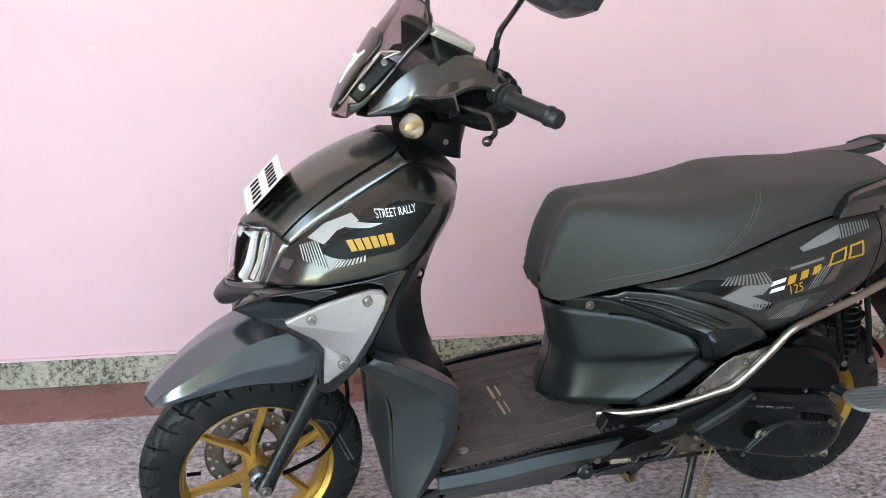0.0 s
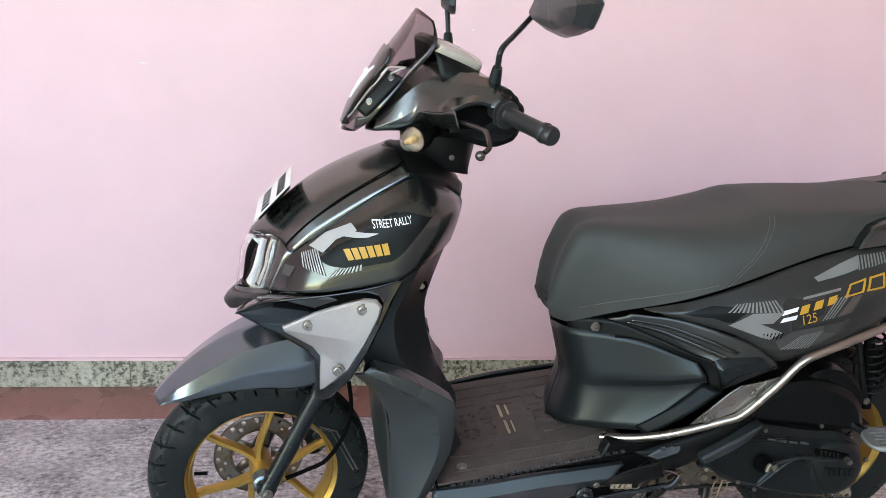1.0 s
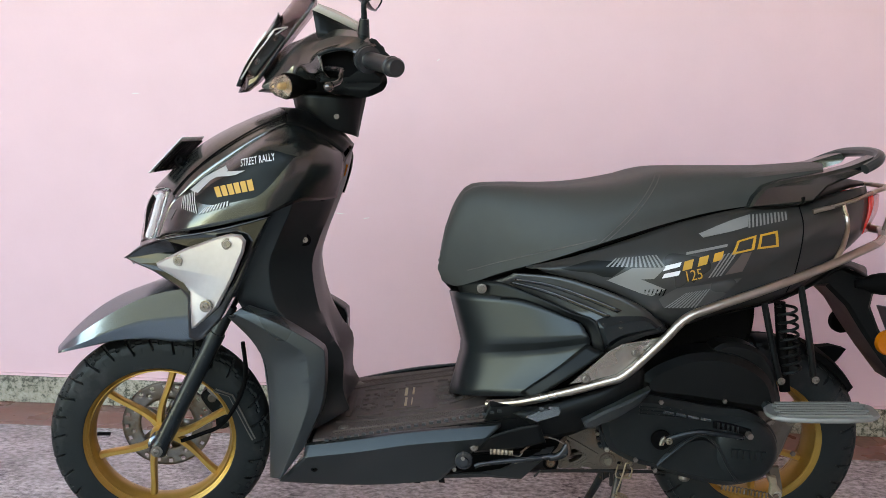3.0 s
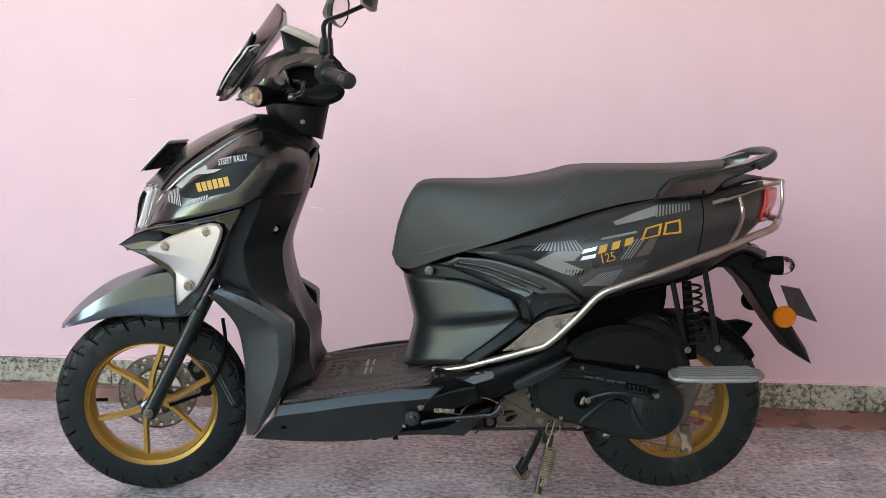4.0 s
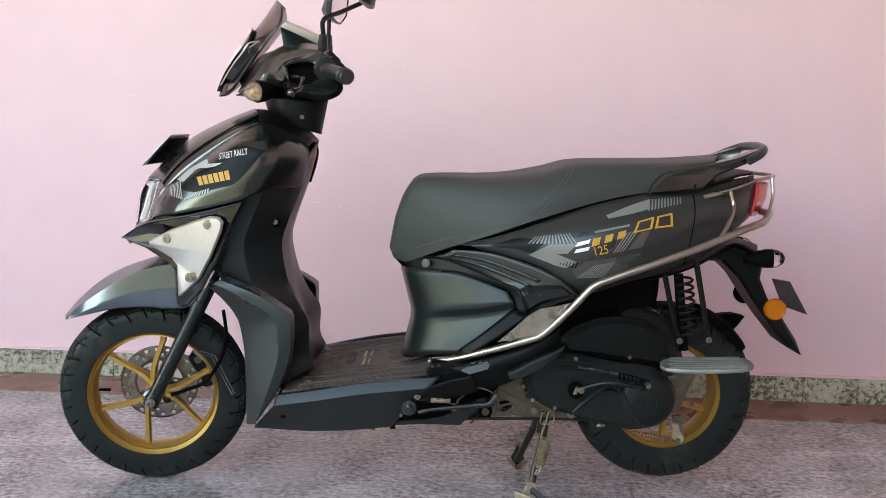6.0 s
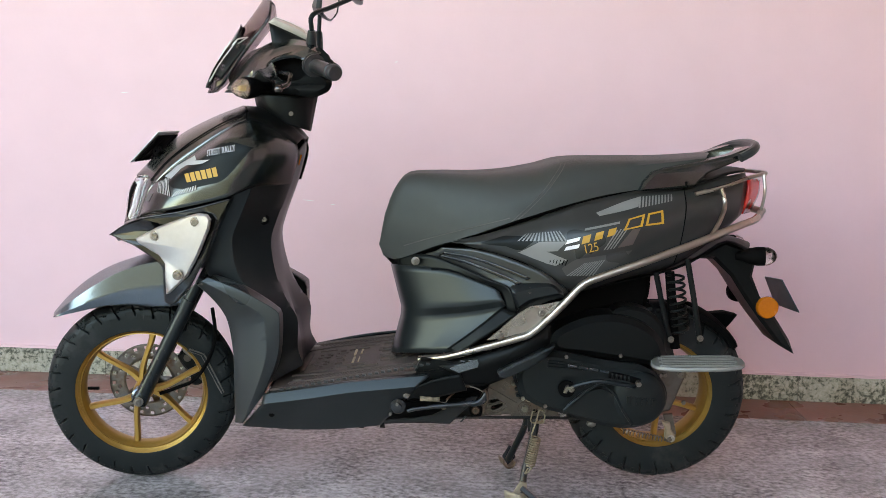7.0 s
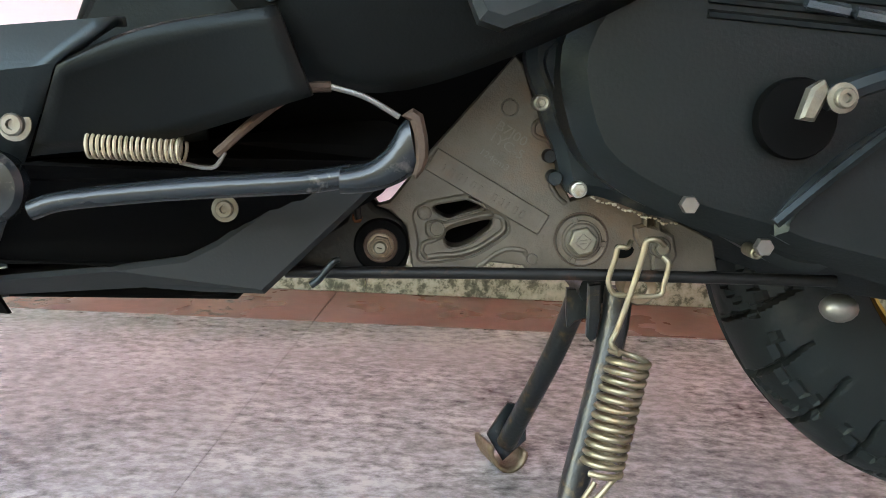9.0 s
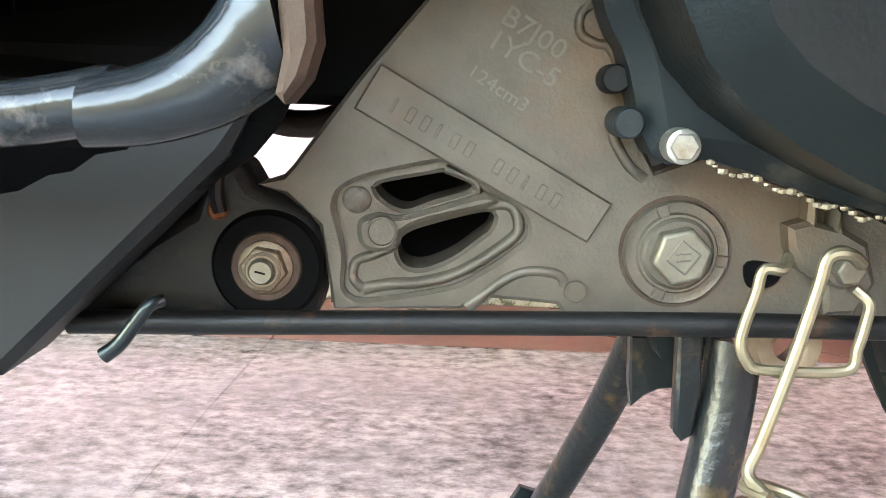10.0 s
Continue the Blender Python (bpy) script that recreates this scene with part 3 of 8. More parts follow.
def fender():
    top = [(-0.201, 0, 0.43), (-0.165, 0, 0.471), (-0.116, 0, 0.514), (-0.061, 0, 0.547), (0.001, 0, 0.57), (0.063, 0, 0.586), (0.111, 0, 0.59)]
    mid = [(-0.193, -0.03, 0.432), (-0.145, -0.055, 0.472), (-0.086, -0.07, 0.514), (-0.027, -0.078, 0.548), (0.03, -0.082, 0.568), (0.086, -0.084, 0.577), (0.13, -0.084, 0.58)]
    fold = [(-0.189, -0.044, 0.433), (-0.136, -0.067, 0.459), (-0.072, -0.081, 0.488), (-0.011, -0.087, 0.507), (0.045, -0.09, 0.513), (0.089, -0.091, 0.517), (0.129, -0.089, 0.522)]
    low = [(-0.19, -0.045, 0.431), (-0.13, -0.066, 0.45), (-0.06, -0.078, 0.467), (0.007, -0.084, 0.471), (0.06, -0.086, 0.466), (0.091, -0.086, 0.467), (0.127, -0.086, 0.474)]
    return loft([low, fold, mid, top], 30, 6, straight=True, mirror=True)


part("front_fender", fender(), M_BLUE, scooter, "satin blue-grey front mudguard", thick=0.003, at=STEER, smooth=32)
caliper = part("caliper", slab(rounded([(0.083, 0.04, 0.301), (0.105, 0.04, 0.318), (0.141, 0.04, 0.306), (0.158, 0.04, 0.266), (0.145, 0.04, 0.228), (0.118, 0.04, 0.222), (0.112, 0.04, 0.252), (0.094, 0.04, 0.276)]), 0.045, 0.006), M_PLASTIC, scooter, "black brake caliper", at=STEER)
for x, z, r in ((0.108, 0.296, 0.010), (0.136, 0.272, 0.0125), (0.142, 0.242, 0.006), (0.122, 0.316, 0.005)):
    part("piston_boss", lathe([(0, -0.004), (r * 0.75, -0.004), (r * 0.85, -0.002), (r, -0.001), (r, 0.004)], (x, 0.04, z), (0, 1, 0), 20), M_CASE if r < 0.011 else M_BLACKPAINT, caliper)
part("caliper_bracket", slab([(0.097, 0, 0.356), (0.112, 0, 0.359), (0.121, 0, 0.336), (0.14, 0, 0.313), (0.131, 0, 0.301), (0.104, 0, 0.326)], 0.006, 0.001), M_STEEL, scooter, at=STEER)
part("guard_wire", tube([(0.128, -0.05, 0.349), (0.163, -0.05, 0.335), (0.209, -0.05, 0.235)], 0.002, 6, smooth=False), M_STEEL, scooter, "thin steel guard wire", at=STEER)
part("guard_wire", tube([(0.121, -0.04, 0.341), (0.154, -0.04, 0.329), (0.202, -0.04, 0.228)], 0.002, 6, smooth=False), M_STEEL, scooter, "thin steel guard wire", at=STEER)
part("brake_hose", tube([(0.187, -0.06, 0.456), (0.192, -0.06, 0.391), (0.178, -0.06, 0.332), (0.141, -0.06, 0.274), (0.097, -0.06, 0.253), (0.055, -0.06, 0.238)], 0.0045, 8), M_DARK, scooter, "black rubber hose", at=STEER)

# front fairing


def hood():
    c0 = [(0.263, 0, 0.941), (0.197, 0, 0.914), (0.127, 0, 0.878), (0.074, 0, 0.839), (0.035, 0, 0.802), (0.001, 0, 0.768)]
    c1 = [(0.284, -0.055, 0.937), (0.224, -0.078, 0.909), (0.159, -0.086, 0.873), (0.109, -0.09, 0.834), (0.077, -0.088, 0.801), (0.051, -0.078, 0.775)]
    c2 = [(0.303, -0.14, 0.908), (0.246, -0.15, 0.879), (0.179, -0.146, 0.832), (0.127, -0.138, 0.792), (0.102, -0.132, 0.769), (0.085, -0.128, 0.754)]
    return loft([c2, c1, c0], 26, 6, mirror=True)


part("front_hood", hood(), M_HOOD, scooter, "matte black front hood", thick=0.003)
both("hood_groove", lambda: tube([(0.294, -0.09, 0.929), (0.276, -0.108, 0.917), (0.237, -0.12, 0.898), (0.171, -0.123, 0.857), (0.119, -0.12, 0.816), (0.088, -0.115, 0.786), (0.07, -0.11, 0.764)], 0.0018, 6, 30), M_DARK)


def lamp_frame():
    a = [(0.056, -0.072, 0.778), (0.05, -0.09, 0.745), (0.041, -0.095, 0.712), (0.027, -0.09, 0.673)]
    b = [(0.086, -0.128, 0.755), (0.072, -0.126, 0.742), (0.057, -0.12, 0.712), (0.041, -0.112, 0.674)]
    return loft([b, a], 12, 3)


both("lamp_frame", lamp_frame, M_HOOD, thick=0.004)


def lamp_glass():
    c0 = [(0.001, 0, 0.765), (-0.012, 0, 0.744), (-0.02, 0, 0.721), (-0.025, 0, 0.687), (-0.031, 0, 0.652)]
    c1 = [(0.054, -0.075, 0.774), (0.048, -0.088, 0.745), (0.04, -0.094, 0.712), (0.024, -0.09, 0.673)]
    return loft([c1, c0], 14, 8, mirror=True)


headlight = part("headlight", lamp_glass(), M_CLEAR, scooter, "clear headlight glass", thick=0.003)
headlight.visible_shadow = False


def lamp_bowl():
    c0 = [(0.02, 0, 0.759), (0.013, 0, 0.733), (0.009, 0, 0.7), (-0.006, 0, 0.657)]
    c1 = [(0.055, -0.06, 0.766), (0.054, -0.07, 0.74), (0.048, -0.07, 0.707), (0.031, -0.07, 0.672)]
    return loft([c1, c0], 10, 6, mirror=True)


part("reflector", lamp_bowl(), M_LAMPDARK, headlight, "dark lamp reflector", thick=0.002)
for y in (-0.035, 0.035):
    part("lamp_bar", tube([(x + 0.012, y, z) for x, _, z in [(0.002, 0, 0.751), (-0.008, 0, 0.73), (-0.013, 0, 0.699), (-0.017, 0, 0.662)]], 0.011, 8), M_DARK, headlight)
both("light_guide", lambda: tube([(0.029, -0.045, 0.759), (0.024, -0.052, 0.742), (0.019, -0.055, 0.719), (0.012, -0.052, 0.693), (0.001, -0.045, 0.67)], (0.007, 0.010), 8), M_WHITEPRINT)
both("light_guide", lambda: tube([(0.026, -0.05, 0.754), (0.012, -0.03, 0.75), (0.001, -0.012, 0.745)], 0.006, 8), M_WHITEPRINT)
both("light_guide", lambda: tube([(0.051, -0.065, 0.764), (0.042, -0.065, 0.736), (0.036, -0.065, 0.706), (0.021, -0.065, 0.673)], 0.008, 8), M_FILM)
part("chin_ledge", loft([[(0.041, -0.112, 0.674)] + [(0.038, -0.123, 0.67)], [(0.024, -0.09, 0.673)] + [(-0.001, -0.07, 0.652)], [(-0.031, 0, 0.652)] + [(-0.034, 0, 0.638)]], 4, 6, mirror=True), M_HOOD, scooter, thick=0.003)
part("chin", loft([[(0.039, -0.123, 0.673), (0.036, -0.125, 0.665), (0.038, -0.12, 0.656)], [(-0.001, -0.07, 0.655), (-0.01, -0.075, 0.646), (-0.002, -0.07, 0.63)], [(-0.034, 0, 0.641), (-0.054, 0, 0.622), (-0.046, 0, 0.606)]], 8, 8, mirror=True), M_MATTE, scooter, "matte black chin below the headlight", thick=0.006)


def side_cover():
    f0 = [(0.041, -0.112, 0.676), (0.072, -0.127, 0.742), (0.124, -0.138, 0.79), (0.18, -0.148, 0.831), (0.247, -0.153, 0.877), (0.303, -0.143, 0.907), (0.357, -0.115, 0.888), (0.405, -0.08, 0.853)]
    f1 = [(0.051, -0.13, 0.683), (0.094, -0.165, 0.732), (0.152, -0.19, 0.778), (0.215, -0.208, 0.817), (0.274, -0.218, 0.857), (0.332, -0.205, 0.865), (0.379, -0.15, 0.859), (0.408, -0.08, 0.839)]
    f2 = [(0.058, -0.145, 0.689), (0.112, -0.19, 0.717), (0.171, -0.214, 0.746), (0.232, -0.228, 0.773), (0.29, -0.232, 0.799), (0.348, -0.21, 0.823), (0.385, -0.14, 0.815), (0.403, -0.075, 0.806)]
    f3 = [(0.06, -0.15, 0.688), (0.121, -0.2, 0.702), (0.178, -0.22, 0.714), (0.232, -0.232, 0.727), (0.283, -0.234, 0.741), (0.332, -0.195, 0.762), (0.368, -0.12, 0.761), (0.39, -0.07, 0.762)]
    return loft([f0, f1, f2, f3], 36, 6)


side_covers = both("side_cover", side_cover, M_METAL, "black front side fairing with grey graphics", thick=0.003)


def cowl_top():
    a = [(0.303, -0.143, 0.907), (0.331, -0.13, 0.903), (0.357, -0.115, 0.888), (0.383, -0.098, 0.871), (0.405, -0.08, 0.853)]
    b = [(0.277, -0.05, 0.936), (0.316, -0.055, 0.934), (0.353, -0.055, 0.918), (0.386, -0.05, 0.896), (0.414, -0.04, 0.868)]
    c = [(0.264, 0, 0.941), (0.306, 0, 0.937), (0.343, 0, 0.921), (0.378, 0, 0.898), (0.414, 0, 0.864)]
    return loft([a, b, c], 14, 4, mirror=True)


part("cowl_top", cowl_top(), M_PLASTIC, scooter, thick=0.003)


def column():
    k0 = [(0.414, 0, 0.862), (0.403, 0, 0.802), (0.382, 0, 0.738), (0.355, 0, 0.667), (0.347, 0, 0.61), (0.361, 0, 0.525), (0.379, 0, 0.46), (0.4, 0, 0.38), (0.406, 0, 0.314)]
    k1 = [(0.405, -0.06, 0.836), (0.383, -0.06, 0.757), (0.353, -0.065, 0.674), (0.341, -0.075, 0.62), (0.356, -0.085, 0.539), (0.384, -0.09, 0.478), (0.409, -0.1, 0.439), (0.409, -0.1, 0.369), (0.425, -0.11, 0.33)]
    k2 = [(0.332, -0.19, 0.816), (0.321, -0.19, 0.758), (0.29, -0.18, 0.686), (0.273, -0.175, 0.632), (0.287, -0.17, 0.552), (0.339, -0.17, 0.493), (0.351, -0.165, 0.432), (0.353, -0.16, 0.363), (0.352, -0.16, 0.297)]
    k3 = [(0.284, -0.21, 0.766), (0.256, -0.2, 0.726), (0.235, -0.18, 0.658), (0.215, -0.17, 0.604), (0.213, -0.165, 0.557), (0.269, -0.15, 0.481), (0.279, -0.14, 0.411), (0.279, -0.14, 0.342), (0.278, -0.14, 0.286)]
    return loft([k3, k2, k1, k0], 36, 4, straight=True, mirror=True)


leg_shield = part("leg_shield", column(), M_MATTE, scooter, "black plastic leg shield", thick=0.004, smooth=24, bevel=0.004)


# Added near-black block stands for the dark recess between the beaks.
part("front_filler", slab([(0.043, -0.13, 0.678), (0.26, -0.13, 0.727), (0.242, -0.13, 0.682), (0.199, -0.13, 0.622), (0.105, -0.13, 0.62), (0.042, -0.13, 0.641)], 0.26, 0.01), M_DARK, scooter, "dark filler block behind the lower fairing")


def beak_ledge():
    a = [(-0.024, -0.128, 0.636), (0.02, -0.15, 0.663), (0.074, -0.187, 0.683), (0.157, -0.212, 0.7), (0.224, -0.227, 0.717), (0.287, -0.232, 0.736)]
    b = [(-0.008, -0.1, 0.646), (0.034, -0.12, 0.671), (0.088, -0.155, 0.693), (0.157, -0.19, 0.709), (0.227, -0.21, 0.725), (0.285, -0.226, 0.739)]
    return loft([a, b], 20, 4)


both("beak_ledge", beak_ledge, M_GLOSS, thick=0.003)


def beak():
    out = [(-0.023, -0.128, 0.636), (0.02, -0.15, 0.666), (0.074, -0.185, 0.685), (0.156, -0.21, 0.703), (0.224, -0.225, 0.72), (0.285, -0.23, 0.737), (0.266, -0.232, 0.697), (0.246, -0.235, 0.65), (0.224, -0.23, 0.598), (0.19, -0.222, 0.536), (0.153, -0.212, 0.495), (0.138, -0.208, 0.489), (0.124, -0.206, 0.496), (0.124, -0.214, 0.575), (0.11, -0.212, 0.592), (0.055, -0.2, 0.623), (0.019, -0.17, 0.629)]
    return slab(out, 0.035, 0.004)


both("beak", beak, M_GLOSS, "gloss black lower fairing")


def metal_plate():
    out = [(0.066, -0.216, 0.641), (0.123, -0.228, 0.671), (0.183, -0.24, 0.694), (0.214, -0.247, 0.704), (0.235, -0.25, 0.702), (0.244, -0.252, 0.691), (0.24, -0.251, 0.67), (0.217, -0.244, 0.617), (0.187, -0.236, 0.562), (0.158, -0.228, 0.534), (0.14, -0.222, 0.518), (0.133, -0.22, 0.516), (0.133, -0.226, 0.559), (0.134, -0.228, 0.588), (0.12, -0.224, 0.605), (0.07, -0.216, 0.632)]
    return slab(out, 0.012, 0.004)


for plate in both("metal_plate", metal_plate, M_SILVER, "brushed silver shield plate"):
    s = -1 if plate.data.vertices[0].co.y < 0 else 1
    for x, y, z in [(0.21, -0.243, 0.685), (0.113, -0.223, 0.649), (0.166, -0.236, 0.564)]:
        part("bolt", bolt_mesh((x, s * (0.0015 - y), z), 0.0075, 0.006, (0, s, 0)), M_GUARD, plate)


def shin():
    h0 = [(0.197, -0.2, 0.539), (0.227, -0.185, 0.505), (0.251, -0.172, 0.468), (0.269, -0.166, 0.417), (0.273, -0.165, 0.307), (0.275, -0.17, 0.204)]
    h1 = [(0.214, -0.216, 0.548), (0.278, -0.22, 0.517), (0.347, -0.224, 0.477), (0.357, -0.225, 0.452), (0.356, -0.222, 0.366), (0.301, -0.205, 0.215)]
    h2 = [(0.225, -0.212, 0.556), (0.297, -0.218, 0.53), (0.375, -0.222, 0.489), (0.388, -0.222, 0.47), (0.383, -0.216, 0.378), (0.345, -0.206, 0.279)]
    h3 = [(0.235, -0.175, 0.555), (0.301, -0.175, 0.532), (0.373, -0.175, 0.487), (0.387, -0.175, 0.462), (0.382, -0.175, 0.367), (0.353, -0.175, 0.298)]
    bm = bmesh.new()
    lines = [smooth_line(c, 30) for c in (h0, h1, h2, h3)]
    for a, b in zip(lines, lines[1:]):
        grid([[p.lerp(q, k / 4) for k in range(5)] for p, q in zip(a, b)], bm)
    return bm


def liner():
    """Front-facing inner panel between the two shin panels, behind the front wheel."""
    a = [(0.215, -0.185, 0.53), (0.255, -0.166, 0.46), (0.270, -0.16, 0.38), (0.273, -0.16, 0.31), (0.276, -0.165, 0.215)]
    b = [(0.225, -0.12, 0.53), (0.236, -0.06, 0.46), (0.243, -0.04, 0.38), (0.250, -0.035, 0.31), (0.270, -0.10, 0.22)]
    c = [(0.245, 0, 0.53), (0.258, 0, 0.46), (0.268, 0, 0.38), (0.273, 0, 0.31), (0.283, 0, 0.22)]
    return loft([a, b, c], 20, 5, mirror=True)


part("inner_liner", liner(), M_GREYP, scooter, "dark grey panel behind the front wheel", thick=0.003)
both("shin_guard", shin, M_GREYP, "dark grey plastic shin panel", thick=0.004, smooth=22, bevel=0.003)

# floor, sill


def sill():
    """Slanting side of the floor: a lip along its top, a bevel and an undercut face."""
    b0 = [(0.344, -0.2, 0.283), (0.4555, -0.222, 0.3089), (0.5534, -0.229, 0.3274), (0.6541, -0.232, 0.3396), (0.729, -0.232, 0.3478)]
    b1 = [(0.3519, -0.217, 0.287), (0.4555, -0.236, 0.3085), (0.5534, -0.242, 0.327), (0.6541, -0.244, 0.3392), (0.729, -0.244, 0.3474)]
    b2 = [(0.3502, -0.227, 0.269), (0.4555, -0.246, 0.2900), (0.5534, -0.252, 0.3085), (0.6541, -0.254, 0.3207), (0.7058, -0.254, 0.3275)]
    b3 = [(0.2906, -0.16, 0.1939), (0.368, -0.145, 0.1851), (0.4256, -0.135, 0.1802), (0.5148, -0.135, 0.1837), (0.615, -0.145, 0.1985)]
    b4 = [(0.294, -0.09, 0.186), (0.378, -0.09, 0.176), (0.43, -0.085, 0.170), (0.515, -0.085, 0.173), (0.615, -0.085, 0.19)]
    bm = bmesh.new()
    lines = [smooth_line(c, 36) for c in (b0, b1, b2, b3, b4)]
    for a, b, n in zip(lines, lines[1:], (2, 3, 8, 3)):
        grid([[p.lerp(q, k / n) for k in range(n + 1)] for p, q in zip(a, b)], bm)
    return bm


def sill_back():
    """Rear of the sill face above the side stand, running up to the lower side cover."""
    a = [(0.7058, -0.254, 0.3275), (0.745, -0.256, 0.344), (0.80, -0.252, 0.356)]
    b = [(0.68, -0.222, 0.2865), (0.745, -0.232, 0.296), (0.815, -0.246, 0.318)]
    return loft([a, b], 14, 6, straight=True)


both("sill_back", sill_back, M_PLASTIC, thick=0.004)
# Dark slips stand for the shade in the notches; the sill stays uncut.
for x in (0.452, 0.505, 0.562, 0.612):
    both("sill_notch_shade", lambda: slab([(x, -0.136, 0.183 + 0.04 * (x - 0.5)), (x + 0.006, -0.160, 0.212 + 0.04 * (x - 0.5)), (x + 0.010, -0.159, 0.211 + 0.04 * (x - 0.5)), (x + 0.013, -0.135, 0.182 + 0.04 * (x - 0.5))], 0.004, 0.0008), M_DARK)
both("sill", sill, M_SILL, "black plastic side sill", thick=0.004, smooth=14)
FLOOR_A, FLOOR_B = (0.36, 0.292), (0.76, 0.352)


def deck(y0, y1, lift, x0=FLOOR_A[0], x1=FLOOR_B[0], thick=0.012):
    slope = (FLOOR_B[1] - FLOOR_A[1]) / (FLOOR_B[0] - FLOOR_A[0])
    z = lambda x: FLOOR_A[1] + slope * (x - FLOOR_A[0]) + lift  # noqa: E731
    bm = bmesh.new()
    v = [bm.verts.new((x, y, z(x) + dz)) for x in (x0, x1) for y in (y0, y1) for dz in (-thick, 0)]
    for f in ((0, 1, 3, 2), (4, 6, 7, 5), (0, 4, 5, 1), (2, 3, 7, 6), (0, 2, 6, 4), (1, 5, 7, 3)):
        bm.faces.new([v[k] for k in f])
    return bm


part("footboard", deck(-0.212, 0.212, 0.0, thick=0.02), M_PLASTIC, scooter, "black plastic footboard")
mat_ob = part("floor_mat", deck(-0.205, 0.212, 0.005, 0.365, 0.75, 0.006), M_MAT, scooter, "brown-black ribbed rubber floor mat")

# seat


def seat():
    t0 = [(0.618, 0, 0.609), (0.629, 0, 0.69), (0.651, 0, 0.751), (0.674, 0, 0.782), (0.741, 0, 0.791), (0.825, 0, 0.792), (0.894, 0, 0.8), (0.977, 0, 0.817), (1.053, 0, 0.836), (1.171, 0, 0.841), (1.282, 0, 0.845), (1.39, 0, 0.853)]
    t1 = [(0.6, -0.05, 0.62), (0.615, -0.06, 0.7), (0.641, -0.07, 0.759), (0.671, -0.075, 0.784), (0.741, -0.095, 0.788), (0.821, -0.115, 0.79), (0.893, -0.125, 0.796), (0.971, -0.13, 0.811), (1.036, -0.13, 0.828), (1.147, -0.13, 0.833), (1.254, -0.12, 0.836), (1.362, -0.1, 0.847)]
    t2 = [(0.605, -0.06, 0.607), (0.624, -0.075, 0.654), (0.656, -0.09, 0.684), (0.696, -0.105, 0.697), (0.756, -0.135, 0.709), (0.821, -0.16, 0.724), (0.891, -0.18, 0.744), (0.967, -0.185, 0.768), (1.031, -0.18, 0.784), (1.117, -0.165, 0.799), (1.211, -0.145, 0.809), (1.355, -0.115, 0.834)]
    t3 = [(0.61, -0.05, 0.591), (0.639, -0.07, 0.585), (0.677, -0.09, 0.599), (0.731, -0.12, 0.624), (0.784, -0.15, 0.645), (0.835, -0.175, 0.665), (0.904, -0.195, 0.693), (0.968, -0.195, 0.715), (1.032, -0.188, 0.735), (1.117, -0.172, 0.757), (1.212, -0.15, 0.773), (1.357, -0.115, 0.801)]
    return loft([t3, t2, t1, t0], 48, 5, mirror=True)


def seat_nose():
    a = [(0.612, -0.055, 0.592), (0.632, -0.05, 0.572), (0.66, -0.045, 0.563)]
    b = [(0.599, -0.045, 0.625), (0.620, -0.035, 0.580), (0.66, -0.03, 0.560)]
    c = [(0.616, 0, 0.615), (0.628, 0, 0.578), (0.665, 0, 0.560)]
    return loft([a, b, c], 10, 4, mirror=True)


seat_ob = part("seat", seat(), M_VINYL, scooter, "black vinyl two-level seat")
part("seat_nose", seat_nose(), M_VINYL, seat_ob)
part("seat_base", loft([[(0.635, -0.05, 0.59), (0.68, -0.085, 0.601), (0.784, -0.14, 0.643), (0.905, -0.185, 0.689), (1.033, -0.18, 0.731), (1.214, -0.14, 0.77), (1.361, -0.1, 0.799)], [(0.658, 0, 0.589), (0.71, 0, 0.598), (0.801, 0, 0.624), (0.919, 0, 0.665), (1.058, 0, 0.711), (1.245, 0, 0.757), (1.39, 0, 0.79)]], 20, 4, mirror=True), M_DARK, seat_ob, thick=0.004)
# Added near-black block shades the see-through gaps below the seat.
part("seat_filler", slab([(0.684, -0.09, 0.609), (0.892, -0.09, 0.675), (1.211, -0.09, 0.77), (1.299, -0.09, 0.758), (1.333, -0.09, 0.644), (1.275, -0.09, 0.588), (1.114, -0.09, 0.536), (1.047, -0.09, 0.528), (0.939, -0.09, 0.47), (0.904, -0.09, 0.511), (0.759, -0.09, 0.576), (0.684, -0.09, 0.589)], 0.18, 0.01), M_DARK, scooter, "dark filler block below the seat")


def under_seat():
    w0 = [(0.627, 0, 0.562), (0.65, -0.07, 0.572), (0.766, -0.145, 0.575), (0.88, -0.197, 0.541)]
    w1 = [(0.654, 0, 0.459), (0.68, -0.09, 0.471), (0.8, -0.174, 0.496), (0.893, -0.213, 0.519)]
    w2 = [(0.653, 0, 0.436), (0.679, -0.088, 0.448), (0.804, -0.164, 0.478), (0.899, -0.207, 0.504)]
    w3 = [(0.63, 0, 0.34), (0.654, -0.088, 0.36), (0.721, -0.14, 0.374), (0.783, -0.184, 0.389)]
    return loft([w0, w1, w2, w3], 30, 6, straight=True)


both("under_seat_cover", under_seat, M_MATTE, "satin black creased under-seat cover", thick=0.004, smooth=50)


def hinge_panel():
    a = [(0.641, -0.062, 0.589), (0.718, -0.115, 0.605), (0.798, -0.162, 0.584), (0.863, -0.2, 0.561), (0.906, -0.218, 0.547), (0.925, -0.224, 0.49)]
    b = [(0.648, -0.066, 0.569), (0.699, -0.105, 0.564), (0.767, -0.148, 0.574), (0.838, -0.182, 0.556), (0.884, -0.2, 0.54), (0.904, -0.214, 0.495)]
    return loft([a, b], 24, 4)


both("hinge_panel", hinge_panel, M_PLASTIC, "black seat hinge trim", thick=0.004)
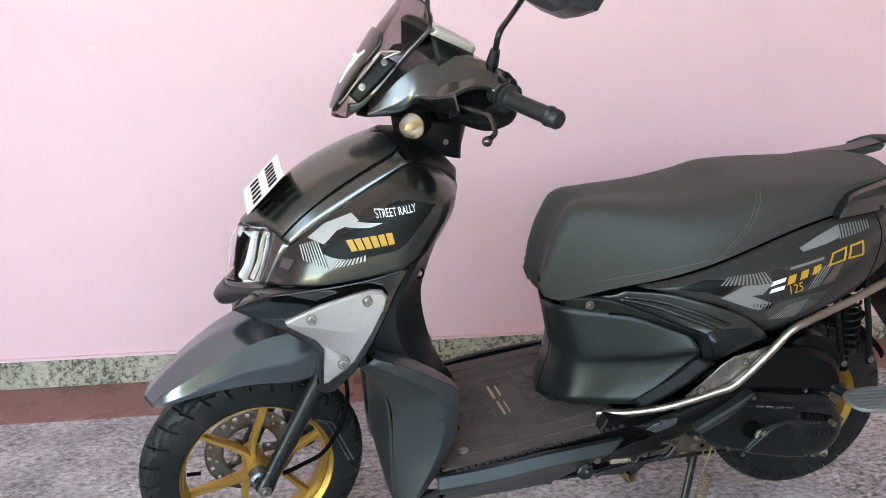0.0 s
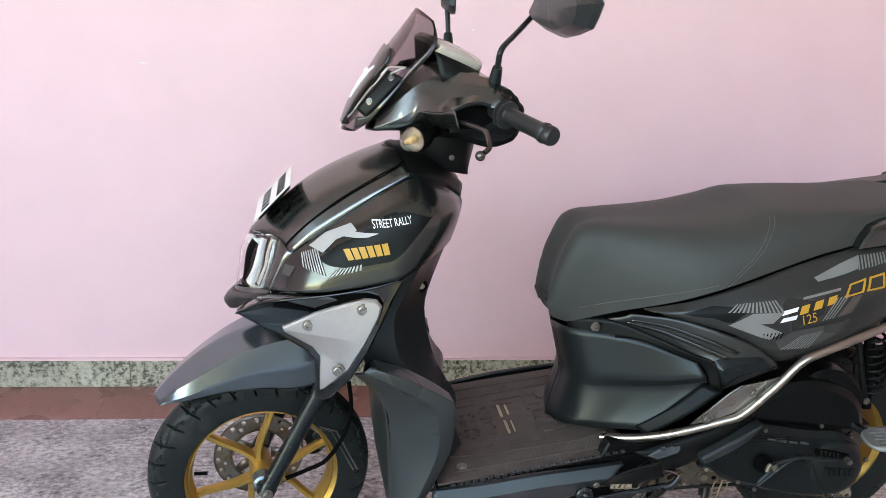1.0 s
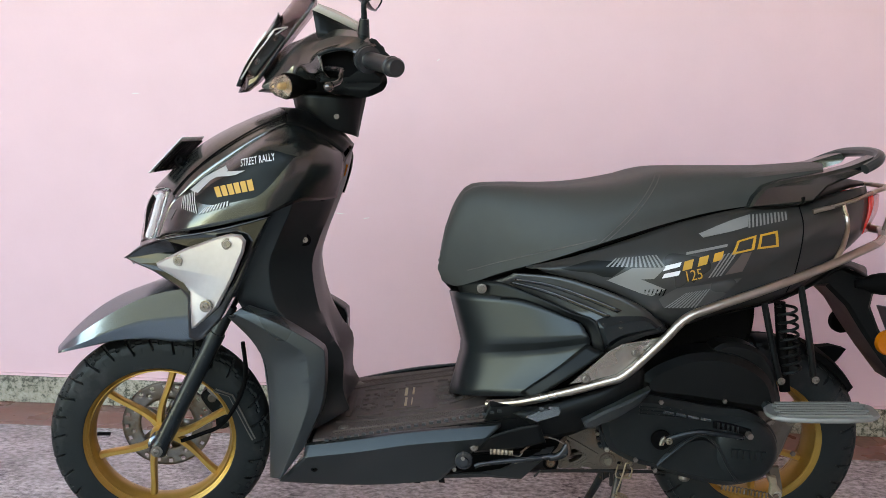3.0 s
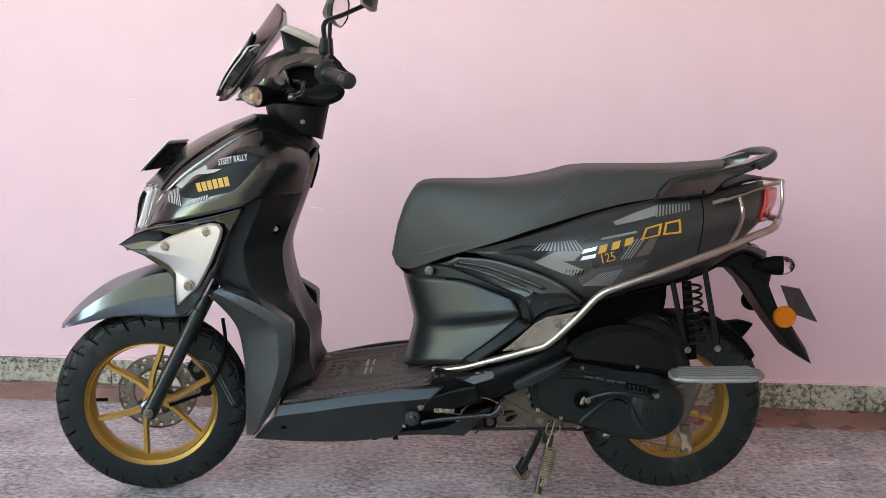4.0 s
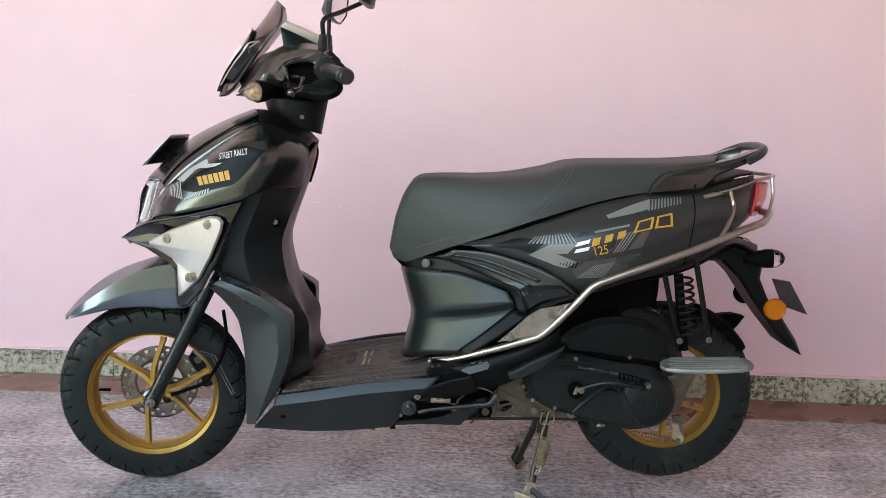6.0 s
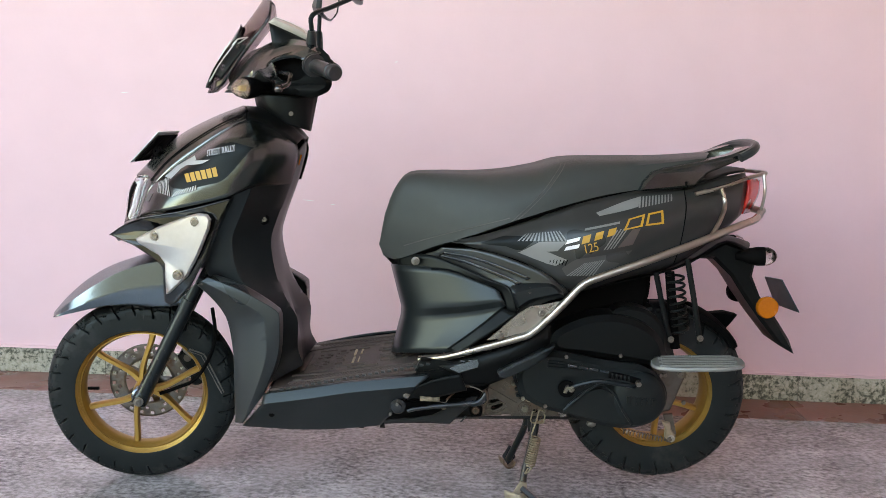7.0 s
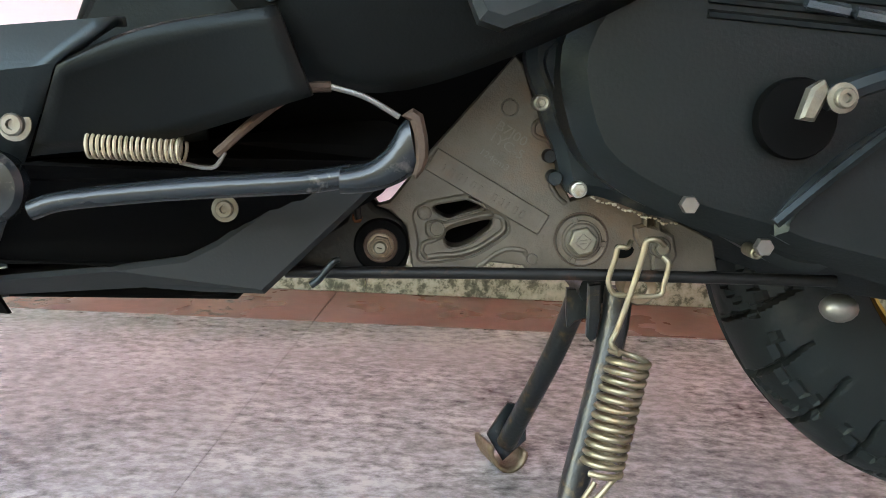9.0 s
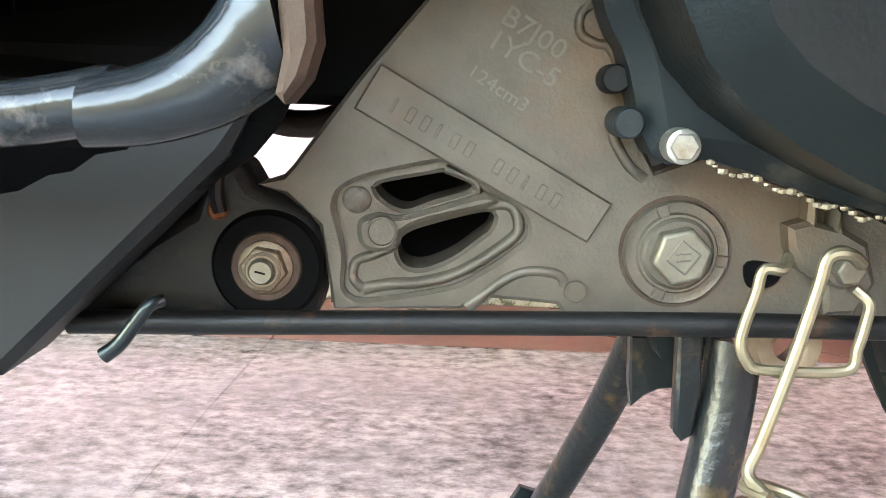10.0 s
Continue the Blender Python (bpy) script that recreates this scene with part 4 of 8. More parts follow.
both("cover_edge", lambda: loft([[(0.926, -0.226, 0.49), (0.859, -0.222, 0.439), (0.787, -0.195, 0.38)], [(0.893, -0.206, 0.502), (0.836, -0.202, 0.452), (0.770, -0.178, 0.395)]], 12, 4), M_PLASTIC, thick=0.004)
both("hinge_bolt", lambda: bolt_mesh((0.690, -0.112, 0.5885), 0.0066, 0.008), M_STEEL)


def body_side():
    e0 = [(0.774, -0.15, 0.64), (0.861, -0.18, 0.667), (0.962, -0.188, 0.703), (1.065, -0.182, 0.739), (1.197, -0.16, 0.768), (1.291, -0.145, 0.776), (1.408, -0.1, 0.801), (1.462, -0.07, 0.81)]
    e1 = [(0.786, -0.17, 0.641), (0.873, -0.2, 0.651), (0.961, -0.214, 0.66), (1.062, -0.22, 0.671), (1.177, -0.212, 0.698), (1.282, -0.19, 0.727), (1.401, -0.13, 0.757), (1.464, -0.08, 0.774)]
    e2 = [(0.797, -0.175, 0.641), (0.874, -0.2, 0.633), (0.95, -0.215, 0.614), (1.04, -0.225, 0.578), (1.155, -0.215, 0.599), (1.275, -0.185, 0.642), (1.405, -0.13, 0.697), (1.453, -0.09, 0.717)]
    e3 = [(0.81, -0.17, 0.635), (0.874, -0.195, 0.624), (0.951, -0.205, 0.599), (1.045, -0.2, 0.541), (1.164, -0.18, 0.567), (1.287, -0.15, 0.598), (1.409, -0.1, 0.674), (1.452, -0.07, 0.707)]
    return loft([e0, e1, e2, e3], 36, 6)


body_sides = both("tail_panel", body_side, M_SATIN, "black tail panel with gold and grey graphics", thick=0.003)


def duct():
    d0 = [(0.751, -0.14, 0.626), (0.836, -0.175, 0.627), (0.913, -0.203, 0.61), (0.989, -0.218, 0.581), (1.039, -0.22, 0.536)]
    d1 = [(0.738, -0.13, 0.616), (0.818, -0.165, 0.6), (0.888, -0.195, 0.583), (0.958, -0.215, 0.564), (1.004, -0.22, 0.525)]
    d2 = [(0.713, -0.11, 0.605), (0.799, -0.15, 0.579), (0.87, -0.19, 0.553), (0.904, -0.21, 0.54), (0.922, -0.215, 0.488)]
    return loft([d0, d1, d2], 20, 4)


both("duct_panel", duct, M_SATIN, "satin black ribbed side duct", thick=0.004)
for f0, f1 in ((0.30, 0.42), (0.56, 0.68)):
    both("duct_slat", lambda: loft([[tuple(Vector(p).lerp(Vector(q), f) + Vector((0, -0.0035, 0))) for p, q in zip([(0.765, -0.147, 0.624), (0.836, -0.177, 0.625), (0.913, -0.206, 0.607), (0.975, -0.218, 0.585)], [(0.735, -0.122, 0.596), (0.799, -0.153, 0.577), (0.865, -0.192, 0.554), (0.902, -0.212, 0.541)])] for f in (f0, f1)], 20, 3), M_GLOSS, thick=0.003)
both("duct_box", lambda: slab(rounded([(0.904, -0.228, 0.545), (0.938, -0.228, 0.561), (0.995, -0.228, 0.57), (1.025, -0.228, 0.555), (1.041, -0.228, 0.533), (0.997, -0.228, 0.52), (0.959, -0.228, 0.51), (0.927, -0.228, 0.491), (0.911, -0.228, 0.509)]), 0.05, 0.016), M_BLACKPAINT)


def grab_arm():
    return slab([(1.195, -0.182, 0.769), (1.204, -0.18, 0.789), (1.225, -0.176, 0.811), (1.256, -0.172, 0.821), (1.337, -0.155, 0.836), (1.408, -0.13, 0.852), (1.463, -0.11, 0.872), (1.473, -0.11, 0.863), (1.465, -0.11, 0.852), (1.41, -0.13, 0.831), (1.355, -0.15, 0.81), (1.322, -0.165, 0.78), (1.264, -0.175, 0.772)], 0.05, 0.006)


both("grab_rail", grab_arm, M_METAL, "dark grey plastic grab rail")
part("grab_loop", tube([(1.43, -0.132, 0.846), (1.458, -0.12, 0.86), (1.476, -0.09, 0.872), (1.484, -0.03, 0.877), (1.486, 0.03, 0.877), (1.48, 0.09, 0.873), (1.46, 0.12, 0.862), (1.43, 0.132, 0.847)], 0.0105, 10, 48), M_GREYP, scooter, "dark grey grab loop behind the seat")
part("tail_lamp", loft([[(1.455, -0.085, 0.714), (1.466, -0.085, 0.755), (1.469, -0.075, 0.794)], [(1.472, -0.05, 0.712), (1.485, -0.06, 0.76), (1.489, -0.05, 0.793)], [(1.499, 0, 0.712), (1.517, 0, 0.755), (1.519, 0, 0.79)]], 8, 4, mirror=True), M_RED, scooter, "red tail lamp", thick=0.006)


def side_rail():
    return tube([(0.706, -0.16, 0.364), (0.763, -0.2, 0.381), (0.827, -0.235, 0.407), (0.921, -0.252, 0.44), (0.958, -0.257, 0.457), (1.018, -0.26, 0.517), (1.063, -0.26, 0.566), (1.104, -0.258, 0.585), (1.21, -0.25, 0.623), (1.326, -0.23, 0.665), (1.413, -0.19, 0.694), (1.473, -0.13, 0.705), (1.509, -0.06, 0.715), (1.533, 0, 0.714)], 0.0085, 20, 80)


guards = both("side_guard", side_rail, M_CHROME, "bright steel side guard rail")
for g in guards:
    s = -1 if g.data.vertices[0].co.y < 0 else 1
    fl = Matrix.Diagonal((1, -s, 1, 1))
    for pts, r in (([(1.324, -0.16, 0.763), (1.394, -0.15, 0.782), (1.454, -0.12, 0.8), (1.507, -0.07, 0.808), (1.535, 0, 0.806)], 0.005), ([(1.385, -0.152, 0.778), (1.393, -0.16, 0.74), (1.371, -0.2, 0.705), (1.348, -0.222, 0.675)], 0.005), ([(1.503, -0.08, 0.809), (1.505, -0.09, 0.763), (1.504, -0.07, 0.713)], 0.004)):
        bm = tube(pts, r, 8, 24)
        bmesh.ops.transform(bm, matrix=fl, verts=bm.verts)
        part("guard_bar", bm, M_CHROME, g)
    bm = slab([(0.855, -0.25, 0.434), (0.888, -0.25, 0.463), (0.925, -0.25, 0.497), (0.95, -0.25, 0.513), (1, -0.25, 0.523), (1.028, -0.25, 0.53), (0.995, -0.25, 0.494), (0.958, -0.25, 0.46), (0.889, -0.25, 0.439)], 0.004, 0.001)
    bmesh.ops.transform(bm, matrix=fl, verts=bm.verts)
    part("guard_plate", bm, M_GUARD, g, "brushed steel bracket plate")
    for x, y, z in [(0.976, -0.252, 0.499), (0.885, -0.252, 0.446)]:
        part("bolt", bolt_mesh((x, -s * y, z), 0.006, 0.006, (0, s, 0)), M_STEEL, g)

# steering head


def stations(pts, steps=7):
    """Catmull-Rom through pts with the same number of steps between each two."""
    p = [Vector(q) for q in pts]
    p = [2 * p[0] - p[1], *p, 2 * p[-1] - p[-2]]
    out = []
    for a, b, c, d in zip(p, p[1:], p[2:], p[3:]):
        for k in range(steps):
            t = k / steps
            out.append(0.5 * (2 * b + (c - a) * t + (2 * a - 5 * b + 4 * c - d) * t * t + (3 * b - a - 3 * c + d) * t ** 3))
    return out + [p[-2]]


def headset():
    """The creased cover: its lines run from the screen's foot back to the grip, with stations that answer one another."""
    top = [(0.23, 0, 1.011), (0.278, 0, 1.063), (0.31, 0, 1.08), (0.345, 0, 1.097), (0.386, 0, 1.101), (0.427, 0, 1.094), (0.453, 0, 1.073)]
    rise = [(0.239, -0.034, 0.996), (0.28, -0.057, 1.044), (0.305, -0.068, 1.068), (0.335, -0.08, 1.088), (0.373, -0.095, 1.098), (0.424, -0.137, 1.093), (0.454, -0.178, 1.069)]
    band = [(0.231, -0.041, 0.984), (0.28, -0.074, 1.012), (0.308, -0.091, 1.04), (0.34, -0.113, 1.069), (0.375, -0.132, 1.083), (0.421, -0.166, 1.082), (0.444, -0.19, 1.063)]
    crease = [(0.237, -0.04, 0.981), (0.286, -0.075, 1.004), (0.305, -0.094, 1.028), (0.335, -0.122, 1.05), (0.371, -0.152, 1.065), (0.414, -0.178, 1.073), (0.435, -0.196, 1.06)]
    edge = [(0.243, -0.039, 0.979), (0.291, -0.074, 0.998), (0.308, -0.097, 1.026), (0.331, -0.134, 1.033), (0.348, -0.179, 1.048), (0.389, -0.188, 1.058), (0.428, -0.197, 1.05)]
    half = []
    lines = [stations(e) for e in (edge, crease, band, rise, top)]
    for a, b in zip(lines, lines[1:]):
        half += [[p.lerp(q, k / 3) for p, q in zip(a, b)] for k in range(3)]
    half.append(lines[-1])
    return grid(half + [[Vector((p.x, -p.y, p.z)) for p in row] for row in half[-2::-1]])


part("headset_cover", headset(), M_HOOD, scooter, "matte black creased handlebar cover", at=STEER, thick=0.003, smooth=14, bevel=0.002)


def cover_belly():
    under = [(0.23, -0.029, 0.978), (0.285, -0.046, 0.981), (0.313, -0.06, 0.982), (0.353, -0.075, 0.979), (0.381, -0.089, 0.976), (0.43, -0.107, 0.975)]
    edge = [(0.243, -0.039, 0.979), (0.291, -0.074, 0.998), (0.308, -0.097, 1.024), (0.34, -0.11, 1.02), (0.366, -0.12, 1.02), (0.42, -0.14, 1.03)]
    keel = [(0.222, 0, 0.974), (0.27, 0, 0.972), (0.31, 0, 0.97), (0.35, 0, 0.968), (0.39, 0, 0.968), (0.44, 0, 0.97)]
    return loft([edge, under, keel], 20, 3, straight=True, mirror=True)


part("cover_underside", cover_belly(), M_PLASTIC, scooter, "black plastic underside of the handlebar cover", at=STEER, thick=0.003)


def wing():
    """The sharp fold over the lever on the side of the cover."""
    a = [(0.305, -0.094, 1.028), (0.329, -0.139, 1.034), (0.347, -0.183, 1.049)]
    b = [(0.312, -0.094, 1.023), (0.336, -0.133, 1.016), (0.356, -0.185, 1.02)]
    c = [(0.335, -0.092, 1.0), (0.356, -0.112, 0.998), (0.376, -0.14, 1.0)]
    return loft([a, b, c], 14, 3, straight=True)


both("cover_fold", wing, M_HOOD, at=STEER, thick=0.004, smooth=20, bevel=0.0015)
both("cover_lip", lambda: tube([(0.346, -0.185, 1.048), (0.368, -0.187, 1.058), (0.392, -0.19, 1.061), (0.41, -0.195, 1.058)], 0.003, 8), M_PLASTIC, at=STEER)
# Near-black slab stands for the shade in the hollow over the lever.
both("lever_recess_shade", lambda: slab([(0.35, -0.158, 1.048), (0.4, -0.162, 1.066), (0.439, -0.168, 1.06), (0.45, -0.169, 1.03), (0.404, -0.165, 1.008), (0.36, -0.16, 1.008)], 0.08, 0.003), M_DARK, at=STEER)
both("bar_housing", lambda: slab(rounded([(0.34, -0.147, 1.008), (0.366, -0.155, 1.014), (0.405, -0.165, 1.026), (0.441, -0.176, 1.036), (0.471, -0.178, 1.018), (0.477, -0.175, 1.003), (0.474, -0.172, 0.993), (0.465, -0.17, 0.983), (0.435, -0.162, 0.971), (0.407, -0.157, 0.974), (0.375, -0.15, 0.985), (0.349, -0.147, 0.998)], 48), 0.09, 0.012), M_PLASTIC, "black lower handlebar housing", at=STEER)


def neck():
    n0 = [(0.292, 0, 0.967), (0.3, 0, 0.938), (0.326, 0, 0.91)]
    n1 = [(0.326, -0.05, 0.972), (0.336, -0.055, 0.938), (0.359, -0.055, 0.906)]
    n2 = [(0.4, -0.06, 0.971), (0.404, -0.058, 0.934), (0.414, -0.05, 0.891)]
    n3 = [(0.442, -0.02, 0.97), (0.434, -0.02, 0.932), (0.425, -0.02, 0.885)]
    return loft([n0, n1, n2, n3], 10, 4)


both("neck_cover", neck, M_PLASTIC, "black plastic steering cover", at=STEER, thick=0.003)
part("neck_bolt", bolt_mesh([(0.381, -0.06, 0.929)][0], 0.0055), M_STEEL, scooter, at=STEER)


SCREEN_AT = STEER @ Matrix.Translation((0, 0.02, 0))


def screen():
    mid = [(0.18, 0, 0.97), (0.189, 0, 0.991), (0.202, 0, 1.021), (0.221, 0, 1.052), (0.239, 0, 1.079), (0.263, 0, 1.118), (0.289, 0, 1.153), (0.321, 0, 1.2)]
    turn = [(0.184, -0.016, 0.97), (0.194, -0.027, 0.991), (0.208, -0.034, 1.021), (0.227, -0.037, 1.052), (0.245, -0.038, 1.079), (0.27, -0.038, 1.117), (0.296, -0.036, 1.151), (0.327, -0.026, 1.196)]
    edge = [(0.198, -0.035, 0.972), (0.224, -0.052, 0.994), (0.25, -0.071, 1.03), (0.278, -0.082, 1.068), (0.305, -0.093, 1.103), (0.329, -0.103, 1.135), (0.338, -0.097, 1.156), (0.337, -0.068, 1.185)]
    return loft([edge, turn, mid], 28, 5, mirror=True)


screen_ob = part("windscreen", screen(), M_SMOKE, scooter, "smoked flyscreen", at=SCREEN_AT, thick=0.003)
SCREEN_SKIN = BVHTree.FromPolygons([v.co for v in screen_ob.data.vertices], [p.vertices for p in screen_ob.data.polygons])


def outside(p):
    """The screen's nearest point and the normal that points away from the rider."""
    hit, n, _, _ = SCREEN_SKIN.find_nearest(Vector(p))
    away = Vector((-0.8, 0.6 if hit.y > 0 else -0.6, 0.3))
    return hit, (-n if n.dot(away) < 0 else n)


def on_screen(bm, lift):
    for v in bm.verts:
        hit, n = outside(v.co)
        v.co = hit + n * lift
    return bm


def screen_line(pts, r, lift):
    line = [hit + n * lift for hit, n in (outside(p) for p in smooth_line(pts, 30))]
    return tube(line, r, 8, smooth=False)


EMBLEM = [(0.182, -0.014, 0.982), (0.209, -0.024, 1.015), (0.239, -0.031, 1.057), (0.267, -0.037, 1.096), (0.274, -0.031, 1.117), (0.269, -0.015, 1.127)]


def emblem_panel():
    a = smooth_line(EMBLEM, 20)
    b = [Vector((p.x, -p.y, p.z)) for p in a]
    return on_screen(grid([[p.lerp(q, k / 10) for p, q in zip(a, b)] for k in range(11)]), 0.005)


part("screen_emblem_panel", emblem_panel(), M_NOSE, screen_ob, "smoked brown emblem panel", thick=0.006)


def screw_panel():
    a, b = (smooth_line(e, 16) for e in ([(0.21, -0.032, 1.013), (0.237, -0.042, 1.051), (0.266, -0.048, 1.088)], [(0.222, -0.046, 1.003), (0.252, -0.064, 1.039), (0.283, -0.079, 1.081)]))
    return on_screen(grid([[p.lerp(q, k / 5) for p, q in zip(a, b)] for k in range(6)]), 0.004)


def lower_strip():
    a, b = (smooth_line(e, 16) for e in ([(0.204, -0.034, 1.0), (0.228, -0.048, 1.008), (0.256, -0.068, 1.043), (0.28, -0.079, 1.075)], [(0.198, -0.036, 0.976), (0.225, -0.053, 0.997), (0.252, -0.072, 1.033), (0.279, -0.082, 1.07)]))
    return on_screen(grid([[p.lerp(q, k / 4) for p, q in zip(a, b)] for k in range(5)]), 0.003)


def screen_sticker():
    q = [Vector(p) for p in ((0.276, -0.057, 1.112), (0.31, -0.076, 1.118), (0.3, -0.076, 1.099), (0.271, -0.052, 1.097))]
    return on_screen(grid([[q[0].lerp(q[1], k / 6) for k in range(7)], [q[3].lerp(q[2], k / 6) for k in range(7)]]), -0.004)


part("screw_panel", screw_panel(), M_PLASTIC, screen_ob, "dark screw panel", thick=0.004)
part("lower_strip", lower_strip(), M_GLOSS, screen_ob, "gloss black lower edge", thick=0.004)
part("inner_sticker", screen_sticker(), M_GREYP, screen_ob, "dark grey sticker behind the screen", thick=0.001)
part("emblem_edge", screen_line(EMBLEM, 0.0024, 0.008), M_GLOSS, screen_ob)
part("emblem_edge", screen_line([(0.193, -0.024, 0.996), (0.211, -0.031, 1.015), (0.237, -0.04, 1.053), (0.265, -0.045, 1.088)], 0.0016, 0.007), M_SILVER, screen_ob, "thin chrome edge")
for p in [(0.268, -0.06, 1.077), (0.23, -0.046, 1.031)]:
    hit, n = outside(p)
    part("screen_bolt", bolt_mesh(hit + n * 0.006, 0.0045, 0.004, n), M_DARKSTEEL, screen_ob)
part("chrome_tick", screen_line([(0.255, -0.042, 1.076), (0.267, -0.046, 1.09), (0.284, -0.06, 1.094), (0.297, -0.072, 1.095)], 0.0016, 0.008), M_SILVER, screen_ob, "bright chrome tick")
part("chrome_tick", screen_line([(0.297, -0.072, 1.095), (0.282, -0.066, 1.091), (0.267, -0.058, 1.083)], 0.0014, 0.008), M_SILVER, screen_ob)
for line, r in (([(0.206, 0.007, 1.024), (0.223, 0.007, 1.052), (0.238, 0.001, 1.072)], (0.003, 0.007)), ([(0.232, 0.017, 1.078), (0.24, 0.003, 1.07), (0.257, -0.016, 1.081)], (0.006, 0.003))):
    part("emblem_mark", screen_line(line, r, 0.0075), M_WHITEPRINT, screen_ob, "white emblem mark")
part("instrument_hood", loft([[(0.333, -0.085, 1.136), (0.379, -0.08, 1.117), (0.423, -0.07, 1.097)], [(0.343, -0.08, 1.144), (0.388, -0.075, 1.128), (0.428, -0.065, 1.109)], [(0.343, 0, 1.15), (0.388, 0, 1.134), (0.43, 0, 1.113)]], 10, 4, mirror=True), M_FILM, scooter, "pale film over the instrument hood", at=STEER, thick=0.006)
part("instrument_side", loft([[(0.343, -0.1, 1.083), (0.383, -0.11, 1.086), (0.421, -0.11, 1.088)], [(0.334, -0.085, 1.135), (0.379, -0.08, 1.116), (0.423, -0.07, 1.095)]], 8, 4), M_PLASTIC, scooter, at=STEER, thick=0.004)
part("instrument_side", loft([flip([(0.343, -0.1, 1.083), (0.383, -0.11, 1.086), (0.421, -0.11, 1.088)]), flip([(0.334, -0.085, 1.135), (0.379, -0.08, 1.116), (0.423, -0.07, 1.095)])], 8, 4), M_PLASTIC, scooter, at=STEER, thick=0.004)


def grip_bar():
    a, b = (Vector(p) for p in [(0.437, -0.193, 1.043), (0.478, -0.294, 1.031)])
    d = (b - a).normalized()
    prof = [(0, -0.03), (0.016, -0.03), (0.016, -0.006), (0.025, -0.005), (0.026, -0.001), (0.0205, 0.001), (0.0205, 0.005), (0.0252, 0.006), (0.0252, 0.010), (0.0165, 0.012)]
    ln = (b - a).length
    for k in range(22):
        h = 0.014 + (ln - 0.024) * k / 21
        prof.append((0.0152 + (0.0005 if k % 2 else 0), h))
    prof += [(0.018, ln - 0.008), (0.0186, ln - 0.002), (0.0165, ln), (0.0145, ln + 0.003), (0.0172, ln + 0.004), (0.0172, ln + 0.015), (0.0145, ln + 0.019), (0.006, ln + 0.0195), (0, ln + 0.0185)]
    return lathe(prof, a, d, 28)


both("grip", grip_bar, M_GRIP, "black rubber handlebar grip", at=STEER)
both("switch_box", lambda: slab([(0.43, -0.172, 1.072), (0.446, -0.172, 1.083), (0.455, -0.172, 1.08), (0.462, -0.172, 1.072), (0.469, -0.172, 1.067), (0.472, -0.172, 1.059), (0.48, -0.172, 1.052), (0.483, -0.172, 1.043), (0.478, -0.172, 1.02), (0.45, -0.172, 1.015), (0.425, -0.172, 1.03)], 0.04, 0.004), M_PLASTIC, "black switch housing beside the grip", at=STEER)


def lever():
    bm = tube([(0.36, -0.165, 1.026), (0.372, -0.193, 1.025), (0.383, -0.215, 1.024), (0.389, -0.239, 1.022), (0.388, -0.261, 1.013), (0.385, -0.275, 1.003), (0.373, -0.284, 0.997)], 0.0048, 8)
    b2 = ball((0.366, -0.287, 0.993), 0.009, 0.009, 0.009)
    me = bpy.data.meshes.new("tmp")
    b2.to_mesh(me)
    b2.free()
    bm.from_mesh(me)
    bpy.data.meshes.remove(me)
    return bm


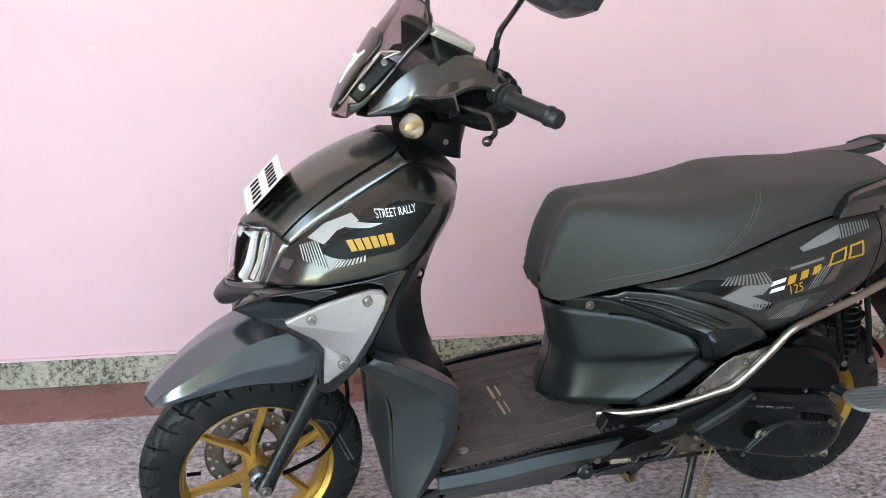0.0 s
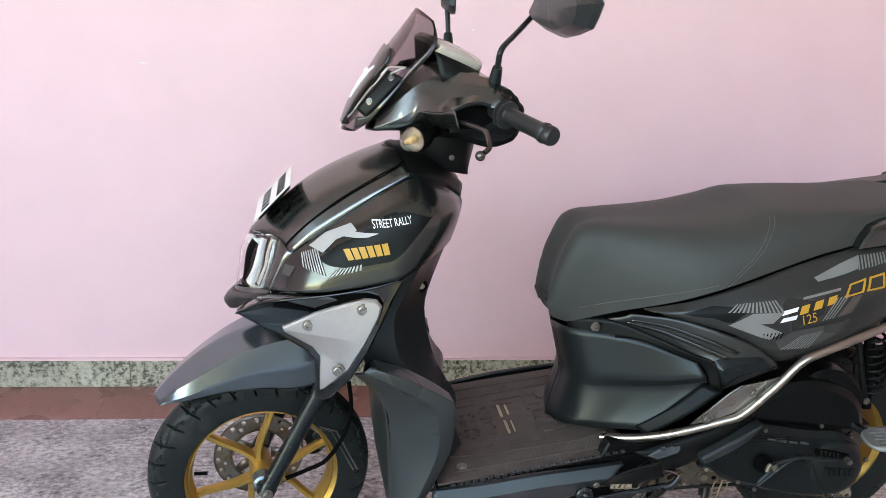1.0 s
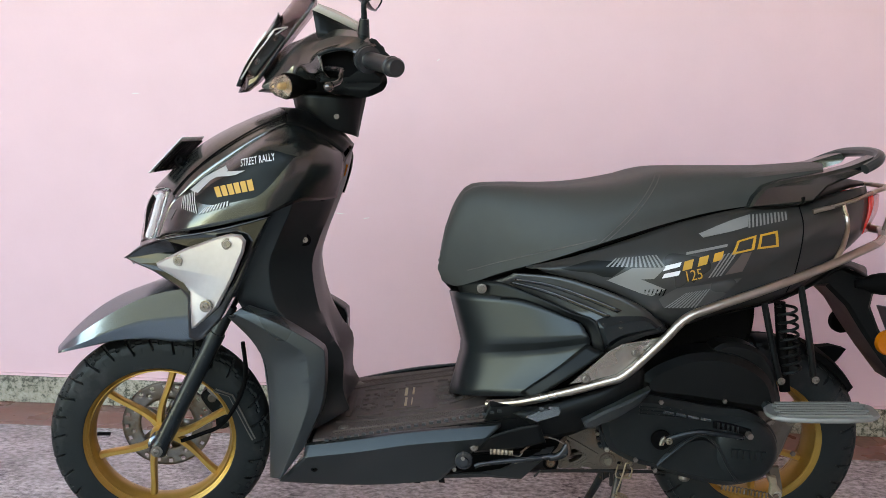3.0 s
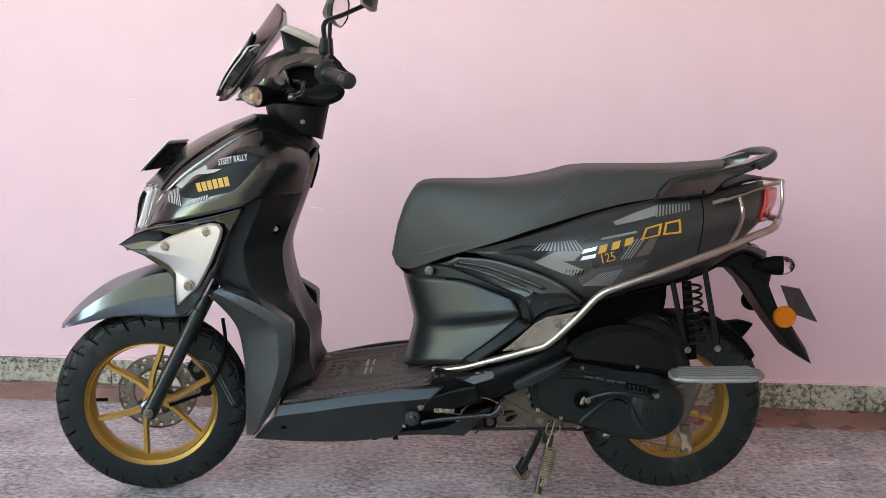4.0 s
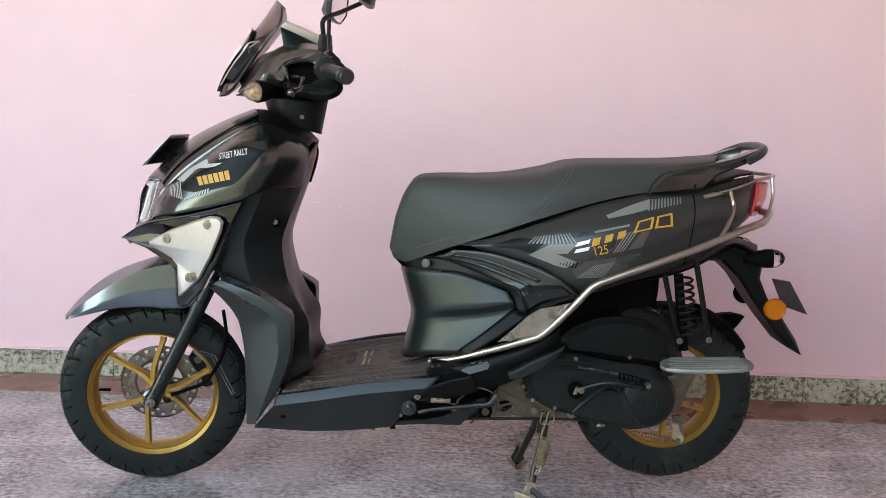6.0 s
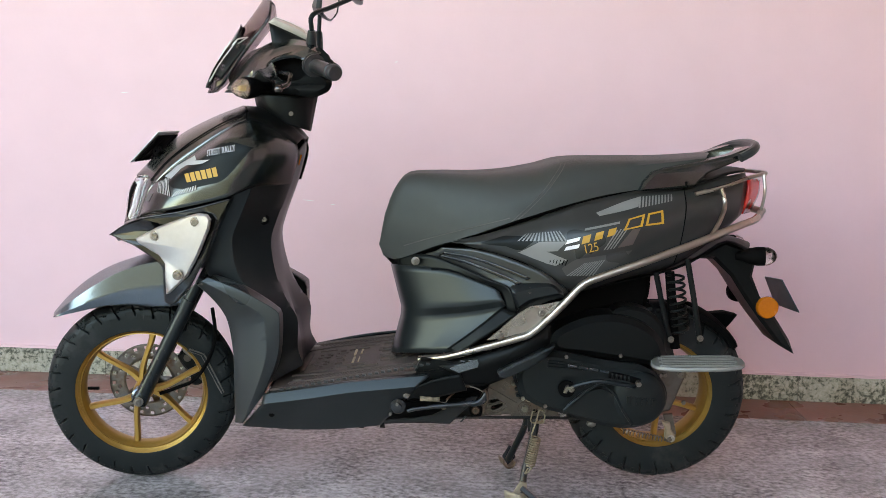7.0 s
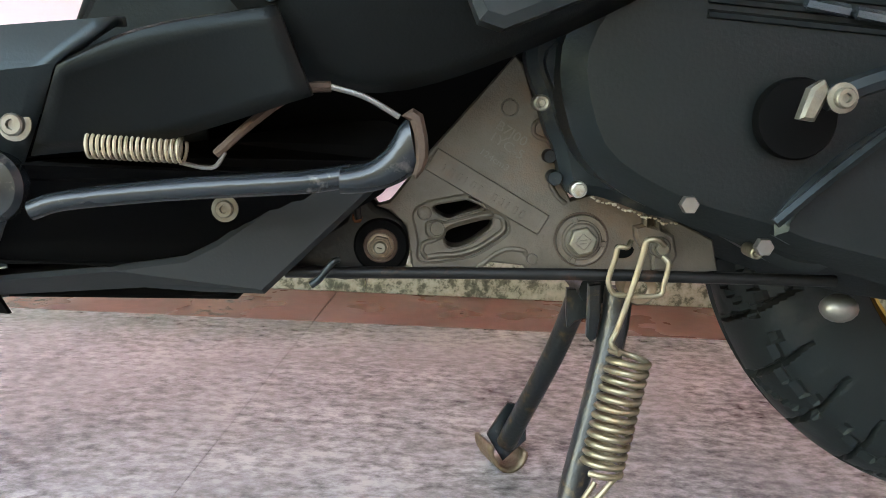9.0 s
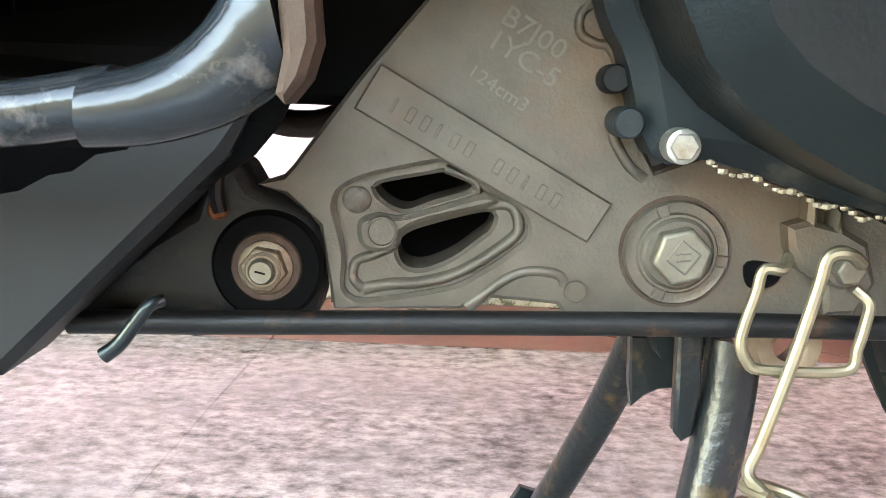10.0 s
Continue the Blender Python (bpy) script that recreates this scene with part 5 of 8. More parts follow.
both("brake_lever", lever, M_DARKSTEEL, "dull metal brake lever", at=STEER)
for s in (1, -1):
    fl = Matrix.Diagonal((1, s, 1, 1))
    c = Vector([(0.279, -0.155, 0.989)][0])
    e = Vector([(0.343, -0.1, 0.993)][0])
    d = (e - c).normalized()
    bm = lathe([(0.0235, 0.004), (0.0245, 0.008), (0.023, 0.024), (0.018, 0.04), (0.011, 0.052), (0.009, 0.075)], c, d, 20)
    bmesh.ops.transform(bm, matrix=fl, verts=bm.verts)
    ind = part("front_indicator", bm, M_DARK, scooter, "black indicator with a clear lens", at=STEER, thick=0.002)
    bm = lathe([(0.0, -0.026), (0.009, -0.024), (0.017, -0.014), (0.021, -0.002), (0.0232, 0.008)], c, d, 20)
    bmesh.ops.transform(bm, matrix=fl, verts=bm.verts)
    part("lens", bm, M_TINT, ind, "pale amber indicator lens", thick=0.002)
    bm = lathe([(0.0, -0.012), (0.006, -0.009), (0.007, -0.002), (0.008, 0.004), (0.0, 0.006)], c, d, 12)
    bmesh.ops.transform(bm, matrix=fl, verts=bm.verts)
    part("bulb", bm, M_AMBER, ind, "amber bulb")
    bm = lathe([(0.0, 0.009), (0.022, 0.0085), (0.022, 0.0105), (0.0, 0.011)], c, d, 16)
    bmesh.ops.transform(bm, matrix=fl, verts=bm.verts)
    part("bulb_plate", bm, M_REFLECTOR, ind)
    # mirror
    if s > 0:
        frame_m = STEER
        base = Vector([(0.431, -0.14, 1.086)][0])
        housing = [Vector(p) for p in [(0.535, -0.023, 1.199), (0.535, -0.038, 1.226), (0.535, -0.074, 1.245), (0.535, -0.155, 1.266), (0.535, -0.238, 1.272), (0.535, -0.299, 1.27), (0.535, -0.332, 1.251), (0.535, -0.319, 1.229), (0.535, -0.3, 1.206), (0.535, -0.251, 1.19), (0.535, -0.19, 1.176), (0.535, -0.117, 1.178), (0.535, -0.056, 1.186)]]
        mid = sum(housing, Vector()) / len(housing)
        root = housing[0].lerp(mid, 0.15)
        elbow = Vector([(0.434, -0.16, 1.151)][0])
        shape = [p - mid for p in housing]
    else:
        frame_m = BODY
        base, elbow = Vector([(0.414, 0.21, 1.108)][0]), Vector([(0.414, 0.23, 1.166)][0])
        mid, root = Vector([(0.428, 0.285, 1.222)][0]), Vector([(0.412, 0.25, 1.213)][0])
        shape = [Matrix.Rotation(radians(-8), 3, "Z") @ Vector((p.x, -0.62 * p.y, p.z)) for p in shape]
    bm = tube([base + Vector((0, 0, -0.01)), base.lerp(elbow, 0.5), elbow, elbow.lerp(root, 0.4), root], 0.0055, 10, 30)
    lathe([(0, -0.03), (0.014, -0.03), (0.0125, 0.0), (0.0095, 0.03), (0.0085, 0.034), (0, 0.034)], base, elbow - base, 16, bm)
    stem = part("mirror", bm, M_BLACKPAINT, scooter, "black rear-view mirror on a bent stem", at=frame_m)
    back_dir = Vector((1, 0, 0))
    rows = [[mid + p * sc + back_dir * (dx - (0.004 if sc == 0.72 and k % 3 == 0 else 0)) for k, p in enumerate(shape)] for sc, dx in ((0.02, -0.024), (0.35, -0.024), (0.72, -0.018), (0.95, -0.004), (1.0, 0.006), (0.97, 0.010), (0.93, 0.010))]
    part("housing", grid(rows, close=True), M_GREYP, stem, smooth=22)
    part("mirror_glass", grid([[mid + p * sc + back_dir * 0.008 for p in shape] for sc in (0.01, 0.94)], close=True), M_MIRROR, stem, "mirror glass")

# front number plate
plate_bm = bmesh.new()
_pc = [(0.013, -0.082, 0.803), (0.082, -0.082, 0.876), (0.082, 0.088, 0.876), (0.013, 0.088, 0.803)]
_n = Vector((-0.727, 0, 0.687))
_v = [plate_bm.verts.new(Vector(p) + _n * h) for h in (0, 0.002) for p in _pc]
for f in ((0, 1, 2, 3), (4, 5, 6, 7), (0, 1, 5, 4), (1, 2, 6, 5), (2, 3, 7, 6), (3, 0, 4, 7)):
    plate_bm.faces.new([_v[k] for k in f])
front_plate = part("number_plate", plate_bm, M_PLATEWHITE, scooter, "white number plate with dark characters", bevel=0.002)
_a, _b = Vector((0.013, -0.082, 0.803)), Vector((0.069, 0, 0.073))
for row, count in ((0.62, 6), (0.2, 5)):
    for k in range(count):
        y0 = 0.012 + 0.147 * k / count
        o = _a + _b * row + Vector((0, y0, 0)) + _n * 0.0022
        bm = bmesh.new()
        q = [o, o + _b * 0.22, o + _b * 0.22 + Vector((0, 0.017, 0)), o + Vector((0, 0.017, 0))]
        vv = [bm.verts.new(p + _n * h) for h in (0, 0.0004) for p in q]
        for f in ((4, 5, 6, 7), (0, 1, 5, 4), (1, 2, 6, 5), (2, 3, 7, 6), (3, 0, 4, 7)):
            bm.faces.new([vv[j] for j in f])
        part("dark_bar", bm, M_DARK, front_plate)
_o = Vector((0.055, 0, 0.832)) - _n * 0.006
back = bmesh.new()
for k in range(7):
    y0 = -0.075 + 0.023 * k
    q = [_a + _b * f + Vector((0, y0 - _a.y + dy, 0)) - _n * 0.0025 for f, dy in ((0.08, 0), (0.92, 0), (0.92, 0.014), (0.08, 0.014))]
    vv = [back.verts.new(p - _n * h) for h in (0, 0.003) for p in q]
    for f in ((0, 1, 2, 3), (4, 5, 6, 7), (0, 1, 5, 4), (1, 2, 6, 5), (2, 3, 7, 6), (3, 0, 4, 7)):
        back.faces.new([vv[j] for j in f])
part("plate_backing", back, M_DARK, front_plate, "black ribbed plate holder")
part("plate_bracket", tube([_o, (0.085, 0, 0.80), (0.11, 0, 0.80)], 0.012, 8), M_DARK, front_plate)
part("plate_bolt", bolt_mesh((0.071, -0.052, 0.829), 0.009, 0.012, (-0.2, -1, 0.2)), M_DARK, front_plate)

# tail end
part("tail_underside", loft([[(1.049, -0.17, 0.532), (1.17, -0.15, 0.557), (1.282, -0.12, 0.579), (1.352, -0.1, 0.605), (1.42, -0.09, 0.646), (1.486, -0.06, 0.622)], [(1.102, 0, 0.512), (1.199, 0, 0.543), (1.311, 0, 0.574), (1.379, 0, 0.611), (1.447, 0, 0.648), (1.504, 0, 0.635)]], 20, 4, mirror=True), M_PLASTIC, scooter, thick=0.004)
part("tail_cap", loft([[(1.334, -0.13, 0.775), (1.407, -0.1, 0.805), (1.459, -0.07, 0.813)], [(1.367, 0, 0.812), (1.437, 0, 0.819), (1.481, 0, 0.815)]], 10, 4, mirror=True), M_PLASTIC, scooter, thick=0.004)
part("plate_arm", slab([(1.363, -0.06, 0.601), (1.429, -0.06, 0.644), (1.483, -0.06, 0.626), (1.508, -0.06, 0.602), (1.501, -0.06, 0.56), (1.523, -0.06, 0.511), (1.562, -0.06, 0.463), (1.6, -0.06, 0.407), (1.616, -0.06, 0.369), (1.577, -0.06, 0.391), (1.524, -0.06, 0.455), (1.487, -0.06, 0.504), (1.449, -0.06, 0.559), (1.405, -0.06, 0.6)], 0.12, 0.008), M_PLASTIC, scooter, "black plastic plate hanger")
part("reflector", lathe([(0, -0.012), (0.024, -0.012), (0.0265, -0.008), (0.0265, 0), (0, 0)], [(1.539, -0.06, 0.486)][0], (0, 1, 0), 28), M_ORANGE, scooter, "round orange reflector")
_q = [Vector(p) for p in [(1.559, -0.09, 0.559), (1.606, -0.09, 0.48)] + [(1.613, 0.09, 0.465), (1.581, 0.09, 0.536)]]
_nn = (_q[1] - _q[0]).cross(_q[2] - _q[1]).normalized() * 0.002
rp = bmesh.new()
_vv = [rp.verts.new(p + _nn * h) for h in (0, 1) for p in _q]
for f in ((0, 1, 2, 3), (4, 5, 6, 7), (0, 1, 5, 4), (1, 2, 6, 5), (2, 3, 7, 6), (3, 0, 4, 7)):
    rp.faces.new([_vv[j] for j in f])
part("rear_number_plate", rp, M_TEALPLATE, scooter, "rear number plate seen from its back")
for s in (1, -1):
    fl = Matrix.Diagonal((1, s, 1, 1))
    a, b = Vector([(1.459, -0.08, 0.615)][0]), Vector([(1.489, -0.14, 0.618)][0])
    bm = lathe([(0.009, -0.035), (0.011, -0.02), (0.019, -0.005), (0.0225, 0.015), (0.022, 0.03)], b - (b - a).normalized() * 0.03, (1, -0.15, 0.05), 18)
    tube([a, b - (b - a).normalized() * 0.03], 0.010, 10, bm=bm)
    bmesh.ops.transform(bm, matrix=fl, verts=bm.verts)
    ind = part("rear_indicator", bm, M_DARK, scooter, "black rear indicator with a clear lens")
    bm = lathe([(0.022, 0.03), (0.021, 0.04), (0.014, 0.052), (0.004, 0.058), (0, 0.058)], b - (b - a).normalized() * 0.03, (1, -0.15, 0.05), 18)
    bmesh.ops.transform(bm, matrix=fl, verts=bm.verts)
    part("lens", bm, M_CLEAR, ind, "clear indicator lens")
part("side_reflector", lathe([(0, -0.01), (0.026, -0.01), (0.028, -0.004), (0.028, 0.006), (0, 0.006)], (1.533, 0.152, 0.486), (0, 1, 0), 26), M_DARK, scooter, "black back of the far reflector")
part("reflector_stay", tube([(1.533, 0.15, 0.486), (1.55, 0.09, 0.49), (1.52, 0.04, 0.52)], 0.006, 8), M_DARK, scooter)

# rear suspension and mudguard
_st, _sb = Vector([(1.282, -0.135, 0.579)][0]), Vector([(1.305, -0.135, 0.398)][0])
shock = part("shock_absorber", tube([_st, _sb], 0.011, 12), M_DARK, scooter, "black rear shock absorber")
part("spring", coil(_st.lerp(_sb, 0.02) + Vector((0.012, 0, 0)), _st.lerp(_sb, 0.82) + Vector((0.014, 0, 0)), 0.0195, 0.0032, 8.5, 8), M_PLASTIC, shock, "black coil spring")
part("strut", tube([(1.242, -0.145, 0.603), (1.269, -0.15, 0.49), (1.291, -0.15, 0.414)], 0.0066, 10), M_PLASTIC, scooter, "black frame strut")
part("strut", tube([(1.32, -0.14, 0.612), (1.342, -0.15, 0.5), (1.358, -0.15, 0.415)], 0.0068, 10), M_PLASTIC, scooter, "black frame strut")
for p in [(1.288, -0.158, 0.424), (1.356, -0.158, 0.428)]:
    part("strut_bolt", bolt_mesh(p, 0.005), M_STEEL, scooter)


def hugger():
    rows = []
    for k in range(15):
        a = radians(68 - 34 * k / 14)
        r = 0.2275
        rows.append([RC + Vector((r * q * math.cos(a), y, r * q * math.sin(a))) for y, q in ((-0.07, 0.93), (-0.062, 0.99), (-0.03, 1.02), (0, 1.03), (0.03, 1.02), (0.062, 0.99), (0.07, 0.93))])
    return grid(rows)


part("rear_mudguard", hugger(), M_DARK, scooter, "black inner rear mudguard", thick=0.003)
part("mudguard_fin", slab([(1.403, 0.05, 0.441), (1.475, 0.05, 0.449), (1.506, 0.05, 0.442), (1.491, 0.05, 0.42), (1.464, 0.05, 0.389), (1.431, 0.05, 0.406)], 0.03, 0.004), M_DARK, scooter)
PEG = pose(1.318, -0.282, 0.398, 3, -4, -9)


def oval_plate(lx, ly, z0, z1, n=28, power=3.2):
    pts = [(lx * abs(math.cos(a)) ** (2 / power) * (1 if math.cos(a) > 0 else -1), ly * abs(math.sin(a)) ** (2 / power) * (1 if math.sin(a) > 0 else -1)) for a in (2 * math.pi * k / n for k in range(n))]
    bm = grid([[(x * f, y * f, z) for x, y in pts] for f, z in ((0.02, z0), (0.96, z0), (1.0, z0 + 0.003), (1.0, z1 - 0.003), (0.97, z1), (0.02, z1))], close=True)
    return bm


peg = part("footrest", oval_plate(0.1, 0.047, -0.002, 0.007), M_PEG, scooter, "grey alloy passenger footrest", at=PEG)
for k in range(6):
    part("rib", box(-0.082 + 0.006 * (k % 2), 0.082 - 0.006 * (k % 2), -0.034 + 0.0128 * k, -0.028 + 0.0128 * k, 0.0065, 0.0105), M_PEG, peg)
part("footrest_arm", tube([(1.27, -0.245, 0.388), (1.255, -0.19, 0.38), (1.235, -0.15, 0.40)], 0.010, 8), M_BLACKPAINT, scooter)

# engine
# Added near-black slab fills the space under the tail with shade.
part("frame_filler", slab([(0.905, -0.1, 0.471), (1.018, -0.1, 0.536), (1.113, -0.1, 0.556), (1.193, -0.1, 0.582), (1.29, -0.1, 0.604), (1.285, -0.1, 0.585), (1.25, -0.1, 0.574), (1.248, -0.1, 0.556), (1.248, -0.1, 0.535), (1.246, -0.1, 0.515), (1.24, -0.1, 0.492), (1.232, -0.1, 0.48), (1.156, -0.1, 0.482), (1.115, -0.1, 0.473), (1.035, -0.1, 0.432), (0.955, -0.1, 0.381), (0.874, -0.1, 0.359)], 0.2, 0.01), M_DARK, scooter, "dark filler slab for the shaded inside of the frame")
part("engine_block", slab(rounded([(0.957, -0.1, 0.339), (1.016, -0.1, 0.407), (1.089, -0.1, 0.447), (1.17, -0.1, 0.477), (1.252, -0.1, 0.458), (1.302, -0.1, 0.41), (1.32, -0.1, 0.34), (1.304, -0.1, 0.255), (1.251, -0.1, 0.204), (1.155, -0.1, 0.202), (1.043, -0.1, 0.228), (0.966, -0.1, 0.269)]), 0.2, 0.02), M_ENGINE, scooter, "dark engine block")
part("air_box", slab(rounded([(1.009, -0.185, 0.427), (1.037, -0.185, 0.454), (1.101, -0.185, 0.479), (1.167, -0.185, 0.481), (1.22, -0.185, 0.464), (1.258, -0.185, 0.435), (1.276, -0.185, 0.39), (1.271, -0.185, 0.365), (1.198, -0.185, 0.372), (1.092, -0.185, 0.386), (1.02, -0.185, 0.395)]), 0.1, 0.014), M_PLASTIC, scooter, "black plastic air filter box")
part("air_box_lid", slab(rounded([(1.151, -0.165, 0.479), (1.163, -0.165, 0.496), (1.196, -0.165, 0.5), (1.236, -0.165, 0.489), (1.267, -0.165, 0.459), (1.279, -0.165, 0.423), (1.273, -0.165, 0.384), (1.246, -0.165, 0.431), (1.211, -0.165, 0.462)]), 0.06, 0.008), M_PLASTIC, scooter)
cvt = part("transmission_cover", slab(rounded([(0.932, -0.2, 0.348), (0.953, -0.2, 0.38), (1.005, -0.2, 0.398), (1.077, -0.2, 0.389), (1.143, -0.2, 0.377), (1.208, -0.2, 0.371), (1.251, -0.2, 0.35), (1.274, -0.2, 0.32), (1.278, -0.2, 0.283), (1.263, -0.2, 0.25), (1.229, -0.2, 0.226), (1.176, -0.2, 0.218), (1.11, -0.2, 0.23), (1.043, -0.2, 0.249), (0.993, -0.2, 0.262), (0.952, -0.2, 0.284), (0.936, -0.2, 0.312)], 60), 0.09, 0.012), M_ENGINE, scooter, "black transmission cover with a raised drum")
part("drum", lathe([(0, -0.014), (0.03, -0.0135), (0.052, -0.011), (0.062, -0.004), (0.066, 0.006), (0.067, 0.02)], [(1.21, -0.2, 0.292)][0], (0, 1, 0), 48), M_ENGINE, cvt)
part("case_bulge", slab(rounded([(1.041, -0.208, 0.265), (1.066, -0.208, 0.294), (1.102, -0.208, 0.318), (1.137, -0.208, 0.319), (1.165, -0.208, 0.293), (1.184, -0.208, 0.252), (1.194, -0.208, 0.229), (1.148, -0.208, 0.231), (1.088, -0.208, 0.243), (1.048, -0.208, 0.253)]), 0.02, 0.006), M_ENGINE, cvt)
part("case_band", tube([(1.038, -0.212, 0.264), (1.066, -0.212, 0.29), (1.099, -0.212, 0.317), (1.123, -0.212, 0.327), (1.151, -0.212, 0.308), (1.174, -0.212, 0.267), (1.197, -0.212, 0.234)], 0.003, 6), M_ENGINE, cvt)
for k in range(6):
    a = [(1.18, -0.216, 0.294), (1.251, -0.216, 0.288)]
    u = Vector(a[0]).lerp(Vector(a[1]), k / 6)
    part("raised_mark", box(u.x, u.x + 0.0075, -0.2175, -0.212, u.z - 0.008, u.z + 0.008), M_ENGINE, cvt)
for p in [(1.036, -0.202, 0.251), (0.997, -0.202, 0.271), (1.164, -0.202, 0.394), (1.041, -0.202, 0.389), (1.271, -0.15, 0.336)]:
    part("cover_bolt", hexhead(p, 0.0048, 0.005), M_STEEL, cvt)
for k in range(4):
    a, b = [(1.045, -0.207, 0.37), (1.142, -0.207, 0.355)]
    u, w = Vector(a).lerp(Vector(b), k / 4), Vector(a).lerp(Vector(b), (k + 0.85) / 4)
    part("vent_rib", tube([u, w], 0.0032, 6), M_BLUE, cvt)
for k in range(3):
    part("case_rib", tube([(1.0, -0.201, 0.378 - 0.007 * k), (1.09, -0.201, 0.372 - 0.007 * k)], 0.0022, 6), M_ENGINE, cvt)
kick = part("kick_starter", tube([(1.046, -0.235, 0.324), (1.074, -0.235, 0.335), (1.112, -0.235, 0.342), (1.157, -0.235, 0.337), (1.195, -0.235, 0.332)], 0.0055, 8), M_BLACKPAINT, scooter, "black folded kick starter lever")
part("kick_bolt", bolt_mesh([(1.05, -0.245, 0.325)][0], 0.0046, 0.006), M_DIRTYBOLT, kick)
part("kick_clamp", slab([(1.033, -0.244, 0.315), (1.037, -0.244, 0.329), (1.043, -0.244, 0.333), (1.046, -0.244, 0.328), (1.04, -0.244, 0.314)], 0.008, 0.002), M_DIRTYBOLT, kick)
# Solid dark disc paints the shade of the hole behind the lever.
part("kick_hole_shade", lathe([(0, -0.001), (0.019, -0.001), (0.02, 0.001), (0.02, 0.006)], Vector([(1.044, -0.212, 0.315)][0]), (0, 1, 0), 28), M_DARK, kick)
part("kick_pedal", tube([(1.132, -0.25, 0.362), (1.163, -0.25, 0.357), (1.201, -0.25, 0.347)], (0.008, 0.0075), 8), M_DARK, kick)
for k in range(5):
    _pa, _pb = (Vector(p) for p in [(1.138, -0.257, 0.362), (1.184, -0.257, 0.353)])
    _u = _pa.lerp(_pb, k / 5)
    part("pedal_rib", tube([_u + Vector((0, 0, 0.006)), _u + Vector((0, -0.002, 0)), _u + Vector((0.0005, 0, -0.006))], 0.0022, 6), M_PLASTIC, kick)
part("pedal_joint", hexhead([(1.195, -0.258, 0.347)][0], 0.0065, 0.016), M_STEEL, kick)
part("side_vent", slab([(0.882, -0.262, 0.363), (0.922, -0.262, 0.386), (0.966, -0.258, 0.406), (1.01, -0.25, 0.426), (1.005, -0.25, 0.414), (0.986, -0.252, 0.394), (0.948, -0.256, 0.37), (0.898, -0.26, 0.349), (0.887, -0.262, 0.352)], 0.03, 0.005), M_GREYP, scooter, "dark grey side vent cover")
part("lower_side_cover", loft([[(0.751, -0.235, 0.37), (0.84, -0.238, 0.397), (0.929, -0.235, 0.428), (1, -0.22, 0.466)], [(0.779, -0.245, 0.358), (0.853, -0.246, 0.377), (0.936, -0.24, 0.403), (1.001, -0.22, 0.435)], [(0.804, -0.22, 0.322), (0.856, -0.22, 0.323), (0.921, -0.21, 0.348), (0.998, -0.2, 0.388)]], 16, 4), M_PLASTIC, scooter, "black lower side cover", thick=0.004)
part("cover_patch", slab([(0.774, -0.25, 0.367), (0.789, -0.25, 0.376), (0.837, -0.25, 0.39), (0.842, -0.25, 0.381), (0.838, -0.25, 0.371), (0.796, -0.25, 0.357)], 0.006, 0.002), M_BLUE, scooter)
for k in range(3):
    a = [(0.799, -0.252, 0.386), (0.817, -0.252, 0.388), (0.828, -0.252, 0.389)][k]
    part("bright_slot", box(a[0], a[0] + 0.009, -0.2545, -0.25, a[2] - 0.0016, a[2] + 0.0016), M_BLUE, scooter)

# gear case, brake arm
gear_case = part("gear_case", slab([(1.255, -0.12, 0.355), (1.296, -0.12, 0.35), (1.315, -0.12, 0.341), (1.338, -0.12, 0.345), (1.338, -0.12, 0.324), (1.327, -0.12, 0.297), (1.318, -0.12, 0.27), (1.306, -0.12, 0.24), (1.286, -0.12, 0.235), (1.27, -0.12, 0.3)], 0.05, 0.006), M_CASE, scooter, "grey cast gear case")
part("case_bolt", bolt_mesh((1.327, -0.121, 0.332), 0.0075, 0.007), M_DIRTYBOLT, gear_case)
part("brake_arm", slab([(1.288, -0.118, 0.213), (1.308, -0.118, 0.21), (1.312, -0.118, 0.191), (1.324, -0.118, 0.176), (1.322, -0.118, 0.165), (1.308, -0.118, 0.162), (1.297, -0.118, 0.172), (1.298, -0.118, 0.191)], 0.012, 0.003), M_SKID, gear_case, "zinc-coated brake arm")
part("arm_bolt", bolt_mesh((1.312, -0.119, 0.171), 0.0058, 0.006), M_BRIGHTBOLT, gear_case)
for p in [(1.322, -0.125, 0.333), (1.286, -0.125, 0.33), (1.334, -0.125, 0.264), (1.306, -0.125, 0.172)]:
    part("case_bolt", hexhead(p, 0.0055, 0.006), M_STEEL, scooter)
part("brake_arm", slab([(1.292, -0.11, 0.227), (1.314, -0.11, 0.23), (1.326, -0.11, 0.18), (1.315, -0.11, 0.156), (1.298, -0.11, 0.161), (1.302, -0.11, 0.194)], 0.008, 0.002), M_CAST, scooter)
part("brake_spring", coil([(1.194, -0.115, 0.186)][0], [(1.294, -0.115, 0.168)][0], 0.006, 0.0013, 13, 5), M_STEEL, scooter, "thin steel spring")
part("brake_nut", ball([(1.12, -0.11, 0.201)][0], 0.012, 0.01, 0.009), M_STEEL, scooter)

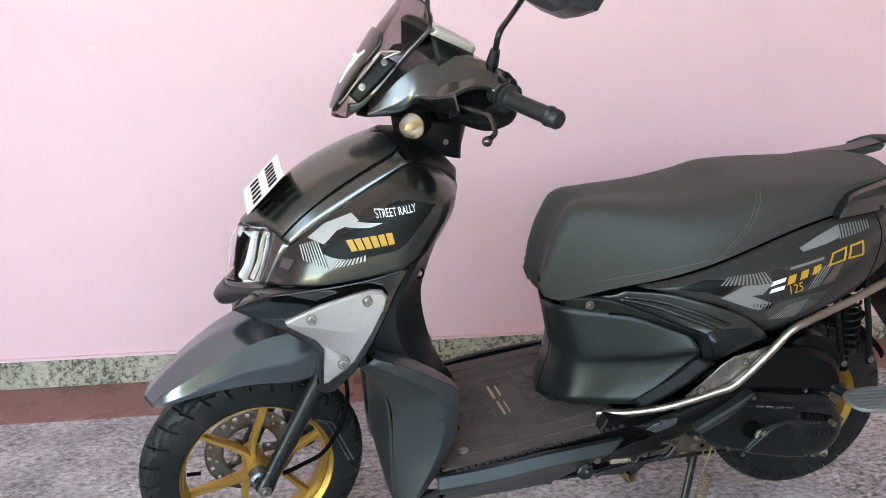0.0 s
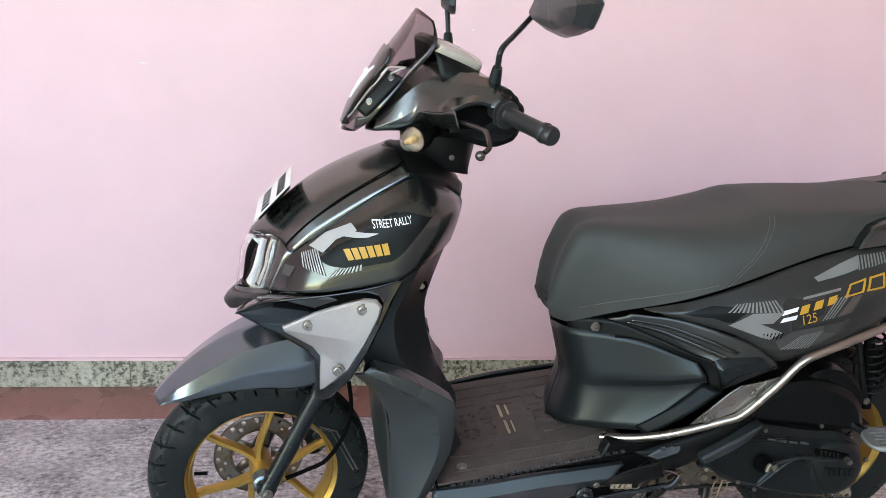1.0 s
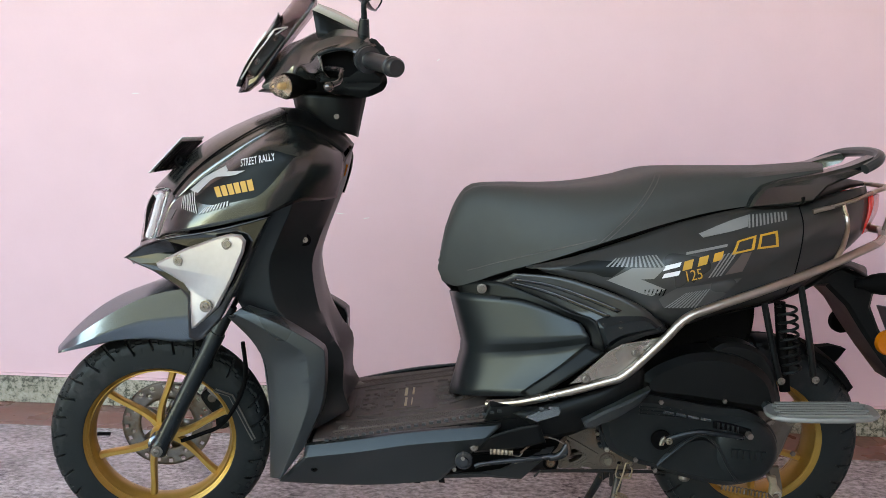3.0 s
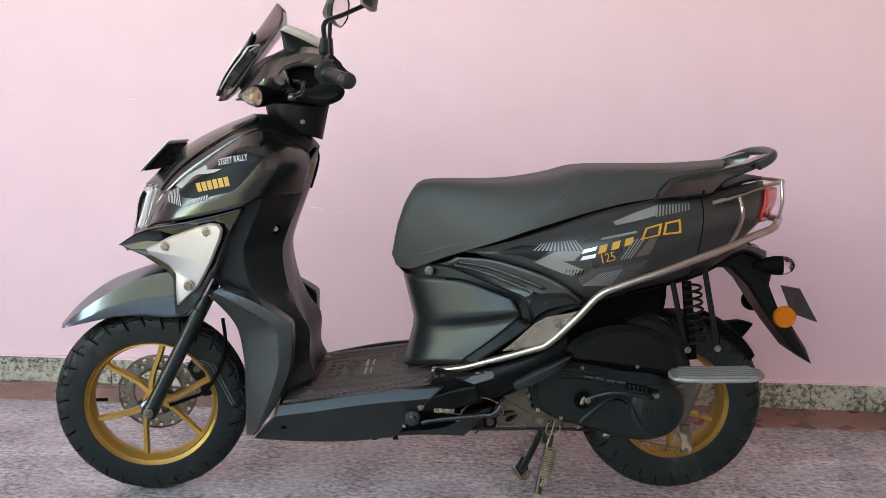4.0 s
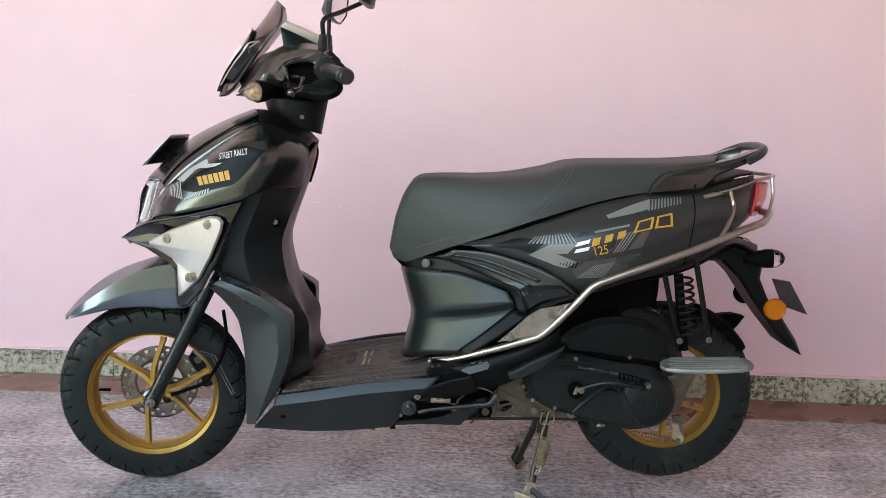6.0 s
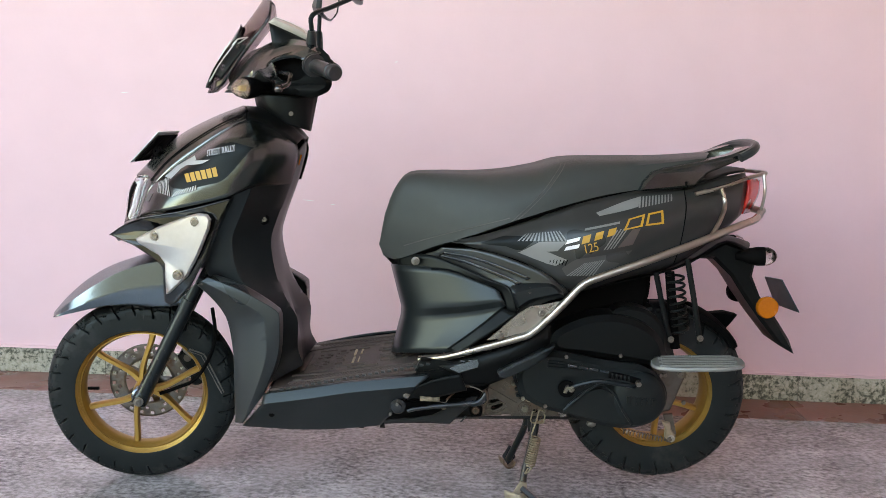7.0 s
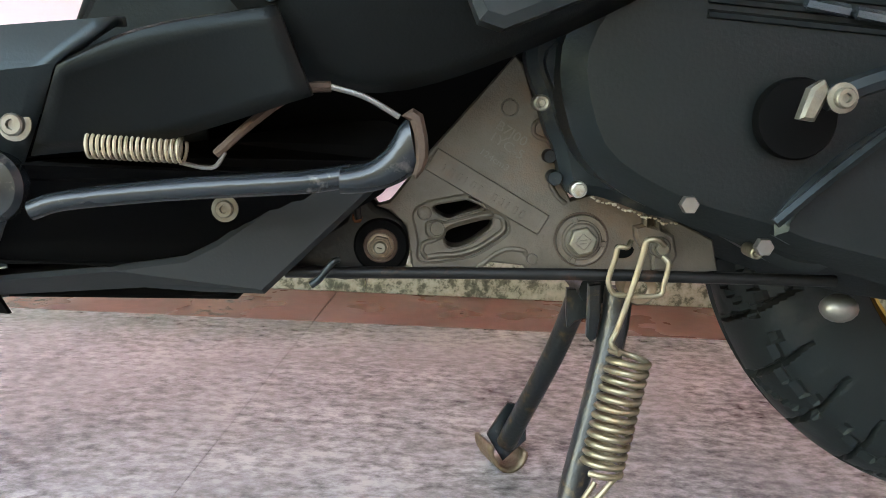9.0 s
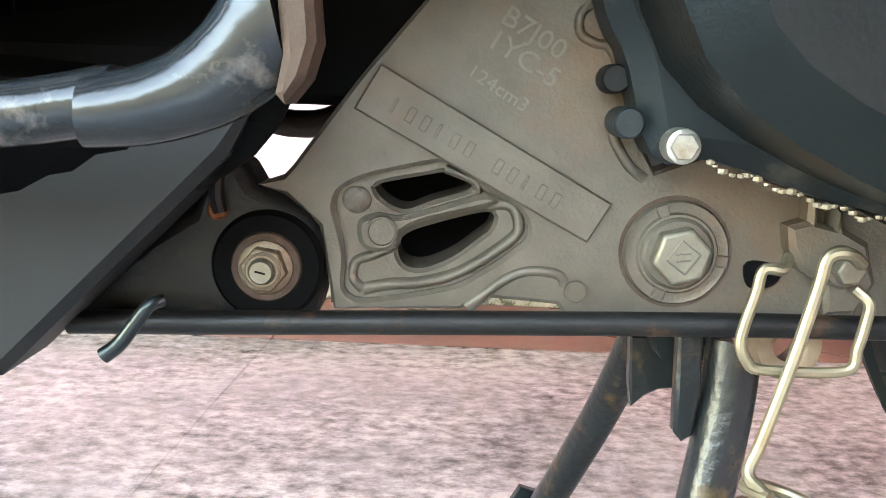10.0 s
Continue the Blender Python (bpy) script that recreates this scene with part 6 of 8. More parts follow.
# engine hanger
HANGER = [(0.9136, -0.126, 0.3448), (0.9183, -0.126, 0.3406), (0.9242, -0.126, 0.324), (0.9316, -0.126, 0.3066), (0.9375, -0.126, 0.2991), (0.9441, -0.126, 0.289), (0.9452, -0.126, 0.2718), (0.9498, -0.126, 0.2631), (0.9631, -0.126, 0.2683), (0.9721, -0.126, 0.267), (0.9805, -0.126, 0.2629), (0.9938, -0.126, 0.2587), (1.0088, -0.126, 0.2551), (1.0346, -0.126, 0.2427), (1.0388, -0.126, 0.2243), (1.0188, -0.126, 0.222), (0.9263, -0.126, 0.2203), (0.9237, -0.126, 0.2236), (0.9129, -0.126, 0.2245), (0.9013, -0.126, 0.2251), (0.8957, -0.126, 0.2214), (0.8586, -0.126, 0.2204), (0.8543, -0.126, 0.2449), (0.8446, -0.126, 0.2536), (0.8361, -0.126, 0.2563), (0.8438, -0.126, 0.2589), (0.847, -0.126, 0.2625), (0.8518, -0.126, 0.2691), (0.8636, -0.126, 0.2851), (0.8693, -0.126, 0.2923)]
POCKET = [(0.859, -0.126, 0.2529), (0.8605, -0.126, 0.2555), (0.8644, -0.126, 0.2579), (0.8701, -0.126, 0.26), (0.8871, -0.126, 0.2639), (0.8919, -0.126, 0.2635), (0.9005, -0.126, 0.257), (0.9092, -0.126, 0.2527), (0.9131, -0.126, 0.2491), (0.9143, -0.126, 0.2437), (0.9098, -0.126, 0.2389), (0.9011, -0.126, 0.2327), (0.893, -0.126, 0.2284), (0.8767, -0.126, 0.2249), (0.8668, -0.126, 0.2238), (0.8628, -0.126, 0.2252), (0.8615, -0.126, 0.2285), (0.8619, -0.126, 0.236), (0.86, -0.126, 0.2451), (0.8587, -0.126, 0.2496)]
SLOTS = ([(0.8699, -0.122, 0.2559), (0.8712, -0.122, 0.257), (0.875, -0.122, 0.2581), (0.892, -0.122, 0.2614), (0.8963, -0.122, 0.261), (0.8974, -0.122, 0.258), (0.8968, -0.122, 0.2561), (0.8857, -0.122, 0.2524), (0.8805, -0.122, 0.2502), (0.8763, -0.122, 0.2504), (0.8719, -0.122, 0.2531)],
         [(0.8769, -0.122, 0.2373), (0.8784, -0.122, 0.242), (0.8856, -0.122, 0.2454), (0.9032, -0.122, 0.2499), (0.9038, -0.122, 0.2451), (0.9012, -0.122, 0.2427), (0.8931, -0.122, 0.2364), (0.8849, -0.122, 0.2328), (0.8793, -0.122, 0.2333)])
hanger = part("engine_hanger", slab(HANGER, 0.012, 0.0012, holes=(list(reversed(rounded(POCKET, 80))),)), M_CAST, scooter, "dusty cast aluminium engine hanger")
part("pocket_floor", slab([(0.8545, -0.1232, 0.266), (0.905, -0.1232, 0.266), (0.918, -0.1232, 0.250), (0.918, -0.1232, 0.236), (0.90, -0.1232, 0.2265), (0.8575, -0.1232, 0.2215)], 0.02, 0.0012, holes=tuple(list(reversed(rounded([(x, -0.1232, z) for x, _, z in o], 44))) for o in SLOTS)), M_CAST, hanger)
part("pocket_island", slab(rounded([(0.8655, -0.1264, 0.2466), (0.871, -0.1264, 0.249), (0.877, -0.1264, 0.2484), (0.8862, -0.1264, 0.2508), (0.9006, -0.1264, 0.2552), (0.9055, -0.1264, 0.254), (0.9033, -0.1264, 0.2519), (0.8856, -0.1264, 0.2472), (0.8785, -0.1264, 0.2438), (0.8773, -0.1264, 0.2396), (0.8718, -0.1264, 0.2375), (0.8662, -0.1264, 0.2397)], 60), 0.006, 0.0014), M_CAST, hanger)
# Near-black plate stands for the shade inside the slots.
part("slot_shadow_plate", slab([(0.866, -0.088, 0.262), (0.901, -0.088, 0.265), (0.912, -0.088, 0.2505), (0.908, -0.088, 0.236), (0.897, -0.088, 0.230), (0.868, -0.088, 0.228)], 0.01, 0.001), M_DARK, hanger, "dark plate added behind the slots for their shade")


def flat_rib(pts, wide, tall):
    """A low rounded ridge along pts in the side plane, its foot on their plane."""
    line = smooth_line(pts, 44)
    rows = []
    for k, p in enumerate(line):
        d = (line[min(k + 1, 44)] - line[max(k - 1, 0)]).normalized()
        n = Vector((-d.z, 0, d.x))
        f = min(1.0, 5 * k / 44 + 0.15, 5 * (44 - k) / 44 + 0.15)
        rows.append([p + n * wide * c + Vector((0, -tall * f * h, 0)) for c, h in ((-1, -0.4), (-0.75, 0.45), (-0.35, 0.93), (0, 1), (0.35, 0.93), (0.75, 0.45), (1, -0.4))])
    return grid(rows)


for pts, wide, tall in (([(0.9025, -0.1235, 0.2522), (0.9092, -0.1235, 0.2521), (0.9117, -0.1235, 0.2474), (0.9107, -0.1235, 0.2431), (0.9013, -0.1235, 0.2358), (0.8929, -0.1235, 0.2312), (0.8831, -0.1235, 0.2286), (0.8749, -0.1235, 0.228), (0.867, -0.1235, 0.2262)], 0.0019, 0.0024),
                        ([(0.8765, -0.1235, 0.2395), (0.870, -0.1235, 0.2365), (0.8650, -0.1235, 0.2345), (0.8640, -0.1235, 0.2295), (0.867, -0.1235, 0.2262)], 0.0016, 0.0018),
                        ([(0.8900, -0.1235, 0.2622), (0.8979, -0.1235, 0.2592), (0.8999, -0.1235, 0.2566), (0.8985, -0.1235, 0.2551)], 0.0014, 0.0022),
                        ([(0.8975, -0.126, 0.2216), (0.9061, -0.126, 0.2292), (0.9141, -0.126, 0.2332), (0.9232, -0.126, 0.2327), (0.9258, -0.126, 0.2296)], 0.0017, 0.0011),
                        ([(0.9292, -0.126, 0.309), (0.9262, -0.126, 0.306), (0.9265, -0.126, 0.301), (0.9305, -0.126, 0.2985), (0.9345, -0.126, 0.2975), (0.938, -0.126, 0.292)], 0.0016, 0.0014),
                        ([(0.9378, -0.126, 0.2785), (0.9375, -0.126, 0.2725), (0.942, -0.126, 0.265), (0.947, -0.126, 0.261)], 0.0018, 0.0014)):
    part("cast_rib", flat_rib(pts, wide, tall), M_CAST, hanger, smooth=60)
part("pocket_bulge", ball((0.8648, -0.1228, 0.2525), 0.0045, 0.0016, 0.0042, 20), M_CAST, hanger)
serial = part("serial_bar", slab([(0.8639, -0.1285, 0.2786), (0.8714, -0.1285, 0.2912), (0.9378, -0.1285, 0.2539), (0.9312, -0.1285, 0.2424)], 0.006, 0.0008), M_CAST, hanger, "raised cast bar")
_sa, _sb = Vector((0.8749, -0.1287, 0.28)), Vector((0.9226, -0.1287, 0.2538))
_sd = (_sb - _sa).normalized()
_su = Vector((-_sd.z, 0, _sd.x))
for k in range(12):
    if k == 6:
        continue
    u = _sa.lerp(_sb, k / 11.5)
    q = [u + _su * z + _sd * x for z, x in ((-0.0022, 0), (0.0022, 0), (0.0022, 0.0022 if k % 3 else 0.0009), (-0.0022, 0.0022 if k % 3 else 0.0009))]
    part("stamped_bar", slab(q, 0.0004, 0.0002), M_CAST, serial)
for p, r in (((0.8724, -0.1264, 0.2438), 0.0046), ((0.9289, -0.126, 0.2276), 0.0035), ((0.9119, -0.126, 0.3153), 0.0052)):
    dot = part("cast_dot", lathe([(0, -0.0007), (r * 0.8, -0.0007), (r * 0.86, -0.0012), (r * 0.96, -0.0012), (r, -0.0004), (r, 0.001)], p, (0, 1, 0), 28), M_CAST, hanger)
_nut = Vector((0.957, -0.126, 0.2403))
part("pivot_boss", lathe([(0.0104, -0.0032), (0.0112, -0.0032), (0.0118, -0.0022), (0.0136, -0.0021), (0.0146, -0.0024), (0.0152, -0.0012), (0.0154, 0.004)], _nut, (0, 1, 0), 56), M_CAST, hanger)
part("boss_groove", lathe([(0.0150, -0.0002), (0.0163, -0.0004), (0.0164, 0.001)], _nut, (0, 1, 0), 56), M_RUST, hanger)
part("pivot_collar", lathe([(0.0, -0.0045), (0.0094, -0.0045), (0.0102, -0.0038), (0.0106, -0.003), (0.0106, 0.0)], _nut, (0, 1, 0), 44), M_CAST, hanger)
for turn in (1.95, 4.35, -0.15):
    e, f = Vector((math.cos(turn), 0, math.sin(turn))), Vector((-math.sin(turn), 0, math.cos(turn)))
    c = _nut + Vector((0, -0.0034, 0))
    part("boss_tab", slab([c + e * r + f * w for r, w in ((0.0112, -0.0016), (0.0148, -0.0018), (0.0148, 0.0018), (0.0112, 0.0016))], 0.002, 0.0004), M_CAST, hanger)
pivot = part("pivot_bolt", hexhead(_nut + Vector((0, -0.004, 0)), 0.0086, 0.0058, turn=0.5), M_DIRTYBOLT, hanger, "cast hexagon pivot bolt", bevel=0.0005)
_pc = _nut + Vector((0, -0.0099, 0))
for a in range(4):
    e = [Vector((math.cos(t), 0, math.sin(t))) for t in (a * math.pi / 2 + 0.15, (a + 1) * math.pi / 2 + 0.15)]
    part("bolt_mark", tube([_pc + e[0] * 0.0048, _pc + e[1] * 0.0048], 0.0003, 5), M_CASTLIT, pivot)
for dx, dz, w in ((-0.0012, 0.0008, 0.002), (0.001, 0.001, 0.0022), (-0.0008, -0.0012, 0.0024), (0.0012, -0.001, 0.0016)):
    part("bolt_mark", tube([_pc + Vector((dx - w / 2, 0, dz)), _pc + Vector((dx + w / 2, 0, dz + 0.0004))], 0.0003, 5), M_CASTLIT, pivot)


def words(name, text, size, at, direction, material, parent, deep=0.0006, squash=1.0):
    """Raised lettering in the side plane; at is the middle of the line."""
    cu = bpy.data.curves.new(name, "FONT")
    cu.body, cu.size, cu.extrude, cu.align_x, cu.align_y = text, size, deep, "CENTER", "CENTER"
    tmp = bpy.data.objects.new(name, cu)
    scene.collection.objects.link(tmp)
    bpy.context.view_layer.update()
    me = bpy.data.meshes.new_from_object(tmp.evaluated_get(bpy.context.evaluated_depsgraph_get()))
    bpy.data.objects.remove(tmp)
    bpy.data.curves.remove(cu)
    d = Vector(direction).normalized()
    up = Vector((-d.z, 0, d.x))
    m = Matrix((d * squash, up, Vector((0, -1, 0)))).transposed().to_4x4()
    m.translation = at
    me.transform(m)
    me.materials.append(material)
    ob = new(name, me)
    ob.parent = parent
    return ob


_d = Vector((0.0193, 0, -0.0117))
# Letters take the lighter casting colour in place of light on their relief.
words("lettering", "B7J00", 0.0078, (0.9136, -0.126, 0.3005), _d, M_CASTLIT, hanger, 0.0007, 1.12)
words("lettering", "1YC-5", 0.0078, (0.911, -0.126, 0.2935), _d, M_CASTLIT, hanger, 0.0007, 1.12)
words("lettering", "124cm3", 0.0054, (0.9042, -0.126, 0.2852), _d, M_CASTLIT, hanger, 0.0005, 1.15)

part("rusty_arm", tube([(0.800, -0.04, 0.284), (0.8185, -0.04, 0.2745), (0.8333, -0.04, 0.2705), (0.8502, -0.04, 0.2735), (0.875, -0.04, 0.291)], 0.0052, 12), M_RUST, scooter, "rust-brown frame arm")
mount = part("mount_arm", slab([(0.8275, -0.128, 0.2677), (0.8314, -0.128, 0.2638), (0.8338, -0.128, 0.262), (0.8369, -0.128, 0.2568), (0.8441, -0.128, 0.253), (0.8522, -0.128, 0.2487), (0.8562, -0.128, 0.2408), (0.8567, -0.128, 0.2291), (0.8539, -0.128, 0.2178), (0.82, -0.128, 0.2128), (0.7786, -0.128, 0.2148), (0.7888, -0.128, 0.2268), (0.8038, -0.128, 0.2405), (0.8169, -0.128, 0.2486), (0.8206, -0.128, 0.2603), (0.8235, -0.128, 0.2636)], 0.02, 0.003), M_WELD, scooter, "black welded mounting arm", bevel=0.002)
part("arm_rib", tube([(0.8262, -0.1285, 0.2625), (0.8258, -0.1295, 0.254), (0.8268, -0.1295, 0.2485)], 0.0021, 8), M_WELD, mount)
_bu = Vector((0.8401, -0.1285, 0.2335))
part("rubber_bush", lathe([(0.0095, -0.0025), (0.0148, -0.0025), (0.0160, -0.001), (0.0162, 0.004)], _bu, (0, 1, 0), 44), M_DARK, mount)
part("washer", lathe([(0.0, -0.0034), (0.0096, -0.0034), (0.0101, -0.0026), (0.0101, 0.002)], _bu, (0, 1, 0), 36), M_RUST, mount, "rusty washer")
part("nut", lathe([(0.0, -0.0048), (0.0066, -0.0048), (0.0076, -0.0042), (0.0079, -0.0034), (0.0079, -0.002)], _bu, (0, 1, 0), 36), M_OLDNUT, mount, "dirty flange nut")
part("nut_head", hexhead(_bu + Vector((0, -0.0045, 0)), 0.0067, 0.0042, turn=0.1), M_OLDNUT, mount, bevel=0.0005)
part("nut_collar", lathe([(0.0, -0.0095), (0.0044, -0.0095), (0.0052, -0.0089), (0.0054, -0.0075)], _bu, (0, 1, 0), 28), M_OLDNUT, mount)
bolt_end = part("bolt_end", lathe([(0, -0.0118), (0.0030, -0.0118), (0.0036, -0.0110), (0.0036, -0.0102), (0.0039, -0.0098), (0.0036, -0.0092), (0.0036, -0.005)], _bu, (0, 1, 0), 24), M_DIRTYBOLT, mount)
part("bolt_slot", tube([_bu + Vector((-0.0015, -0.0119, 0.0004)), _bu + Vector((0.0014, -0.0119, -0.0003))], 0.0003, 5), M_DARK, bolt_end)
part("rust_patch", slab([(0.823, -0.1290, 0.2508), (0.8262, -0.1290, 0.2514), (0.829, -0.1290, 0.2495), (0.828, -0.1290, 0.2465), (0.8245, -0.1290, 0.246), (0.8228, -0.1290, 0.248)], 0.003, 0.0008), M_RUSTRED, mount, "orange rust patch")
part("link_rod", tube([(0.786, -0.137, 0.2175), (0.8143, -0.137, 0.2181), (0.8931, -0.137, 0.2202), (0.972, -0.137, 0.2218), (1.0132, -0.137, 0.222), (1.104, -0.137, 0.2225)], 0.0035, 14), M_WELD, scooter, "long thin black steel rod")
part("rod_stay", slab([(0.792, -0.134, 0.2185), (0.800, -0.134, 0.2155), (0.820, -0.134, 0.2132), (0.838, -0.134, 0.2152), (0.842, -0.134, 0.2185)], 0.006, 0.001), M_WELD, scooter)
part("rod_hook", tube([(0.8188, -0.158, 0.2293), (0.8155, -0.160, 0.2280), (0.8085, -0.160, 0.2187), (0.8038, -0.160, 0.2148)], (0.0017, 0.0022), 12), M_BLACKPAINT, scooter, "bent rod end")
_bt = [(0.9498, -0.152, 0.272), (0.9374, -0.143, 0.2773), (0.9353, -0.133, 0.2887)]
bright = part("case_bolt", lathe([(0, -0.0032), (0.0034, -0.0032), (0.0044, -0.0028), (0.0047, -0.0012), (0.0047, 0.004)], _bt[0], (0, 1, 0), 28), M_BRIGHTBOLT, scooter, "bright flanged bolt")
part("bolt_hex", hexhead(Vector(_bt[0]) + Vector((0, -0.0022, 0)), 0.0037, 0.0022), M_BRIGHTBOLT, bright)
part("case_bolt", lathe([(0, -0.004), (0.0036, -0.004), (0.0042, -0.0032), (0.0042, 0.01)], _bt[1], (0, 1, 0), 20), M_RIM, scooter)
part("case_bolt", lathe([(0, -0.003), (0.0034, -0.003), (0.0040, -0.002), (0.0041, 0.01)], _bt[2], (0, 1, 0), 20), M_WELD, scooter)
for p, r in (((0.9226, -0.19, 0.3184), 0.0042), ((1.0036, -0.185, 0.2716), 0.0043), ((1.0486, -0.157, 0.2411), 0.0038)):
    knob = part("case_bolt", lathe([(0, -0.0045), (r * 0.35, -0.0045), (r * 0.4, -0.0038), (r * 0.75, -0.0045), (r * 0.95, -0.0038), (r, -0.002), (r * 1.02, 0.012)], p, (0, 1, 0), 26), M_DIRTYBOLT, scooter)
part("crankcase_rim", slab(rounded([(0.9179, -0.148, 0.3448), (0.9271, -0.148, 0.3162), (0.9313, -0.148, 0.3032), (0.9366, -0.148, 0.2935), (0.9402, -0.148, 0.2801), (0.9432, -0.148, 0.2712), (0.9497, -0.148, 0.2663), (0.9561, -0.148, 0.2685), (0.9697, -0.148, 0.2656), (0.9804, -0.148, 0.2619), (0.9926, -0.148, 0.2581), (1.0048, -0.148, 0.2555), (1.0367, -0.148, 0.2461), (1.0734, -0.148, 0.2295), (1.099, -0.148, 0.235), (1.094, -0.148, 0.284), (1.075, -0.148, 0.32), (1.026, -0.148, 0.355), (0.965, -0.148, 0.365), (0.928, -0.148, 0.360)], 90), 0.05, 0.006), M_RIM, scooter, "blue-black crankcase rim")
part("rim_step", slab(rounded([(0.9279, -0.166, 0.346), (0.9385, -0.166, 0.3155), (0.9495, -0.166, 0.298), (0.9655, -0.166, 0.2835), (0.985, -0.166, 0.2735), (1.006, -0.166, 0.2675), (1.045, -0.166, 0.256), (1.078, -0.166, 0.245), (1.090, -0.166, 0.284), (1.070, -0.166, 0.32), (1.02, -0.166, 0.352), (0.965, -0.166, 0.360)], 80), 0.03, 0.005), M_RIM, scooter, "blue-black crankcase step")
for a, r in zip(range(26), (0.0009, 0.0006, 0.0011, 0.0007, 0.0008) * 6):
    u = smooth_line([(0.958, -0.1545, 0.2672), (0.9697, -0.1545, 0.2640), (0.9804, -0.1545, 0.2603), (0.9926, -0.1545, 0.2566), (1.0048, -0.1545, 0.2540)], 25)[a]
    part("mud_crumb", ball(u + Vector((0.0007 * math.sin(a * 5.1), 0.004, 0.0008 * math.cos(a * 7.3))), r * 1.5, r, r, 6), M_SKID, hanger)

# centre stand
stand = part("centre_stand", tube([(0.976, -0.075, 0.200), (0.972, 0.08, 0.198)], 0.010, 14), M_RIM, scooter, "chipped black centre stand")
near_leg = part("leg", tube([(0.9885, -0.09, 0.2055), (0.9865, -0.092, 0.18), (0.977, -0.10, 0.135), (0.963, -0.112, 0.075), (0.956, -0.124, 0.028)], 0.0092, 16), M_CHIPPED, stand, "chipped black stand leg")
part("flange", slab([(0.9764, -0.096, 0.2085), (0.9684, -0.096, 0.2075), (0.9688, -0.096, 0.1887), (0.9690, -0.096, 0.1740), (0.9719, -0.096, 0.1707), (0.9755, -0.096, 0.1732), (0.9773, -0.096, 0.187)], 0.006, 0.0012), M_CHIPPED, near_leg, "rust-flecked flange")
part("leg", tube([(0.981, 0.005, 0.186), (0.969, 0.045, 0.125), (0.940, 0.105, 0.026)], 0.0088, 16, 16), M_CHIPPED, stand)
part("gusset_plate", slab([(0.960, -0.062, 0.198), (0.9765, -0.062, 0.198), (0.9796, -0.062, 0.1882), (0.9782, -0.062, 0.1784), (0.9718, -0.062, 0.1778), (0.9668, -0.062, 0.1752), (0.9619, -0.062, 0.1708), (0.9606, -0.062, 0.18)], 0.006, 0.001), M_CHIPPED, stand)


def skid(x, y, turn, size):
    """Bent skid plate under a stand leg, curling up at both ends."""
    rows = []
    c, d = math.cos(turn), math.sin(turn)
    for k in range(19):
        a = radians(150 + 215 * k / 18)
        r = size * (0.021 + 0.0022 * max(0, 4 - k))
        u, h = r * math.cos(a), 0.0025 + 0.021 * size + r * math.sin(a)
        rows.append([(x + u * c - w * d, y + u * d + w * c, h) for w in (-0.025 * size, -0.013 * size, 0.0, 0.013 * size, 0.025 * size)])
    return grid(rows)


for x, y, turn, size in ((0.950, -0.13, 0.9, 1.0), (0.938, 0.114, 0.35, 0.7)):
    part("foot", skid(x, y, turn, size), M_SKID if y < 0 else M_OLDNUT, stand, "worn zinc-coated skid foot" if y < 0 else "dirty brown skid foot", thick=0.0028)
    dx = 0.0 if y < 0 else -0.012
    part("foot_web", slab([(0.935 + dx, y - 0.002, 0.03), (0.952 + dx, y - 0.002, 0.06), (0.968 + dx, y - 0.002, 0.055), (0.97 + dx, y - 0.002, 0.026), (0.95 + dx, y - 0.002, 0.006)], 0.005, 0.001), M_SKID if y < 0 else M_SCUFF, stand)
part("foot_lever", tube([(0.955, -0.15, 0.05), (0.981, -0.174, 0.036), (1.013, -0.198, 0.022), (1.051, -0.2, 0.024), (1.092, -0.197, 0.026), (1.108, -0.238, 0.012)], 0.0075, 5, 30), M_SCUFF, stand, "bent foot lever")
_s0, _s1 = Vector((0.9835, -0.158, 0.181)), Vector((0.9695, -0.164, 0.113))
spring = part("stand_spring", coil(_s0, _s1, 0.0112, 0.0019, 13, 10), M_ZINC, scooter, "yellowed zinc return spring")
part("hook_wire", tube([(1.000, -0.150, 0.2425), (0.995, -0.155, 0.2456), (0.9909, -0.155, 0.2458), (0.9885, -0.155, 0.2439), (0.9871, -0.155, 0.2365), (0.9821, -0.155, 0.2157), (0.9757, -0.156, 0.1949), (0.9723, -0.158, 0.1868), (0.975, -0.164, 0.1835)], 0.0018, 10, 60), M_ZINC, spring)
part("hook_wire", tube([_s1 + Vector((0.008, -0.006, 0)), _s1 + Vector((-0.004, -0.008, -0.014)), _s1 + Vector((-0.010, 0.0, -0.02)), _s1 + Vector((-0.002, 0.004, -0.008))], 0.0018, 8, 20), M_ZINC, spring)
part("wire_clip", tube([(0.9821, -0.146, 0.2431), (0.9794, -0.15, 0.2403), (0.9745, -0.15, 0.2402), (0.973, -0.15, 0.2337), (0.9707, -0.15, 0.2252), (0.97, -0.15, 0.2198), (0.9722, -0.15, 0.2150), (0.9766, -0.15, 0.2129), (0.9985, -0.15, 0.2132), (1.0014, -0.15, 0.2199), (1.0031, -0.15, 0.2285), (1.0031, -0.15, 0.2323), (1.0001, -0.148, 0.2353)], 0.0016, 10, 70), M_ZINC, scooter, "bent zinc wire clip")
